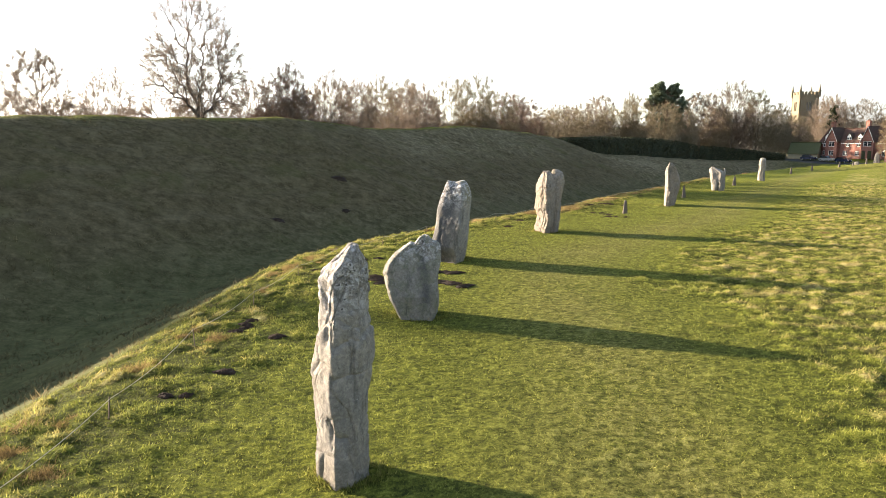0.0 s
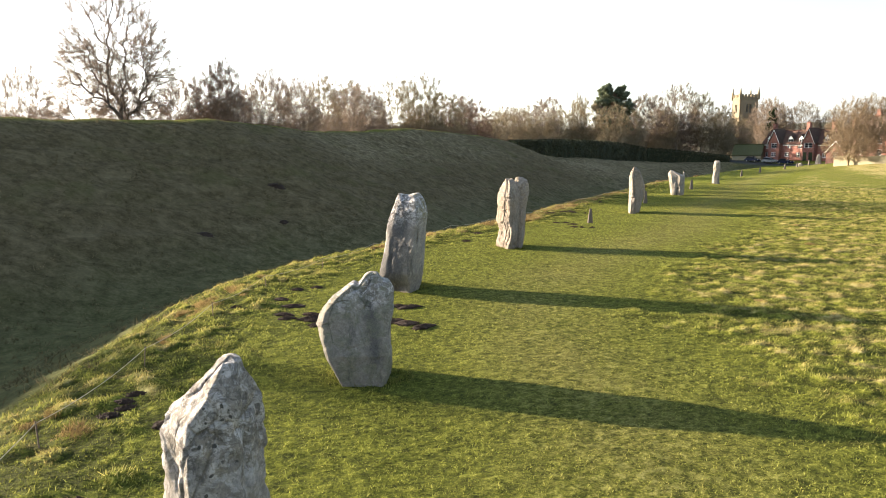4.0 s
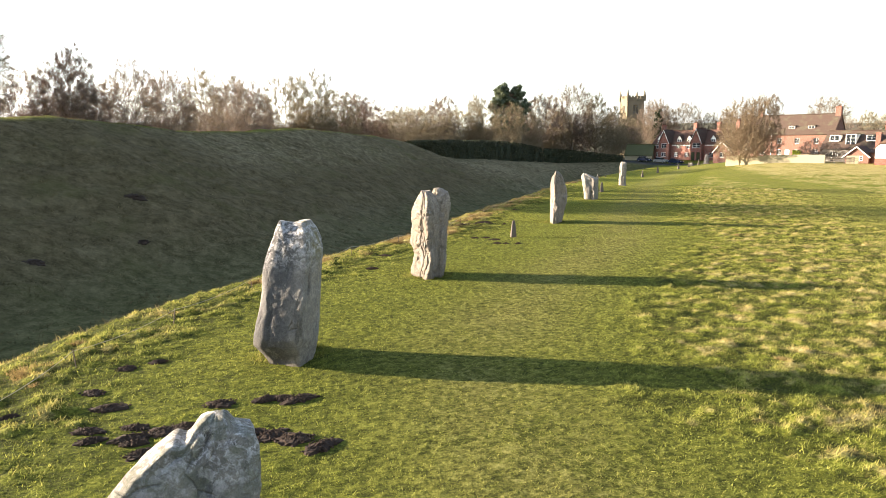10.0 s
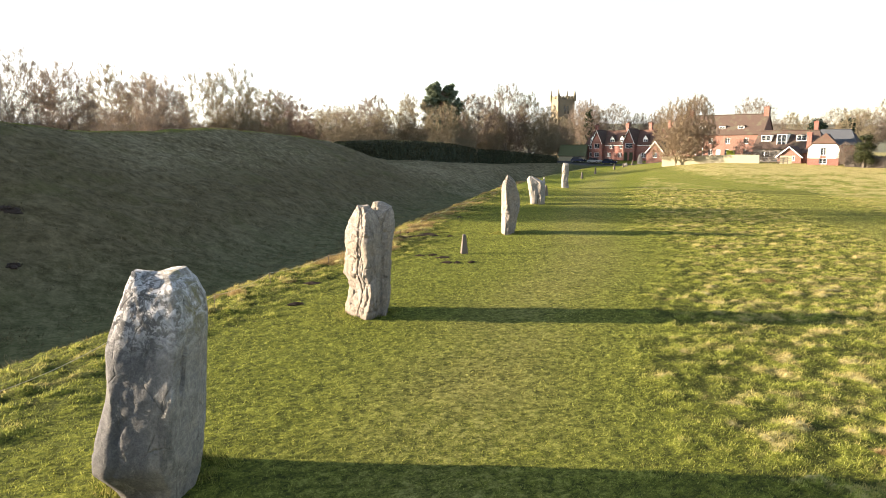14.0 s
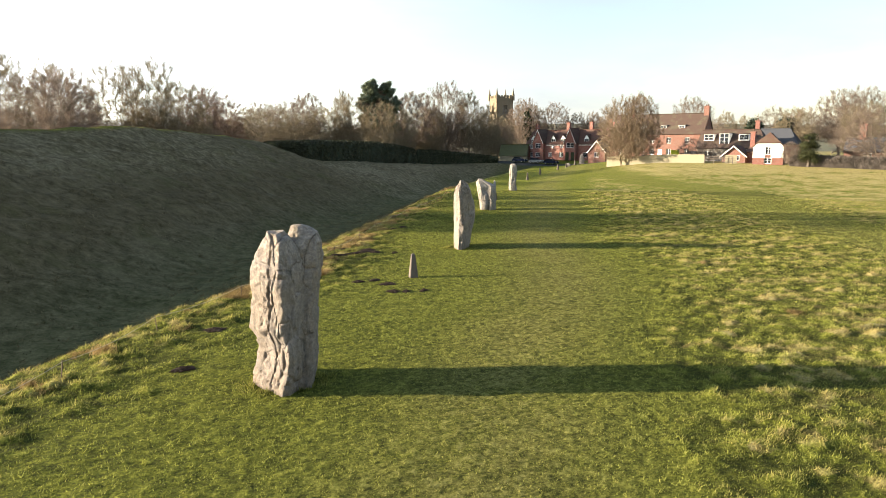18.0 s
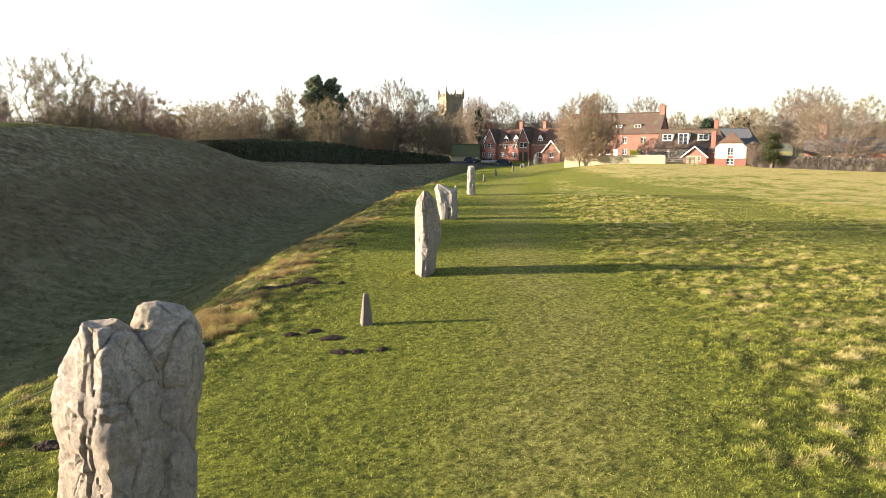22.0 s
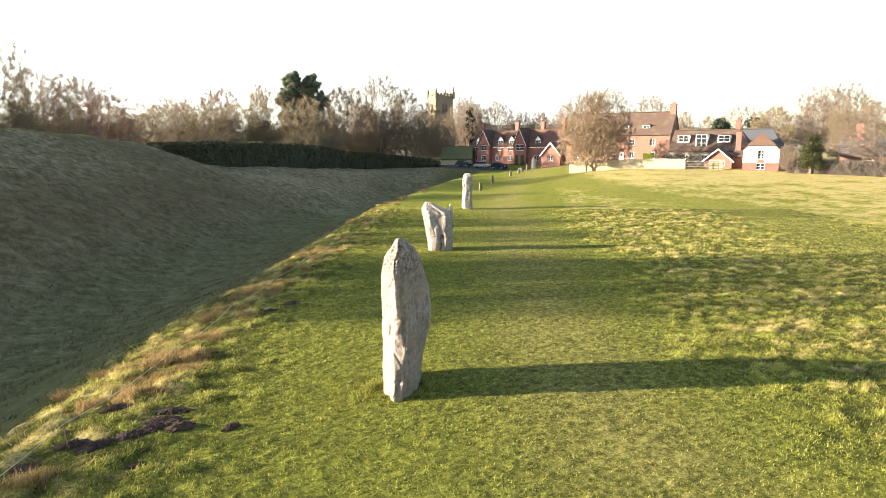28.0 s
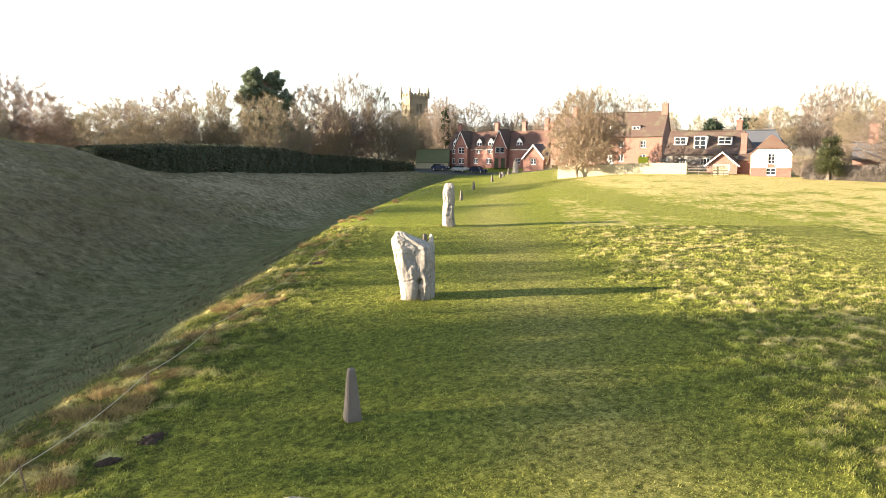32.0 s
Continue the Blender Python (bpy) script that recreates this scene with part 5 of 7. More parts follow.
    for n in range(len(pos)):
        k = par[n]
        if k < 0:
            continue
        d = Vector(pos[n] - pos[k])
        if d.length < 1e-4:
            continue
        a = d.orthogonal().normalized()
        b = d.normalized().cross(a)
        sides = 8 if rad[n] > 0.16 else 5 if rad[n] > 0.05 else 3
        base = len(V)
        for q, r in ((Vector(pos[k]), min(rad[k], rad[n] * 1.25)), (Vector(pos[n]) + d * 0.04, rad[n])):
            for w in range(sides):
                t = 2 * math.pi * w / sides
                V.append(q + (a * math.cos(t) + b * math.sin(t)) * r)
        F += [(base + w, base + (w + 1) % sides, base + sides + (w + 1) % sides, base + sides + w) for w in range(sides)]
    # sprays of twigs along the outer boughs
    f = h / 18
    mid = np.array(lobes[0][:3]) * h

    def sliver(b, w, ln, wd):
        sd = np.cross(w, R.normal(size=3))
        sd *= wd / max(math.sqrt(sd @ sd), 1e-6)
        TV.extend((Vector(b - sd), Vector(b + sd), Vector(b + w * ln)))

    for first, n in tips:
        chain = [n]
        while chain[-1] != first and len(chain) < 6:
            chain.append(par[chain[-1]])
        for _ in range(max(twigs // 5, 2)):
            t = R.uniform(0, 1) * (len(chain) - 1)
            u = min(int(t), len(chain) - 2)
            b = pos[chain[u]] * (1 - t + u) + pos[chain[u + 1]] * (t - u)
            away = b - mid
            w = dirn[chain[u]] * 0.9 + away / max(math.sqrt(away @ away), 1e-6) * 0.85 + np.array([0, 0, 0.04]) + R.normal(0, 0.48, 3)
            w /= math.sqrt(w @ w)
            ln = 0.95 * twig_len * f * R.uniform(0.5, 1.1)
            sliver(b, w, ln, twig_w * f * 1.6)
            for _ in range(9):
                v = w + R.normal(0, 0.42, 3)
                v /= math.sqrt(v @ v)
                sliver(b + w * ln * R.uniform(0.15, 0.95), v, twig_len * f * R.uniform(0.35, 0.85), twig_w * f)
    return V, F, TV


def bare_tree(name, seed, wood, twig, **kw):
    """A pattern tree as two meshes, ready for copying."""
    V, F, TV = grow(seed, **kw)
    a = bpy.data.meshes.new("trunk")
    a.from_pydata([tuple(v) for v in V], [], F)
    a.materials.append(wood)
    a.polygons.foreach_set("use_smooth", np.ones(len(a.polygons), bool))
    n = len(TV) // 3
    b = mesh_of("crown", [tuple(v) for v in TV], np.arange(n * 3).reshape(n, 3))
    b.materials.append(twig)
    return name, a, b, kw["h"]


def plant(kind, x, y, top, turn, label, group="", wide=1.0, tall=1.10):
    """Set a copy of a pattern tree on the ground, its top at the height given."""
    name, a, b, h = kind
    z = zat(x, y)
    k = (top * tall - z) / h
    t = empty(name, Matrix.LocRotScale((x, y, z), Euler((0, 0, radians(turn))), (k * wide, k * wide, k)), label, "tree", group)
    part("trunk", a, None, t)
    part("crown", b, None, t)
    return t


KIND = dict(
    oak=bare_tree("bare_tree", 11, BARK_GREY, TWIG_GREY, h=18, lobes=[(0, 0, 0.60, 0.36, 0.39), (0.18, 0.1, 0.42, 0.22, 0.18), (-0.2, -0.08, 0.45, 0.22, 0.2)], trunk=0.20, reach=976, twigs=34),
    ash=bare_tree("bare_tree", 12, BARK_GREY, TWIG_OLIVE, h=18, lobes=[(0, 0, 0.66, 0.24, 0.34), (0.05, 0.05, 0.40, 0.26, 0.22)], trunk=0.26, reach=868, twigs=31),
    elm=bare_tree("bare_tree", 13, BARK_OLIVE, TWIG_OLIVE, h=18, lobes=[(0, 0, 0.58, 0.30, 0.41), (0.14, 0, 0.30, 0.28, 0.26), (-0.16, 0.06, 0.28, 0.28, 0.24)], trunk=0.10, stems=3, reach=1139, twigs=37),
    thicket=bare_tree("bare_tree", 14, BARK_GREY, TWIG_GREY, h=18, lobes=[(0, 0, 0.52, 0.40, 0.46), (0.3, 0, 0.36, 0.28, 0.30), (-0.3, 0.1, 0.40, 0.28, 0.32)], trunk=0.08, stems=4, reach=1139, twigs=34),
    scrub=bare_tree("bare_shrub", 15, BARK_OLIVE, TWIG_OLIVE, h=18, lobes=[(0, 0, 0.48, 0.46, 0.50), (0.4, 0, 0.36, 0.3, 0.34), (-0.4, 0.1, 0.34, 0.3, 0.34)], trunk=0.05, stems=5, reach=1139, twigs=34, twig_w=0.011),
    russet=bare_tree("bare_tree", 16, BARK_GREY, TWIG_RED, h=18, lobes=[(0, 0, 0.60, 0.27, 0.40), (0.1, 0, 0.34, 0.32, 0.30)], trunk=0.12, stems=2, reach=1085, twigs=37),
    sparse=bare_tree("bare_tree", 17, BARK_GREY, TWIG_GREY, h=18, lobes=[(0, 0, 0.64, 0.28, 0.36), (0.2, 0.1, 0.46, 0.2, 0.2)], trunk=0.22, stems=2, reach=300, twigs=60, twig_w=0.014, thick=0.024),
    beech=bare_tree("bare_tree", 18, BARK_OLIVE, TWIG_TAN, h=18, lobes=[(0, 0, 0.56, 0.42, 0.43), (0.26, 0.1, 0.34, 0.32, 0.26), (-0.26, -0.1, 0.36, 0.32, 0.26)], trunk=0.12, stems=2, reach=1302, twigs=43),
)
# the great tree on the bank: a short bole and several upright limbs
GREAT = bare_tree("great_tree", 31, BARK_DARK, TWIG_GREY, h=24, lobes=[(-0.02, 0, 0.66, 0.30, 0.35), (0.14, 0.05, 0.50, 0.22, 0.26), (-0.2, 0, 0.50, 0.22, 0.20), (-0.36, -0.08, 0.24, 0.14, 0.12)], trunk=0.22, reach=850, twigs=44, twig_len=0.85, twig_w=0.0092, thick=0.020)
plant(GREAT, -35.6, 101, 27.5, -20, "great bare tree with several upright limbs on the bank", wide=0.86, tall=1.0)

SKYLINE = [
    ("sparse", -53, 91, 14.5, 10, 0.9), ("thicket", -63, 100, 10.8, 60, 1.5), ("thicket", -57, 104, 10.2, 200, 1.4), ("oak", -62, 129, 16.0, 100, 0.8),
    ("thicket", -44, 108, 10.6, 0, 1.6), ("thicket", -38, 116, 10.8, 77, 1.6), ("oak", -31, 114, 13.2, 77, 0.9), ("russet", -21.8, 99.6, 14.2, 20, 0.75),
    ("russet", -24, 103, 13.2, 140, 1.1), ("oak", -18.4, 111.5, 14.2, 33, 0.75), ("oak", -14.5, 119, 13.8, 210, 0.75), ("thicket", -20, 124, 13.8, 15, 1.4),
    ("ash", -13.3, 149, 16.4, 45, 0.8), ("thicket", -8, 146, 14.2, 260, 1.4), ("oak", -6, 160, 16.0, 95, 0.8), ("ash", -10, 184, 18.5, 95, 0.8),
    ("elm", 1.9, 164, 17.6, 0, 0.9), ("elm", 7.3, 166, 18.8, 130, 0.8), ("elm", 13, 169.5, 15.4, 220, 1.0), ("russet", 17, 178, 15.2, 190, 1.1),
    ("russet", 22, 190, 14.4, 65, 1.3), ("scrub", 29, 198, 11.6, 30, 2.2), ("scrub", 35, 206, 13.6, 130, 1.8), ("thicket", 45, 217, 15.2, 120, 1.3),
    ("thicket", 39, 222, 13.8, 10, 1.4), ("scrub", 50, 216, 12.5, 200, 1.8), ("sparse", 55, 246, 18.5, 240, 0.9), ("elm", 57.5, 205, 16.2, 300, 0.9),
    ("ash", 56, 209, 17.0, 12, 0.55), ("elm", 69.5, 202, 13.2, 55, 1.0), ("sparse", 77.5, 211, 17.2, 150, 1.2), ("oak", 89.6, 216.2, 20.4, 18, 0.85),
]
# out of view beyond the bank: added to throw soft shade on the turf
SHADE_TREE_WEST = [("ash", -69, 50.5, 14.6, 40, 0.7)]
SKYLINE_EAST = [
    ("ash", 97, 215, 17.8, 280, 0.8), ("ash", 104.5, 216, 15.0, 222, 0.8), ("elm", 84, 222, 14.5, 10, 1.5), ("thicket", 92, 226, 14.0, 85, 1.6),
    ("ash", 112, 222, 11.0, 66, 0.8), ("elm", 118, 232, 13.0, 170, 1.0), ("thicket", 74, 224, 14.0, 35, 1.6), ("thicket", 106, 230, 14.5, 135, 1.6),
    ("elm", 62.4, 197.5, 14.6, 95, 1.0), ("elm", 49.5, 206, 13.6, 35, 1.0), ("ash", 84.0, 212, 13.6, 140, 1.0), ("elm", 101, 211, 13.0, 200, 0.9), ("oak", 26, 250, 15.5, 5, 1.0), ("oak", 12, 225, 15.0, 155, 1.0), ("oak", 44, 262, 16.5, 215, 1.0),
]
for kind, tx, ty, top, turn, wide in SKYLINE + SHADE_TREE_WEST + SKYLINE_EAST:
    plant(KIND[kind], tx, ty, top, turn, "bare winter tree standing beyond the bank" if kind != "scrub" else "low bare scrub with pale twigs", "trees beyond the bank", wide, 1.21)
VILLAGE = [
    ("oak", 149, 270, 22.2, 20, 0.85), ("oak", 160, 264, 20.6, 140, 0.85), ("beech", 155, 276, 21.4, 250, 0.8), ("oak", 168, 260, 17.0, 40, 0.8),
    ("thicket", 178, 262, 15.5, 30, 1.5), ("thicket", 196, 268, 15.5, 110, 1.5), ("sparse", 172, 254, 17.0, 90, 0.8), ("oak", 150, 214, 16.5, 60, 0.7),
    ("oak", 151, 180, 17.6, 205, 1.0), ("oak", 146, 166, 11.5, 300, 0.7), ("ash", 175, 190, 14.5, 15, 0.9), ("sparse", 140, 190, 18.6, 200, 0.7),
    ("ash", 153, 163, 12.2, 115, 0.9), ("thicket", 160, 158, 14.6, 75, 1.3), ("oak", 157, 148, 13.6, 35, 0.9), ("oak", 166, 143, 15.0, 135, 1.0),
    ("elm", 133, 132, 12.5, 0, 1.2), ("oak", 141, 127, 15.8, 85, 1.0), ("oak", 147.5, 126, 16.4, 185, 1.0), ("elm", 150, 116, 14.5, 222, 1.3),
    ("elm", 136, 118, 13.2, 44, 1.2), ("thicket", 120, 104, 11.5, 99, 1.4), ("oak", 160, 108, 17.0, 145, 1.0), ("thicket", 118, 88, 10.5, 9, 1.6),
    ("thicket", 124, 76, 11.0, 66, 1.6), ("elm", 132, 92, 13.5, 250, 1.2), ("thicket", 104.5, 109.0, 5.9, 45, 0.9), ("thicket", 106.0, 108.0, 5.4, 145, 0.9),
]
for kind, tx, ty, top, turn, wide in VILLAGE:
    plant(KIND[kind], tx, ty, top, turn, "bare winter tree rising among the village roofs", "trees of the village", wide)
plant(KIND["beech"], 90.0, 135.0, 13.8, 70, "broad russet-twigged bare tree behind the fence", wide=0.78)
plant(KIND["beech"], 92.5, 133.0, 14.3, 160, "broad russet-twigged bare tree behind the fence", wide=0.66)
plant(KIND["thicket"], 100.5, 127.5, 6.6, 20, "small dark bare tree before the inn", wide=1.2)
plant(KIND["thicket"], 103.5, 126.0, 6.2, 120, "small dark bare tree before the inn", wide=1.0)


def leaf_cloud(clumps, n, size, seed, flat=0.8):
    """Many small leaves on the shells of uneven clumps (x, y, z, radius)."""
    r = np.random.RandomState(seed)
    w = np.array([c[3] ** 2 for c in clumps])
    pick = r.choice(len(clumps), n, p=w / w.sum())
    c = np.array(clumps)[pick]
    v = r.normal(size=(n, 3))
    v /= np.linalg.norm(v, axis=1)[:, None]
    p = c[:, :3] + v * (c[:, 3] * r.uniform(0.4, 1.3, n))[:, None] * np.array([1, 1, flat])
    a = r.normal(size=(n, 3))
    a /= np.linalg.norm(a, axis=1)[:, None]
    b = np.cross(a, v)
    b /= np.maximum(np.linalg.norm(b, axis=1), 1e-3)[:, None]
    s = (size * r.uniform(0.6, 1.4, n))[:, None]
    verts = np.stack([p - a * s, p + b * s * 0.5, p + a * s, p - b * s * 0.5], 1).reshape(-1, 3)
    return verts, np.arange(n * 4).reshape(n, 4)


def leafy_tree(name, label, x, y, top, clumps, leaf, n, size, seed, trunk_r=0.4, trunk_h=8):
    z = zat(x, y)
    t = empty(name, pose(x, y, z), label, "tree")
    bm = tube(bmesh.new(), [(0, 0, -0.4), (0.1, 0, trunk_h * 0.4), (-0.1, 0.1, trunk_h * 0.8), (0, 0, trunk_h)], [trunk_r, trunk_r * 0.8, trunk_r * 0.6, trunk_r * 0.35], 8)
    for cx, cy, cz, cr in clumps:
        if cz > trunk_h * 0.5:
            tube(bm, [(0, 0, min(cz - cr * 0.4, trunk_h)), (cx * 0.6, cy * 0.6, cz - cr * 0.2), (cx, cy, cz)], [trunk_r * 0.3, trunk_r * 0.2, 0.03], 5)
    part("trunk", bm, BARK_RED if leaf is PINE else BARK_DARK, t)
    v, f = leaf_cloud(clumps, n, size, seed)
    me = mesh_of("crown", v, f)
    me.materials.append(leaf)
    part("crown", me, None, t)
    # solid dark lumps stand in for the shaded inside of each clump
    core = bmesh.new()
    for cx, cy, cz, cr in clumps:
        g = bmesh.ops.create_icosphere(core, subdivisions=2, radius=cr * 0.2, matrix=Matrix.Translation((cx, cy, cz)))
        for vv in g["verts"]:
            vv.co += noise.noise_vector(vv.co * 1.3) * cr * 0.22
    part("crown_core", core, DARK_FILL, t)
    return t


def clumps_in(seed, n, w, z0, z1, r0, r1, taper=0.5):
    r = random.Random(seed)
    out = []
    for i in range(n):
        t = i / max(n - 1, 1)
        a, q = i * 2.4 + r.uniform(-0.4, 0.4), w * (1 - taper * t) * math.sqrt(r.uniform(0.1, 1))
        out.append((q * math.cos(a), q * math.sin(a), z0 + (z1 - z0) * t + r.uniform(-0.4, 0.4), r.uniform(r0, r1) * (1 - 0.25 * t)))
    return out


def crown_in(seed, envelopes, n, r0, r1):
    """Clumps scattered through rounded envelopes (x, y, z, half width, half height)."""
    r = random.Random(seed)
    out = []
    for x, y, z, a, b in envelopes:
        for _ in range(n):
            v = Vector((r.gauss(0, 1), r.gauss(0, 1), r.gauss(0, 1))).normalized() * r.uniform(0.45, 0.95)
            out.append((x + v.x * a, y + v.y * a, z + v.z * b, r.uniform(r0, r1)))
    return out


pine = crown_in(5, [(-2.3, 0, 20.6, 2.0, 2.6), (2.4, 0.3, 19.9, 2.1, 2.6), (-3.8, 0, 16.4, 2.6, 2.6), (3.9, 0.2, 15.8, 2.7, 2.8), (0.2, -0.4, 16.6, 2.8, 3.0), (-2.4, 0.2, 11.5, 3.2, 3.0), (3.0, 0, 11.0, 3.6, 3.0)], 46, 0.5, 0.85)
leafy_tree("pine_tree", "tall green pine with a two-headed crown", 66, 208, 25, pine, PINE, 84000, 0.15, 61, 0.5, 20)
leafy_tree("yew_tree", "dark evergreen yew among the bare trees", 30, 231, 12, clumps_in(6, 14, 3.4, 2, 11, 1.6, 2.6), YEW, 9000, 0.3, 62, 0.4, 8)
leafy_tree("ivy_clad_tree", "narrow tree trunk wrapped in dark ivy", -7, 179, 14, clumps_in(7, 12, 0.9, 2, 13, 0.7, 1.2), IVY, 5000, 0.22, 63, 0.4, 14)
leafy_tree("holly_tree", "rounded golden-green evergreen by the hedge", 104.6, 105.6, 9, clumps_in(8, 20, 1.5, 0.8, 5.0, 0.6, 1.0), HOLLY, 16000, 0.075, 64, 0.25, 5)
for i, (cx, cy, ct) in enumerate(((152, 150, 15.0), (156, 152, 14.0), (150, 157, 13.5))):
    leafy_tree("conifer_tree", "dark evergreen conifer behind the inn roofs", cx, cy, ct, clumps_in(20 + i, 12, 2.0, 3, 8.8, 1.1, 1.8, 0.6), YEW, 5000, 0.3, 70 + i, 0.3, 10)
for i, (cx, cy, n, w, zt) in enumerate(((149.5, 268, 14, 1.5, 18), (153.5, 272, 9, 1.0, 15))):
    leafy_tree("ivy_clad_tree", "tall bare tree with dark ivy up its limbs", cx, cy, 20, clumps_in(30 + i, n, w, 7, zt, 0.6, 1.1, 0.2), IVY, 6000, 0.3, 80 + i, 0.5, 19)

# ---- hedges ----


def hedge_run(name, label, pts, width, tops, leaf, per_m, size, seed, twiggy=False, level=False):
    """A clipped hedge along a line: a core coloured dark for its shaded inside, with an uneven shell of leaves. tops:
    heights above the ground, or, where it is level, above the datum.
    """
    line = spline(pts, 12)
    hs = np.interp(np.linspace(0, 1, len(line)), np.linspace(0, 1, len(tops)), tops)
    t = np.gradient(line, axis=0)
    t /= np.linalg.norm(t, axis=1)[:, None]
    nrm = np.c_[-t[:, 1], t[:, 0]]
    base = np.array([zat(*p) for p in line])
    if level:
        hs = np.maximum(hs - base, 1.0)
    bm = bmesh.new()
    prev = None
    sec = [(-0.46, 0.0), (-0.5, 0.45), (-0.44, 0.82), (-0.2, 0.95), (0.2, 0.95), (0.44, 0.82), (0.5, 0.45), (0.46, 0.0)]
    for i, p in enumerate(line):
        ring = []
        for a, b in sec:
            q = p + nrm[i] * a * width
            z = base[i] - 0.3 + (hs[i] + 0.3) * b
            j = noise.noise_vector(Vector((q[0], q[1], z)) * 0.8) * 0.25
            ring.append(bm.verts.new((q[0] + j.x, q[1] + j.y, z + j.z * (b > 0.1))))
        if prev:
            for k in range(len(sec) - 1):
                bm.faces.new((prev[k], ring[k], ring[k + 1], prev[k + 1]))
        else:
            bm.faces.new(ring)
        prev = ring
    bm.faces.new(prev[::-1])
    bmesh.ops.recalc_face_normals(bm, faces=bm.faces)
    h = empty(name, Matrix(), label, "hedge")
    part("hedge_core", bm, DARK_FILL if not twiggy else BARK_DARK, h)
    r = np.random.RandomState(seed)
    n = int(per_m * np.sum(np.linalg.norm(np.diff(line, axis=0), axis=1)))
    i = r.randint(0, len(line) - 1, n)
    f = r.uniform(0, 1, n)
    p = line[i] + (line[i + 1] - line[i]) * f[:, None]
    k = r.uniform(0, 1, n) * (len(sec) - 1)
    k0 = k.astype(int)
    kf = k - k0
    sa = np.array(sec)
    ab = sa[k0] * (1 - kf)[:, None] + sa[np.minimum(k0 + 1, len(sec) - 1)] * kf[:, None]
    jit = 1 + 0.10 * waves(p[:, 0] * 2, p[:, 1] * 2 + ab[:, 1] * 6, 3.0, seed) + r.normal(0, 0.05, n)
    q = p + nrm[i] * (ab[:, 0] * width * jit)[:, None]
    z = base[i] + (base[i + 1] - base[i]) * f + hs[i] * ab[:, 1] * (0.5 + 0.5 * jit)
    P = np.c_[q, z]
    a = r.normal(size=(n, 3))
    if twiggy:
        a[:, 2] = np.abs(a[:, 2]) * 2.5
    a /= np.linalg.norm(a, axis=1)[:, None]
    b = np.cross(a, r.normal(size=(n, 3)))
    b /= np.maximum(np.linalg.norm(b, axis=1), 1e-3)[:, None]
    s = (size * r.uniform(0.5, 1.5, n))[:, None]
    wd = 0.08 if twiggy else 0.5
    v = np.stack([P - a * s, P + b * s * wd, P + a * s, P - b * s * wd], 1).reshape(-1, 3)
    me = mesh_of("hedge_leaves", v, np.arange(n * 4).reshape(n, 4))
    me.materials.append(leaf)
    part("hedge_leaves", me, None, h)
    return h


hedge_run("clipped_hedge", "long clipped dark green hedge above the ditch", [(26.5, 153.5), (31, 158), (40, 167), (52, 180), (64, 193), (75, 205)], 3.0, [6.7, 6.9, 7.0, 7.0, 6.8, 6.1, 5.1], HEDGE, 700, 0.20, 91, level=True)
hedge_run("clipped_hedge", "lower clipped dark hedge running to the street", [(75.5, 205.5), (84, 207), (92, 206), (100.5, 201.5)], 2.4, [5.0, 4.4, 3.7, 2.6], HEDGE, 600, 0.18, 92, level=True)
hedge_run("field_hedge", "bare brown field hedge along the meadow", [(104.4, 108.6), (108, 101), (113, 92), (118, 83), (124, 72), (132, 58), (142, 42)], 1.8, [1.5, 1.6, 1.5, 1.6, 1.6], BARK_DARK, 620, 0.45, 93, True)

# ---- the red cottages ----


def gable_front(parent, x, w, z_eave, z_peak, out, depth, brick, tiles, holes):
    """A cross gable that stands out from a front: wall with its windows, apex, two roof slopes and pale bargeboards."""
    at = pose(x - w / 2, -out, 0)
    g = part("gable_wall", wall_panel(w, z_eave, 0.3, holes), brick, parent, at=at)
    for o in holes:
        window(g, *o, y=0.10)
    part("gable_apex", prism([(0, z_eave + 0.002), (w, z_eave + 0.002), (w / 2, z_peak - 0.1)], 0.0, 0.3), brick, parent, at=at)
    part("gable_side", boxes((0.002, 0.3, 0, 0.3, out, z_eave)), brick, parent, at=at)
    part("gable_side", boxes((w - 0.3, 0.3, 0, w - 0.002, out, z_eave)), brick, parent, at=at)
    e, ov = 0.28, 0.3
    k = (z_peak - z_eave) / (w / 2)
    part("gable_roof", roof_slab((-e, -ov, z_eave - k * e), (w / 2, -ov, z_peak), (w / 2, depth, z_peak), (-e, depth, z_eave - k * e)), tiles, parent, at=at @ pose(0, 0, 0.16))
    part("gable_roof", roof_slab((w / 2, -ov, z_peak), (w + e, -ov, z_eave - k * e), (w + e, depth, z_eave - k * e), (w / 2, depth, z_peak)), tiles, parent, at=at @ pose(0, 0, 0.16))
    part("bargeboard", prism([(-e, z_eave - k * e), (w / 2, z_peak), (w + e, z_eave - k * e), (w + e - 0.06, z_eave - k * e - 0.12), (w / 2, z_peak - 0.17), (-e + 0.06, z_eave - k * e - 0.12)], -ov - 0.06, -ov - 0.005), WHITE, parent, at=at)


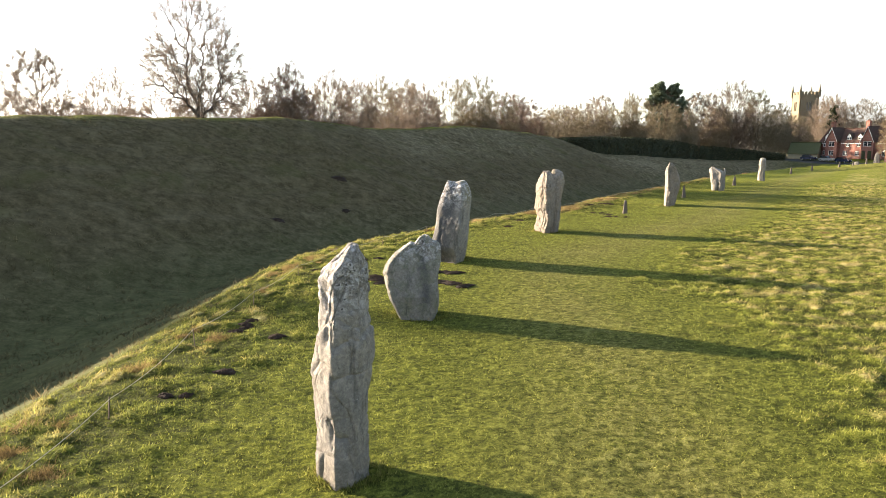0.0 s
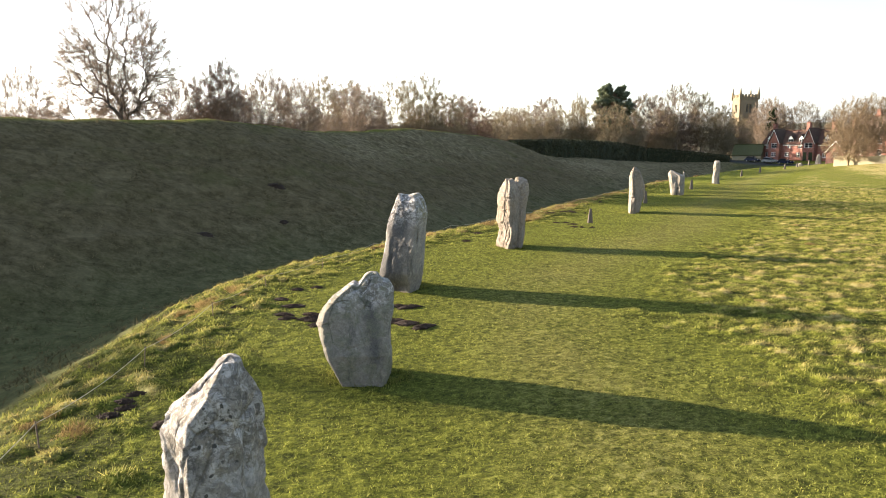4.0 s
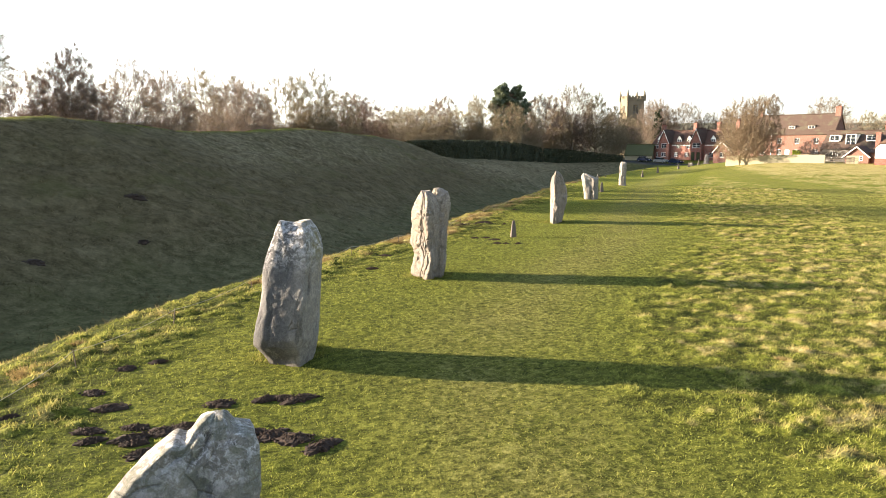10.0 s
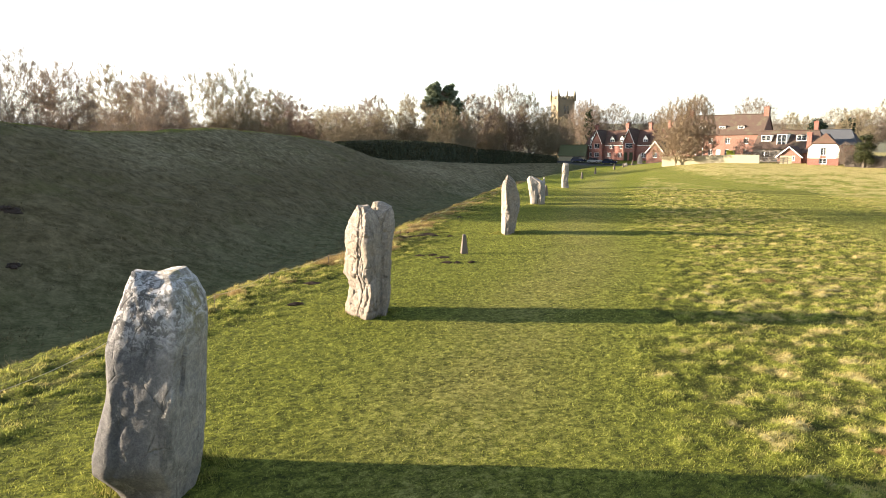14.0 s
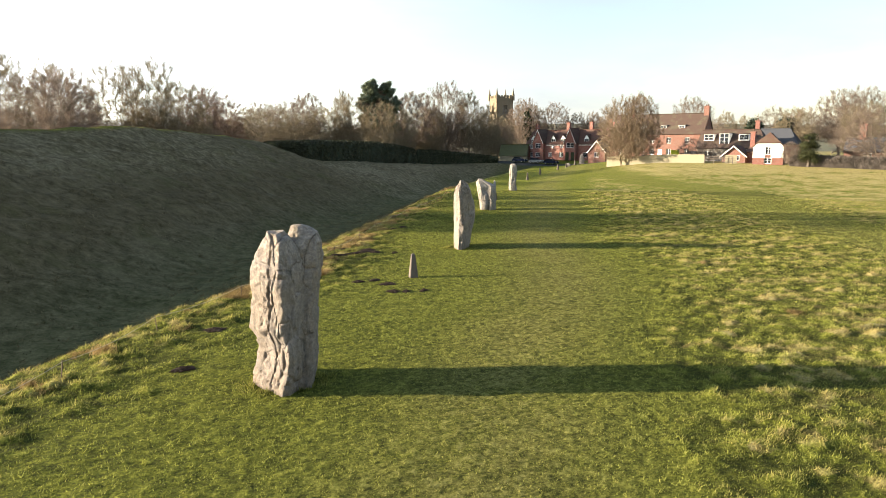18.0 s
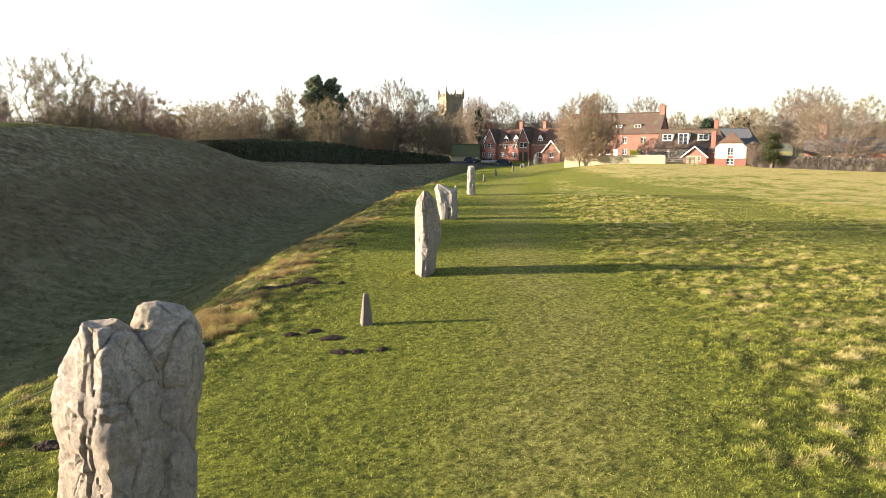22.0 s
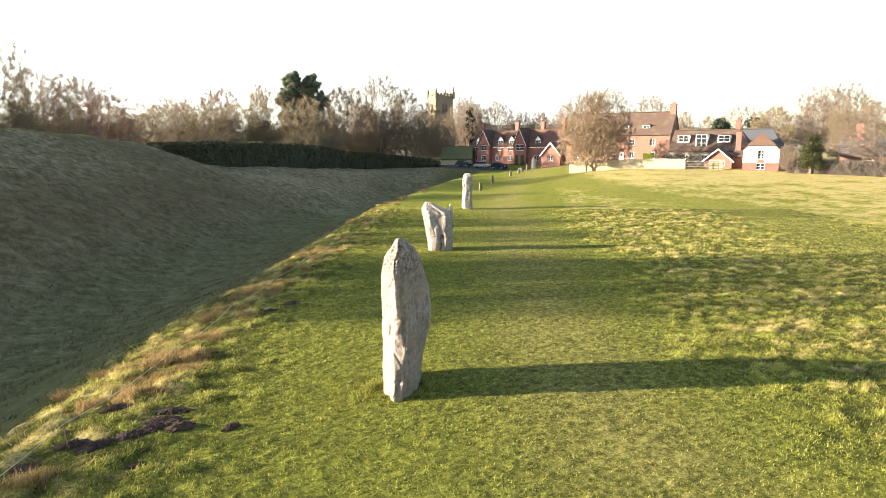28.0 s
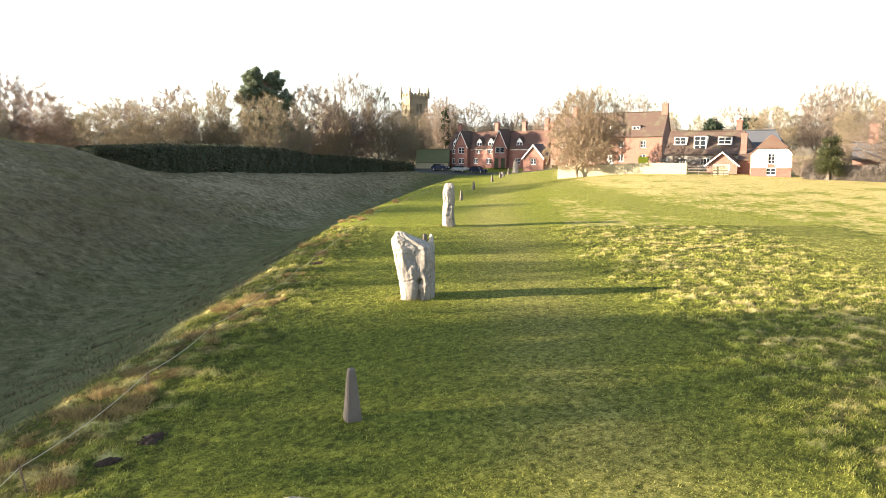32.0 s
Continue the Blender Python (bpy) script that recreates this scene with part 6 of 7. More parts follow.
def dormer(parent, x, y, z, w, h, tiles, peak=0.7, cheeks=TILE_BROWN, depth=2.2, gabled=True, rows=2):
    """A roof dormer with one window."""
    d = part("dormer", boxes((x - w / 2, y + 0.12, z, x + w / 2, y + depth, z + h)), cheeks, parent)
    window(d, x - w / 2 + 0.05, z + 0.05, x + w / 2 - 0.05, z + h - 0.03, y=y, rows=rows)
    if gabled:
        part("dormer_apex", prism([(x - w / 2, z + h), (x + w / 2, z + h), (x, z + h + peak - 0.1)], y + 0.05, y + 0.2), WHITE, d)
        for sgn in (-1, 1):
            part("dormer_roof", roof_slab((x, y - 0.15, z + h + peak), (x + sgn * (w / 2 + 0.25), y - 0.15, z + h - 0.1), (x + sgn * (w / 2 + 0.25), y + depth, z + h - 0.1), (x, y + depth, z + h + peak), 0.1 * sgn), tiles, d)
    else:
        part("dormer_roof", boxes((x - w / 2 - 0.15, y - 0.15, z + h, x + w / 2 + 0.15, y + depth, z + h + 0.12)), tiles, d)


def long_house(name, label, m, w, d, eave, ridge, brick, tiles, front, hip=0.0):
    """Walls with openings on the front, closed ends and back, and a pitched roof along x."""
    h = empty(name, m, label, "house")
    f = part("front_wall", wall_panel(w, eave, 0.35, [o[:4] for o in front]), brick, h)
    for o in front:
        window(f, *o[:4], y=0.12, bars=o[4] if len(o) > 4 else 2)
    part("back_wall", boxes((0, d - 0.35, 0, w, d, eave)), brick, h)
    for x in (0, w - 0.35):
        part("end_wall", prism_x([(0.352, -0.0), (d - 0.352, 0.0), (d - 0.352, eave), (d / 2, (ridge if not hip else eave + 0.3) - 0.15), (0.352, eave)], x + 0.002, x + 0.348), brick, h)
    part("inner_floor", boxes((0.4, 0.4, eave * 0.45, w - 0.4, d - 0.4, eave * 0.45 + 0.2)), WOOD_GREY, h)
    o, k = 0.35, (ridge - eave) / (d / 2)
    a, b = (-0.15, w + 0.15) if not hip else (-0.3, w + 0.3)
    part("roof", roof_slab((a, -o, eave - k * o), (b, -o, eave - k * o), (b - hip, d / 2, ridge), (a + (hip if hip else 0) * 0, d / 2, ridge)), tiles, h, at=pose(0, 0, 0.15))
    part("roof", roof_slab((b, d + o, eave - k * o), (a, d + o, eave - k * o), (a, d / 2, ridge), (b - hip, d / 2, ridge)), tiles, h, at=pose(0, 0, 0.15))
    if hip:
        part("roof", roof_slab((b, -o, eave - k * o), (b, d + o, eave - k * o), (b - hip, d / 2 + 0.02, ridge), (b - hip, d / 2 - 0.02, ridge)), tiles, h, at=pose(0, 0, 0.155))
    part("ridge_tiles", boxes((a, d / 2 - 0.14, ridge + 0.10, b - hip, d / 2 + 0.14, ridge + 0.27), bevel=0.05), tiles, h)
    return h


def prism_x(pts, x0, x1):
    """A polygon in y, z pulled along x."""
    bm = prism(pts, 0, x1 - x0)
    for v in bm.verts:
        v.co = Vector((x0 + v.co.y, v.co.x, v.co.z))
    bmesh.ops.recalc_face_normals(bm, faces=bm.faces)
    return bm


def red_cottages():
    z = 1.5
    m = pose(111.0, 204.5, z, 0, 0, -69.6)
    W, D, E, R = 28.0, 7.0, 4.7, 8.4
    front = [(1.2, 0.9, 2.4, 2.2), (1.2, 3.3, 2.5, 4.3), (7.8, 0.9, 9.2, 2.2, 3), (11.6, 0.9, 13.0, 2.2, 3), (8.6, 3.4, 9.8, 4.4), (12.0, 3.4, 13.2, 4.4), (19.6, 0.9, 21.0, 2.2), (24.0, 0.9, 25.4, 2.2), (24.2, 3.3, 25.4, 4.3)]
    h = long_house("cottage_row", "row of red brick gabled cottages with tiled roofs", m, W, D, E, R, BRICK_RED, TILE_RED, front)
    gable_front(h, 4.9, 3.7, 5.2, 8.7, 1.1, 4.2, BRICK_RED, TILE_BROWN, [(0.9, 3.4, 2.8, 4.8), (1.0, 0.9, 2.7, 2.2)])
    gable_front(h, 16.1, 3.7, 5.2, 8.9, 1.1, 4.2, BRICK_RED, TILE_BROWN, [(0.6, 3.5, 3.1, 4.9)])
    for x in (2.2, 9.3, 12.7, 20.6):
        dormer(h, x, 0.35, 4.7, 1.6, 1.35, TILE_BROWN, 1.25, TILE_BROWN, 2.4)
    # white corbel band below the eaves, one block after another
    for i in range(52):
        x = 0.3 + i * 0.53
        if not (2.9 < x < 6.9 or 14.1 < x < 18.1):
            part("corbel", boxes((x, -0.08, 4.15, x + 0.36, -0.004, 4.58)), WHITE, h)
    for x0, x1 in ((0, 2.9), (6.9, 14.1), (18.1, 28)):
        part("band", boxes((x0, -0.03, 2.7, x1, -0.003, 2.85)), BRICK_OLD, h)
    # flat dark slabs in place of the shaded porch openings
    for x in (15.2, 17.0):
        part("porch_shade", boxes((x - 0.55, -1.16, 0, x + 0.55, -1.104, 2.3)), DARK_FILL, h)
    for x, zt in ((1.0, 10.4), (12.2, 10.6), (19.9, 10.6), (25.9, 11.2), (27.4, 10.4)):
        chimney(h, x, D / 2 + 0.3, R - 1.2, zt, BRICK_RED, 1.0, 0.8, 3)
    # the lodge with a slate roof at the end
    lm = pose(112.6, 176.4, 1.0, 0, 0, -58)
    lodge = empty("slate_lodge", lm, "small brick lodge with a dark slate roof", "house")
    w, d, e, r = 4.6, 6.5, 3.2, 5.9
    f = part("gable_wall", wall_panel(w, e, 0.3, [(1.7, 1.6, 2.9, 2.9)]), BRICK_OLD, lodge)
    window(f, 1.7, 1.6, 2.9, 2.9, y=0.1)
    part("gable_apex", prism([(0, e), (w, e), (w / 2, r - 0.1)], 0.0, 0.3), BRICK_OLD, lodge)
    part("side_wall", boxes((0, 0.3, 0, 0.3, d, e)), BRICK_OLD, lodge)
    part("side_wall", boxes((w - 0.3, 0.3, 0, w, d, e)), BRICK_OLD, lodge)
    part("back_wall", boxes((0.3, d - 0.3, 0, w - 0.3, d, e)), BRICK_OLD, lodge)
    k = (r - e) / (w / 2)
    part("roof", roof_slab((-0.3, -0.3, e - 0.3 * k), (w / 2, -0.3, r), (w / 2, d, r), (-0.3, d, e - 0.3 * k)), SLATE, lodge, at=pose(0, 0, 0.15))
    part("roof", roof_slab((w / 2, -0.3, r), (w + 0.3, -0.3, e - 0.3 * k), (w + 0.3, d, e - 0.3 * k), (w / 2, d, r)), SLATE, lodge, at=pose(0, 0, 0.15))
    part("bargeboard", prism([(-0.3, e - 0.3 * k), (w / 2, r), (w + 0.3, e - 0.3 * k), (w + 0.2, e - 0.3 * k - 0.2), (w / 2, r - 0.28), (-0.2, e - 0.3 * k - 0.2)], -0.36, -0.31), WHITE, lodge)
    part("door", boxes((3.4, 0.31, 0.0, 4.2, 0.36, 2.0)), DARK_FILL, lodge)


red_cottages()

# ---- the inn and its outbuildings ----


def inn():
    # facade direction down the slope of the street
    m = pose(114.0, 169.0, 2.6, 0, 0, -60)
    rows = []
    for x in (2.0, 6.0, 10.0, 14.0, 18.3):
        rows += [(x, 0.8, x + 1.1, 2.2), (x, 3.5, x + 1.1, 4.9)]
    h = long_house("brick_inn", "tall red brick inn with a steep tiled roof", m, 22.5, 8.5, 5.9, 10.4, BRICK_OLD, TILE_BROWN, rows)
    for x in (8.0, 12.8, 17.2):
        dormer(h, x, 1.0, 6.5, 1.5, 1.3, TILE_BROWN, 0.6, WHITE, 2.2, False)
    chimney(h, 22.0, 4.25, 9.2, 12.2, BRICK_OLD, 1.2, 1.1, 2)
    chimney(h, 4.0, 4.25, 9.4, 11.9, BRICK_OLD, 1.1, 0.9, 2)
    part("drainpipe", boxes((8.6, -0.12, 0, 8.72, -0.004, 5.7)), WHITE, h)
    part("door", boxes((12.0, -0.05, 0, 13.0, -0.004, 2.1)), WHITE, h)
    # the long low wing
    m2 = pose(104.6, 131.95, 2.6, 0, 0, -60)
    front = [(x, 0.7, x + 1.5, 1.9, 3) for x in (1.6, 5.2, 9.2)]
    w = long_house("low_wing", "long low cottage wing with a high tiled roof", m2 @ pose(0, 4.5, 0), 13.0, 9.0, 2.6, 6.0, FLINT, TILE_BROWN, front, hip=2.4)
    dormer(w, 1.9, 1.2, 4.0, 1.9, 1.25, TILE_BROWN, 0.3, WHITE, 2.6, False)
    dormer(w, 5.0, 0.8, 3.1, 1.9, 2.3, TILE_BROWN, 0.3, WHITE, 2.6, False, 3)
    dormer(w, 8.6, 1.2, 4.0, 2.0, 1.25, TILE_BROWN, 0.3, WHITE, 2.6, False)
    chimney(w, 10.3, 4.8, 5.8, 7.9, BRICK_RED, 0.8, 0.7, 1)
    # dark roofed rear ranges
    rear = long_house("rear_range", "slate-roofed rear range behind the wing", m2 @ pose(9.9, 13.0, 0), 7.0, 6.0, 3.4, 6.2, BRICK_OLD, SLATE, [], hip=2.0)
    # the small brick gable with white bargeboards
    m3 = pose(102.4, 121.7, 2.45, 0, 0, -60)
    g = empty("brick_lodge", m3, "small brick outbuilding with white bargeboards", "house")
    W, E, R, D = 4.0, 1.45, 3.05, 5.0
    f = part("gable_wall", wall_panel(W, E, 0.3, [(1.0, 0.5, 3.0, 1.43)]), BRICK_OLD, g)
    window(f, 1.0, 0.5, 3.0, 1.43, y=0.1, bars=4)
    part("gable_apex", prism([(0, E), (W, E), (W / 2, R - 0.1)], 0, 0.3), BRICK_OLD, g)
    part("side_wall", boxes((0, 0.3, 0, 0.3, D, E)), BRICK_OLD, g)
    part("side_wall", boxes((W - 0.3, 0.3, 0, W, D, E)), BRICK_OLD, g)
    k = (R - E) / (W / 2)
    part("roof", roof_slab((-0.4, -0.35, E - 0.4 * k), (W / 2, -0.35, R), (W / 2, D, R), (-0.4, D, E - 0.4 * k)), TILE_BROWN, g, at=pose(0, 0, 0.15))
    part("roof", roof_slab((W / 2, -0.35, R), (W + 0.4, -0.35, E - 0.4 * k), (W + 0.4, D, E - 0.4 * k), (W / 2, D, R)), TILE_BROWN, g, at=pose(0, 0, 0.15))
    part("bargeboard", prism([(-0.4, E - 0.4 * k), (W / 2, R + 0.1), (W + 0.4, E - 0.4 * k), (W + 0.3, E - 0.4 * k - 0.12), (W / 2, R - 0.08), (-0.3, E - 0.4 * k - 0.12)], -0.42, -0.355), WHITE, g)
    chimney(g, 4.4, 3.6, 1.5, 5.7, BRICK_RED, 0.8, 0.8, 1)
    part("annexe_wall", boxes((W + 0.002, 1.2, 0, W + 3.2, D, 2.0)), BRICK_OLD, g)
    part("annexe_roof", roof_slab((W - 0.2, 0.9, 2.0), (W + 3.4, 0.9, 2.0), (W + 3.4, D, 3.5), (W - 0.2, D, 3.5)), TILE_BROWN, g)
    # the white gable end
    m4 = pose(101.8, 114.35, 2.3, 0, 0, -54)
    wh = empty("white_house", m4, "white rendered gable house on a brick base", "house")
    W, E, R, D = 4.8, 3.15, 4.6, 8.0
    part("base_wall", wall_panel(W, 1.25, 0.32, [(1.8, 0.25, 3.0, 1.24)]), BRICK_RED, wh)
    window(wh, 1.8, 0.25, 3.0, 1.24, y=0.1)
    up = part("upper_wall", wall_panel(W, E - 1.25, 0.32, [(1.95, 0.5, 2.85, 1.85)]), RENDER, wh, at=pose(0, -0.02, 1.252))
    window(up, 1.95, 0.5, 2.85, 1.85, y=0.1, rows=3)
    part("brick_panel", boxes((1.95, -0.045, 1.26, 2.85, -0.024, 1.74)), BRICK_OLD, wh)
    part("upper_gable", prism([(0, E + 0.004), (W, E + 0.004), (W - 0.7, E + 0.7), (0.7, E + 0.7)], -0.02, 0.3), RENDER, wh)
    part("side_wall", boxes((0.002, 0.322, 0, 0.3, D, E)), BRICK_OLD, wh)
    part("side_wall", boxes((W - 0.3, 0.322, 0, W - 0.002, D, E)), BRICK_OLD, wh)
    k = 1.05
    part("roof", roof_slab((-0.3, -0.1, E - 0.3), (0.7, -0.1, E + 0.7), (W / 2, 1.6, R + 0.8), (W / 2, D, R + 0.8)), TILE_ORANGE, wh, at=pose(0, 0, 0.12))
    part("roof", roof_slab((W / 2, D, R + 0.8), (W / 2, 1.6, R + 0.8), (W - 0.7, -0.1, E + 0.7), (W + 0.3, -0.1, E - 0.3)), TILE_ORANGE, wh, at=pose(0, 0, 0.12))
    part("half_hip", roof_slab((0.45, -0.28, E + 0.55), (W - 0.45, -0.28, E + 0.55), (W / 2 + 0.05, 1.6, R + 0.85), (W / 2 - 0.05, 1.6, R + 0.85)), TILE_ORANGE, wh, at=pose(0, 0, 0.13))
    # the slate-roofed house past the holly
    fr = long_house("slate_house", "low house with a grey slate roof", pose(121.4, 111.6, 2.4, 0, 0, -62), 15.0, 7.0, 2.1, 4.3, BRICK_OLD, SLATE, [(3, 0.7, 4.4, 1.8), (8, 0.7, 9.4, 1.8)])
    chimney(fr, 2.4, 3.5, 3.8, 7.0, BRICK_RED, 1.1, 0.9, 2)


inn()


def board_fence():
    """Pale close-boarded fence, board by board."""
    a, b = Vector((89.2, 138.3)), Vector((98.2, 121.8))
    fence = empty("board_fence", Matrix(), "pale close-boarded timber fence round the inn garden", "fence")
    n = 76
    dirn = (b - a).normalized()
    turn = math.degrees(math.atan2(dirn.y, dirn.x))
    step_ = (b - a).length / n
    tall = bpy.data.meshes.new("board")
    bm = boxes((0, 0, 0, step_ * 0.965, 0.025, 1.0))
    bm.to_mesh(tall)
    bm.free()
    tall.materials.append(FENCE)
    r = random.Random(4)
    for i in range(n):
        p = a + dirn * step_ * i
        h = 2.05 if i < 14 else 2.05 - 0.45 * min(1, (i - 14) / 9)
        z = zat(p.x, p.y)
        ob = new("board", tall)
        ob.parent = fence
        ob.matrix_basis = pose(p.x, p.y, z - 0.05, 0, 0, turn) @ Matrix.Diagonal((1, 1, h + r.uniform(-0.02, 0.02), 1))
        if i % 9 == 0:
            part("post", boxes((0.0, 0.03, 0, 0.1, 0.13, h + 0.05)), WOOD_GREY, fence, at=pose(p.x, p.y, z, 0, 0, turn))
    # the open rails to the outbuilding
    c = Vector((101.0, 117.2))
    d2 = c - b
    t2 = math.degrees(math.atan2(d2.y, d2.x))
    rail = empty("rail_fence", pose(b.x, b.y, zat(*b), 0, 0, t2), "dark timber post-and-rail fence", "fence")
    for k in range(4):
        part("post", boxes((k * 1.6, 0, -0.1, k * 1.6 + 0.1, 0.1, 1.25)), BARK_DARK, rail)
    for k in (0.35, 0.75, 1.12):
        part("rail", boxes((0, -0.04, k, 4.9, -0.004, k + 0.1)), BARK_DARK, rail)
    part("screen", boxes((3.4, 0.6, -0.1, 5.4, 0.7, 1.45)), FENCE, rail)


board_fence()


def vehicle(x, y, turn, paint, label):
    """A parked hatchback: body, cabin, glass and four wheels."""
    c = empty("parked_car", pose(x, y, zat(x, y) + 0.02, 0, 0, turn), label, "car", "cars parked in the street")
    body = prism([(0, 0.35), (4.1, 0.35), (4.15, 0.75), (3.95, 0.95), (3.0, 1.0), (0.2, 1.02), (-0.05, 0.7)], -0.85, 0.85)
    bmesh.ops.bevel(body, geom=list(body.edges), offset=0.06, segments=2, affect="EDGES")
    part("body", body, paint, c)
    cab = prism([(0.25, 1.0), (3.05, 1.0), (2.35, 1.5), (0.7, 1.52)], -0.74, 0.74)
    bmesh.ops.bevel(cab, geom=list(cab.edges), offset=0.07, segments=2, affect="EDGES")
    part("cabin", cab, GLASS, c)
    part("roof", boxes((0.7, -0.68, 1.5, 2.35, 0.68, 1.56), bevel=0.02), paint, c)
    for wx in (0.8, 3.3):
        for wy in (-0.8, 0.8):
            bm = bmesh.new()
            bmesh.ops.create_cone(bm, cap_ends=True, segments=16, radius1=0.31, radius2=0.31, depth=0.2, matrix=pose(wx, wy, 0.3, 90))
            t = part("tyre", bm, TYRE, c)
            bm = bmesh.new()
            bmesh.ops.create_cone(bm, cap_ends=True, segments=12, radius1=0.19, radius2=0.17, depth=0.22, matrix=pose(wx, wy, 0.3, 90))
            part("rim", bm, CAR_SILVER, t)
    for wy in (-0.6, 0.6):
        part("headlight", boxes((4.06, wy - 0.17, 0.68, 4.17, wy + 0.17, 0.82)), WHITE, c)


vehicle(103.5, 199.5, -62, CAR_DARK, "dark blue hatchback parked before the cottages")
vehicle(106.0, 194.5, -66, CAR_SILVER, "silver hatchback parked before the cottages")
vehicle(108.0, 189.8, -70, CAR_DARK, "dark hatchback parked before the cottages")
vehicle(99.5, 141.0, -60, CAR_DARK, "dark car parked beside the inn")


def waste_bin(x, y, turn, mat, label, s=1.0):
    b = empty("waste_bin", pose(x, y, zat(x, y), 0, 0, turn), label, "bin")
    part("body", prism([(0.08, 0.1), (1.22, 0.1), (1.3, 1.55), (0, 1.55)], 0, 1.0), mat, b)
    part("lid", boxes((-0.05, -0.05, 1.552, 1.35, 1.05, 1.7), bevel=0.04), mat, b)
    for wx in (0.2, 1.1):
        bm = bmesh.new()
        bmesh.ops.create_cone(bm, cap_ends=True, segments=10, radius1=0.1, radius2=0.1, depth=0.06, matrix=pose(wx, 0.5, 0.1, 90))
        part("wheel", bm, TYRE, b)
    b.scale = (s, s, s * 1.25)


waste_bin(99.5, 131.8, -60, YELLOW, "bright yellow waste container behind the fence", 1.05)
# a plain pale container stands in for the white vehicle here
waste_bin(101.6, 129.4, -60, WHITE, "pale container in place of a white vehicle behind the fence", 0.95)


def field_gate():
    g = empty("field_gate", pose(115.0, 173.4, zat(115, 173.4), 0, 0, -50), "small pale timber field gate", "gate")
    for x in (0, 2.4):
        part("post", boxes((x, 0, -0.1, x + 0.12, 0.12, 1.3)), WOOD_GREY, g)
    for z in (0.2, 0.45, 0.7, 0.95):
        part("rail", boxes((0.13, 0.03, z, 2.39, 0.08, z + 0.09)), FENCE, g)
    part("brace", prism([(0.13, 0.2), (0.25, 0.2), (2.39, 1.0), (2.27, 1.0)], 0.082, 0.11), FENCE, g)


field_gate()


def barn():
    b = long_house("thatched_barn", "low barn with a mossy green roof", pose(102.7, 206.2, 1.0, 0, 0, -40), 8.0, 6.0, 1.9, 4.8, FENCE, MOSS_ROOF, [])
    for x, y, tr, lb in ((58.0, 228.0, -20, "stone cottage roof showing above the hedge"), (30.0, 240.0, -10, "grey-roofed cottage among the bare trees"), (84.0, 232.0, -30, "brick cottage gable showing above the hedge")):
        c = long_house("far_cottage", lb, pose(x, y, 0.5, 0, 0, tr), 10, 7, 3.6, 7.2, BRICK_OLD, TILE_BROWN if x > 40 else SLATE, [(2, 1.0, 3.2, 2.2), (6, 1.0, 7.2, 2.2)])
        chimney(c, 1.0, 3.5, 6.4, 8.6, BRICK_OLD)


barn()

# ---- the church tower ----


def church():
    c = empty("church_tower", pose(146.6, 288.0, 0.0, 0, 0, -4), "square limestone church tower with battlements and pinnacles", "church")
    W, H = 7.6, 25.6
    for turn in range(4):
        at = pose(W / 2, W / 2, 0, 0, 0, 90 * turn) @ pose(-W / 2, -W / 2, 0)
        bell = part("tower_wall", wall_panel(W, H, 0.6, [(2.7, 19.0, 3.65, 22.6), (3.95, 19.0, 4.9, 22.6), (3.3, 11.5, 4.3, 13.2)]), CHURCH, c, at=at)
        for x0, x1, z0, z1 in ((2.7, 3.65, 19.0, 22.6), (3.95, 4.9, 19.0, 22.6), (3.3, 4.3, 11.5, 13.2)):
            part("louvre", boxes(*[(x0, 0.3, z0 + k * 0.4, x1, 0.5, z0 + k * 0.4 + 0.22) for k in range(int((z1 - z0) / 0.4))]), WOOD_GREY, bell)
        for z in (10.0, 17.8, 24.8):
            part("string_course", boxes((-0.12, -0.14, z, W + 0.12, -0.004, z + 0.3)), CHURCH, bell)
        for k in range(5):
            part("merlon", boxes((0.65 + k * 1.35, 0.0, H + 0.004, 1.45 + k * 1.35, 0.5, H + 1.2), bevel=0.05), CHURCH, bell)
        part("buttress", boxes((-0.4, -0.9, 0, 0.7, -0.004, 12), (-0.3, -0.6, 12, 0.6, -0.004, 17)), CHURCH, bell)
        bm = boxes((-0.45, -0.45, H - 1.0, 0.45, 0.45, H + 1.6))
        bmesh.ops.create_cone(bm, cap_ends=True, segments=8, radius1=0.5, radius2=0.04, depth=2.6, matrix=pose(0, 0, H + 2.9))
        part("pinnacle", bm, CHURCH, bell)
    part("tower_roof", boxes((0.6, 0.6, H - 0.5, W - 0.6, W - 0.6, H - 0.2)), SLATE, c)


church()

# ---- grass ----


def grass_mesh(name, label, r, x, y, z, hh, w, lx, ly, st, tone, mat):
    """One sliver for each blade."""
    n = len(x)
    t = r.uniform(0, 2 * np.pi, n)
    dx, dy = np.cos(t) * w, np.sin(t) * w
    base = np.c_[x, y, z - 0.01]
    side = np.c_[dx, dy, 0 * dx]
    v = np.stack([base - side, base + side, base + np.c_[lx, ly, hh]], 1).reshape(-1, 3)
    me = mesh_of(name, v, np.arange(n * 3).reshape(n, 3), attrs=dict(straw=np.repeat(st, 3), tone=np.repeat(tone, 3)))
    me.materials.append(mat)
    return tagged(new(name, me), label, "grass", kind="stuff")


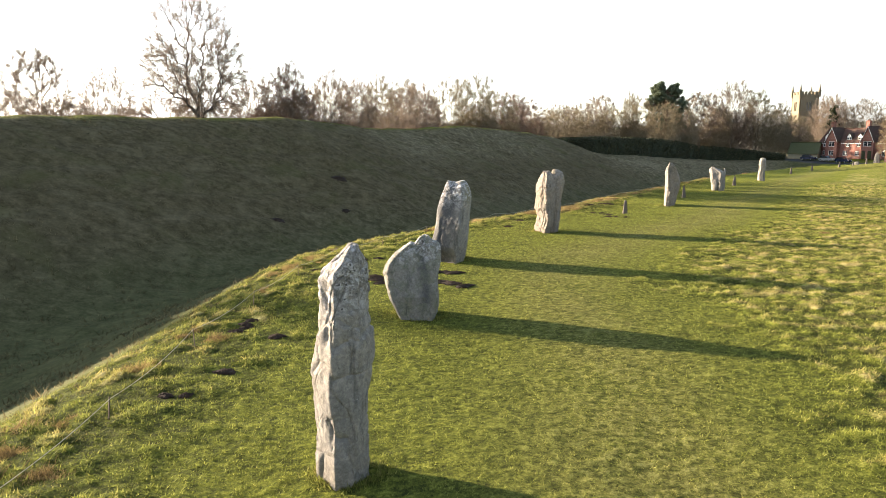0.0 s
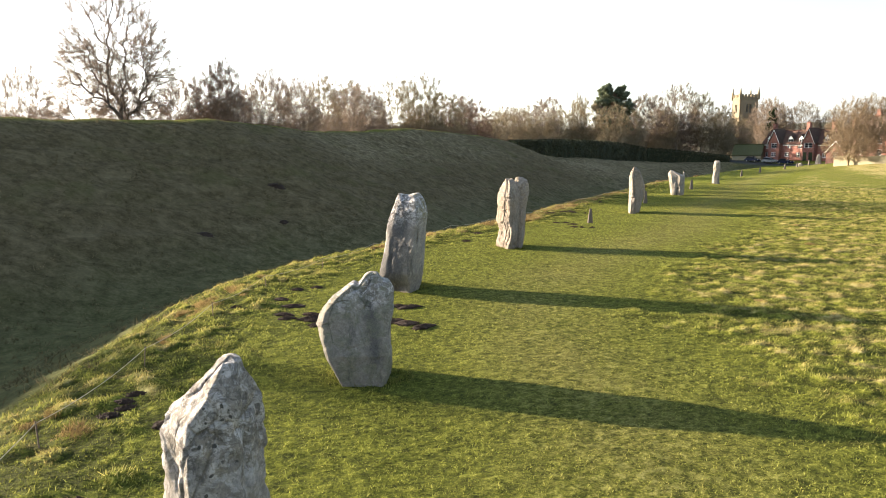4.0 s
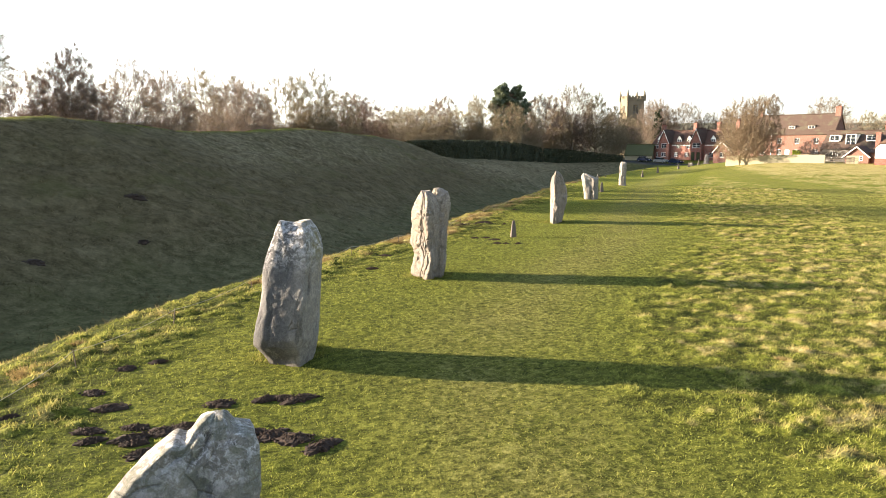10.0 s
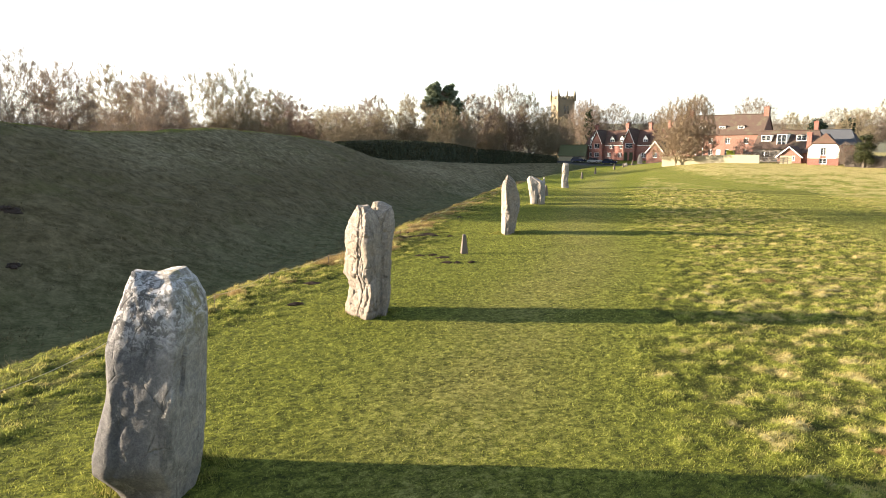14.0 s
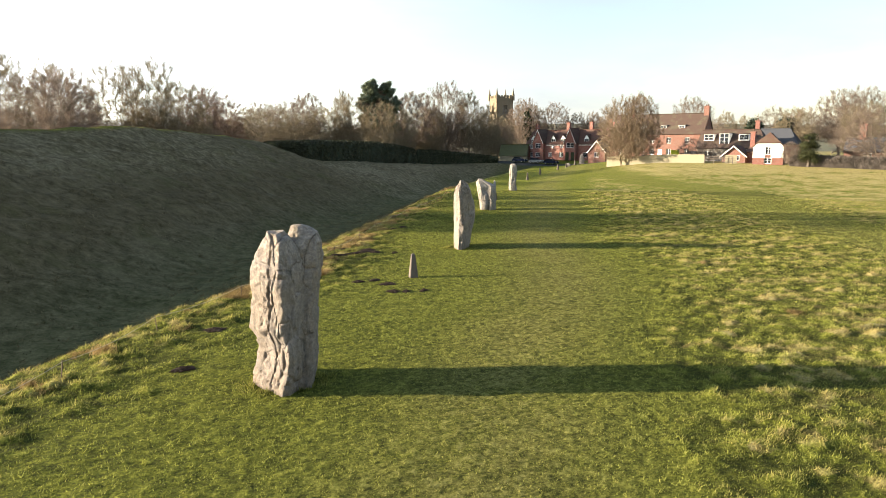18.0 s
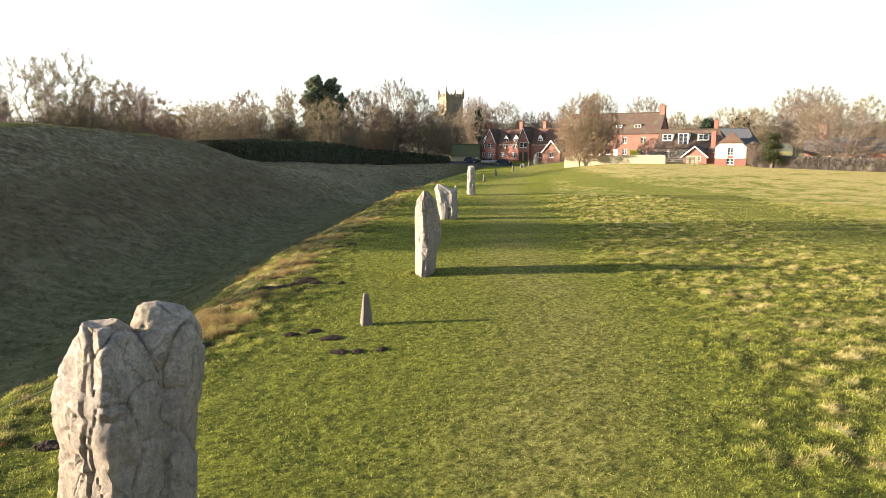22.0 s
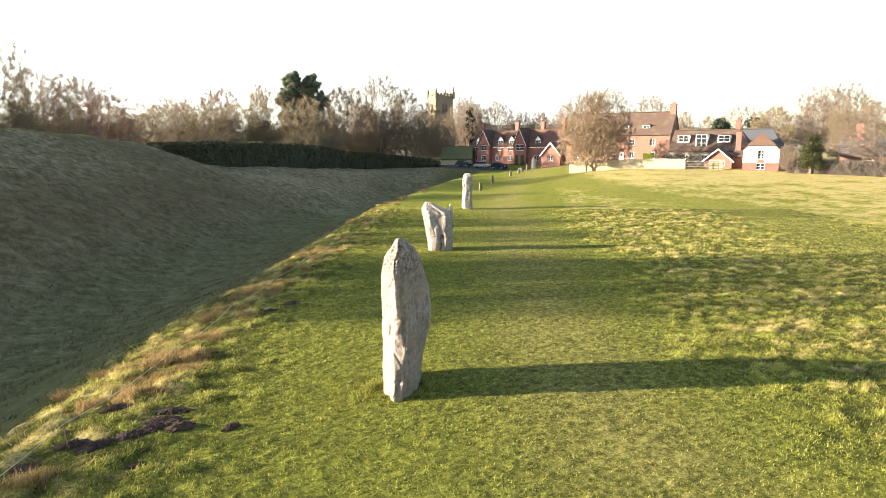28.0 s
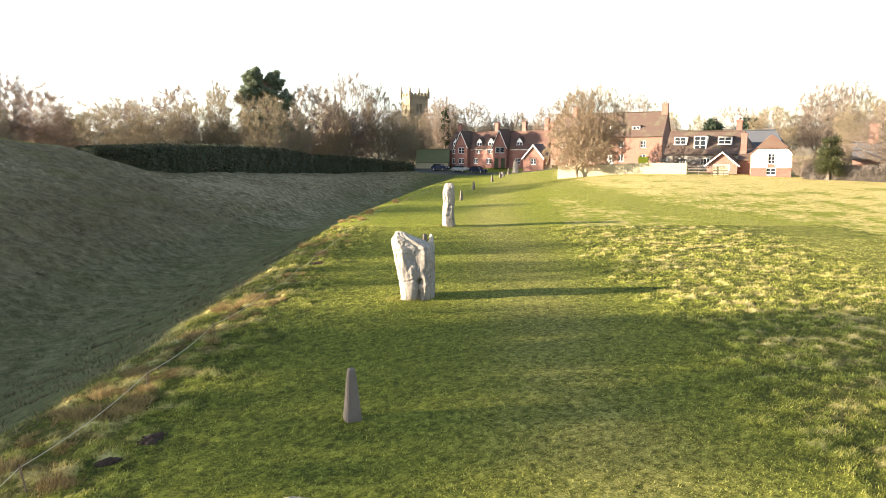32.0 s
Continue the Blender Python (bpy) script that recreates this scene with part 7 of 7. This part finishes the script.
def sward():
    """Short turf and the rougher meadow: fine and dense close to the way, coarser farther off."""
    r = np.random.RandomState(1)
    n = 5200000
    x, y = r.uniform(-11, 78, n), r.uniform(7, 128, n)
    dist = np.min([np.hypot(x - a, y - b) for a, b in ((1, 12), (3, 22), (6, 32), (10, 42), (14, 52), (19, 62), (25, 72), (14, 32), (20, 42), (26, 51), (32, 61))], axis=0)
    k = np.clip((11 + dist) / 16, 0.8, 5)
    keep = r.uniform(0, 1, n) < 0.95 / k ** 2
    x, y, k = x[keep], y[keep], k[keep]
    s, d = lay(ms, x, y), lay(md, x, y)
    keep = (-d > -1.6) & (bare_soil(x, y) < 0.4) & (k < 3.3)
    x, y, k, s, d = x[keep], y[keep], k[keep], s[keep], d[keep]
    straw, worn, rough, meadow, lip, fin, mid, big, patch, relief, tuft_shading, dry = turf_habit(x, y, s, d)
    m = len(x)
    hh = (0.032 + 0.055 * fin) * r.uniform(0.6, 1.3, m) * (1 - 0.30 * worn) + meadow * (0.05 * mid + 0.08 * big) * (0.35 + patch) * r.uniform(0.4, 1.2, m)
    hh = (hh + lip * 0.10 * big * r.uniform(0.4, 1.1, m)) * (0.85 + 0.15 * k)
    tone = np.clip(tuft_shading + 0.04 + r.normal(0, 1, m) * np.where(k > 2.2, 0.09, 0.17), 0, 1)
    st = np.clip(dry + r.normal(0, 0.10, m), 0, 1)
    w = 0.0085 * np.minimum(k, 2.8) * r.uniform(0.6, 1.5, m)
    # the tufts lie over a little, away from the wind
    lx, ly = (r.normal(0, 0.5, m) + 0.22) * hh, (r.normal(0, 0.5, m) - 0.08) * hh
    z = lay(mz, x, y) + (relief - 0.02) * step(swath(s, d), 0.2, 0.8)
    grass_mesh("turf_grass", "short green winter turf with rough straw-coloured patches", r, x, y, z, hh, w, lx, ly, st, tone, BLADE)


sward()


def blades(name, label, n, region, seed, h0, h1, w0, mat, keep, per=8, wide=0.14, lean=1.0):
    """Grass in small tufts of slivers, sown over a stretch of ground. keep(x, y, s, d) gives their density from 0 to 1."""
    r = np.random.RandomState(seed)
    x, y = r.uniform(region[0], region[1], n), r.uniform(region[2], region[3], n)
    s, d = lay(ms, x, y), lay(md, x, y)
    k = r.uniform(0, 1, n) < keep(x, y, s, d)
    x, y, s, d = x[k], y[k], s[k], d[k]
    straw, worn, rough = zones(x, y, s, d)
    patch = 0.5 + 0.5 * waves(x, y, 1.7, seed + 5)
    st = np.clip((straw - 0.10) * 1.5 * (0.25 + 1.1 * patch) + r.normal(0, 0.14, len(x)), 0, 1)
    lump = waves(x, y, 0.55, seed + 9, 2)
    hh = (h0 + (h1 - h0) * r.uniform(0, 1, len(x)) ** 1.5) * (1 + 1.5 * (straw - 0.1) * patch) * np.clip(0.95 + 0.8 * lump, 0.3, 1.9)
    # tone follows the lumps: light tops and dark gaps put into the colour
    tone = np.clip(0.45 + 0.42 * lump + r.normal(0, 0.22, len(x)), 0, 1)
    x, y, st, hh, tone = (np.repeat(v, per) for v in (x, y, st, hh, tone))
    n = len(x)
    a, q = r.uniform(0, 2 * np.pi, n), np.abs(r.normal(0, 1, n))
    x, y = x + np.cos(a) * q * wide, y + np.sin(a) * q * wide
    hh = hh * r.uniform(0.5, 1.2, n) * np.exp(-0.12 * q * q)
    lx = (np.cos(a) * q * 0.6 + r.normal(0, 0.5, n)) * lean * hh
    ly = (np.sin(a) * q * 0.6 + r.normal(0, 0.5, n)) * lean * hh
    grass_mesh(name, label, r, x, y, lay(mz, x, y), hh, w0 * r.uniform(0.6, 1.4, n), lx, ly, np.clip(st + r.normal(0, 0.12, n), 0, 1), tone, mat)


def bank_side(x, y, s, d):
    return (d > 0.3) * (0.35 + 0.65 * step(waves(x, y, 5, 72), -0.2, 0.5)) * (d < 44) * (1 - 0.5 * np.clip((y - 90) / 60, 0, 1))


blades("bank_grass", "long dull winter grass on the ditch and bank", 75000, (-52, 40, 10, 165), 3, 0.10, 0.22, 0.016, ROUGH_BLADE, bank_side, 8, 0.28, 1.2)


def tussock(x, y, w, h, seed, straw, label):
    """One big clump of dry grass."""
    r = np.random.RandomState(seed)
    n = int(750 * w / 0.4)
    # several ragged centres, the blades bent over every way
    cx, cy = r.normal(0, 0.25 * w, 7), r.normal(0, 0.2 * w, 7)
    i = r.randint(0, 7, n)
    bx, by = cx[i] + r.normal(0, 0.17 * w, n), cy[i] + r.normal(0, 0.17 * w, n)
    hh = h * r.uniform(0.15, 1.0, n) * r.uniform(0.3, 1.0, 7)[i]
    a = r.uniform(0, 6.28, 7)[i] + r.normal(0, 0.9, n)
    out = np.c_[np.cos(a), np.sin(a)] * (hh * r.uniform(0.1, 1.3, n))[:, None]
    t = r.uniform(0, 2 * np.pi, n)
    dx, dy = np.cos(t) * 0.010, np.sin(t) * 0.010
    b = np.c_[bx, by, np.full(n, -0.02)]
    v = np.stack([b - np.c_[dx, dy, 0 * dx], b + np.c_[dx, dy, 0 * dx], b + np.c_[out, hh]], 1).reshape(-1, 3)
    me = mesh_of("grass_tussock", v, np.arange(n * 3).reshape(n, 3), attrs=dict(straw=np.repeat(np.clip(straw + r.normal(0, 0.2, n), 0, 1), 3), tone=np.repeat(np.clip(r.uniform(0.1, 0.7, n) + r.uniform(-0.25, 0.25, 7)[i], 0, 1), 3)))
    me.materials.append(TUSSOCK)
    return me


def sow_tussocks():
    kinds = [tussock(0, 0, 0.36 + 0.09 * k, 0.20 + 0.07 * (k % 3), 200 + k, (0.95, 0.85, 1.0, 0.75)[k % 4], "") for k in range(6)]
    r = random.Random(8)
    spots = []
    while len(spots) < 330:
        s = r.uniform(120, 158) if r.random() < 0.55 else r.uniform(66, 215)
        i = int(np.argmin(np.abs(LIP_S - s)))
        if waves(np.array([s]), np.array([0.0]), 9, 77)[0] < r.uniform(-0.5, 0.3):
            continue
        q = LIP[i] + np.array([LIP_T[i, 1], -LIP_T[i, 0]]) * (r.triangular(-0.9, 2.2, 0.4) + float(np.interp(s, INSET_S, INSET_D)))
        spots.append((q[0], q[1], r.uniform(0.55, 1.2)))
    while len(spots) < 342:
        x, y = r.uniform(4, 60), r.uniform(8, 90)
        d = float(lay(md, x, y))
        if -d > 18 and abs(-d - 33) > 4:
            spots.append((x, y, r.uniform(0.5, 1.0)))
    for x, y, k in spots:
        ob = new("grass_tussock", r.choice(kinds))
        ob.matrix_basis = Matrix.LocRotScale((x, y, zat(x, y)), Euler((0, 0, r.uniform(0, 6.28))), (k, k, k * r.uniform(0.7, 1.25)))
        tagged(ob, "dry straw-coloured grass tussock", "grass tussock", "tussocks at the ditch edge and in the meadow")
    # fringes of uncut grass round the feet of the stones
    fr = np.random.RandomState(5)
    for k, (x, y, w) in enumerate(STONES):
        n = 1500
        a = fr.uniform(0, 2 * np.pi, n)
        q = 0.80 + np.abs(fr.normal(0, 0.22, n)) + 0.10 * np.sin(3 * a + k)
        px, py = x + q * w * 1.0 * np.cos(a), y + q * w * 0.72 * np.sin(a)
        hh = fr.uniform(0.04, 0.16, n) * (1.5 - q * 0.6)
        le = fr.uniform(-0.7, 0.7, (n, 2)) * hh[:, None]
        t = fr.uniform(0, 2 * np.pi, n)
        dx, dy = np.cos(t) * 0.011, np.sin(t) * 0.011
        b = np.c_[px, py, lay(mz, px, py) - 0.02]
        v = np.stack([b - np.c_[dx, dy, 0 * dx], b + np.c_[dx, dy, 0 * dx], b + np.c_[le, hh]], 1).reshape(-1, 3)
        me = mesh_of("grass_fringe", v, np.arange(n * 3).reshape(n, 3), attrs=dict(straw=np.repeat(np.clip(fr.normal(0.12, 0.2, n), 0, 1), 3), tone=np.repeat(fr.uniform(0.15, 0.9, n), 3)))
        me.materials.append(BLADE)
        tagged(new("grass_fringe", me), "fringe of longer green grass at a stone's foot", "grass", kind="stuff")


sow_tussocks()
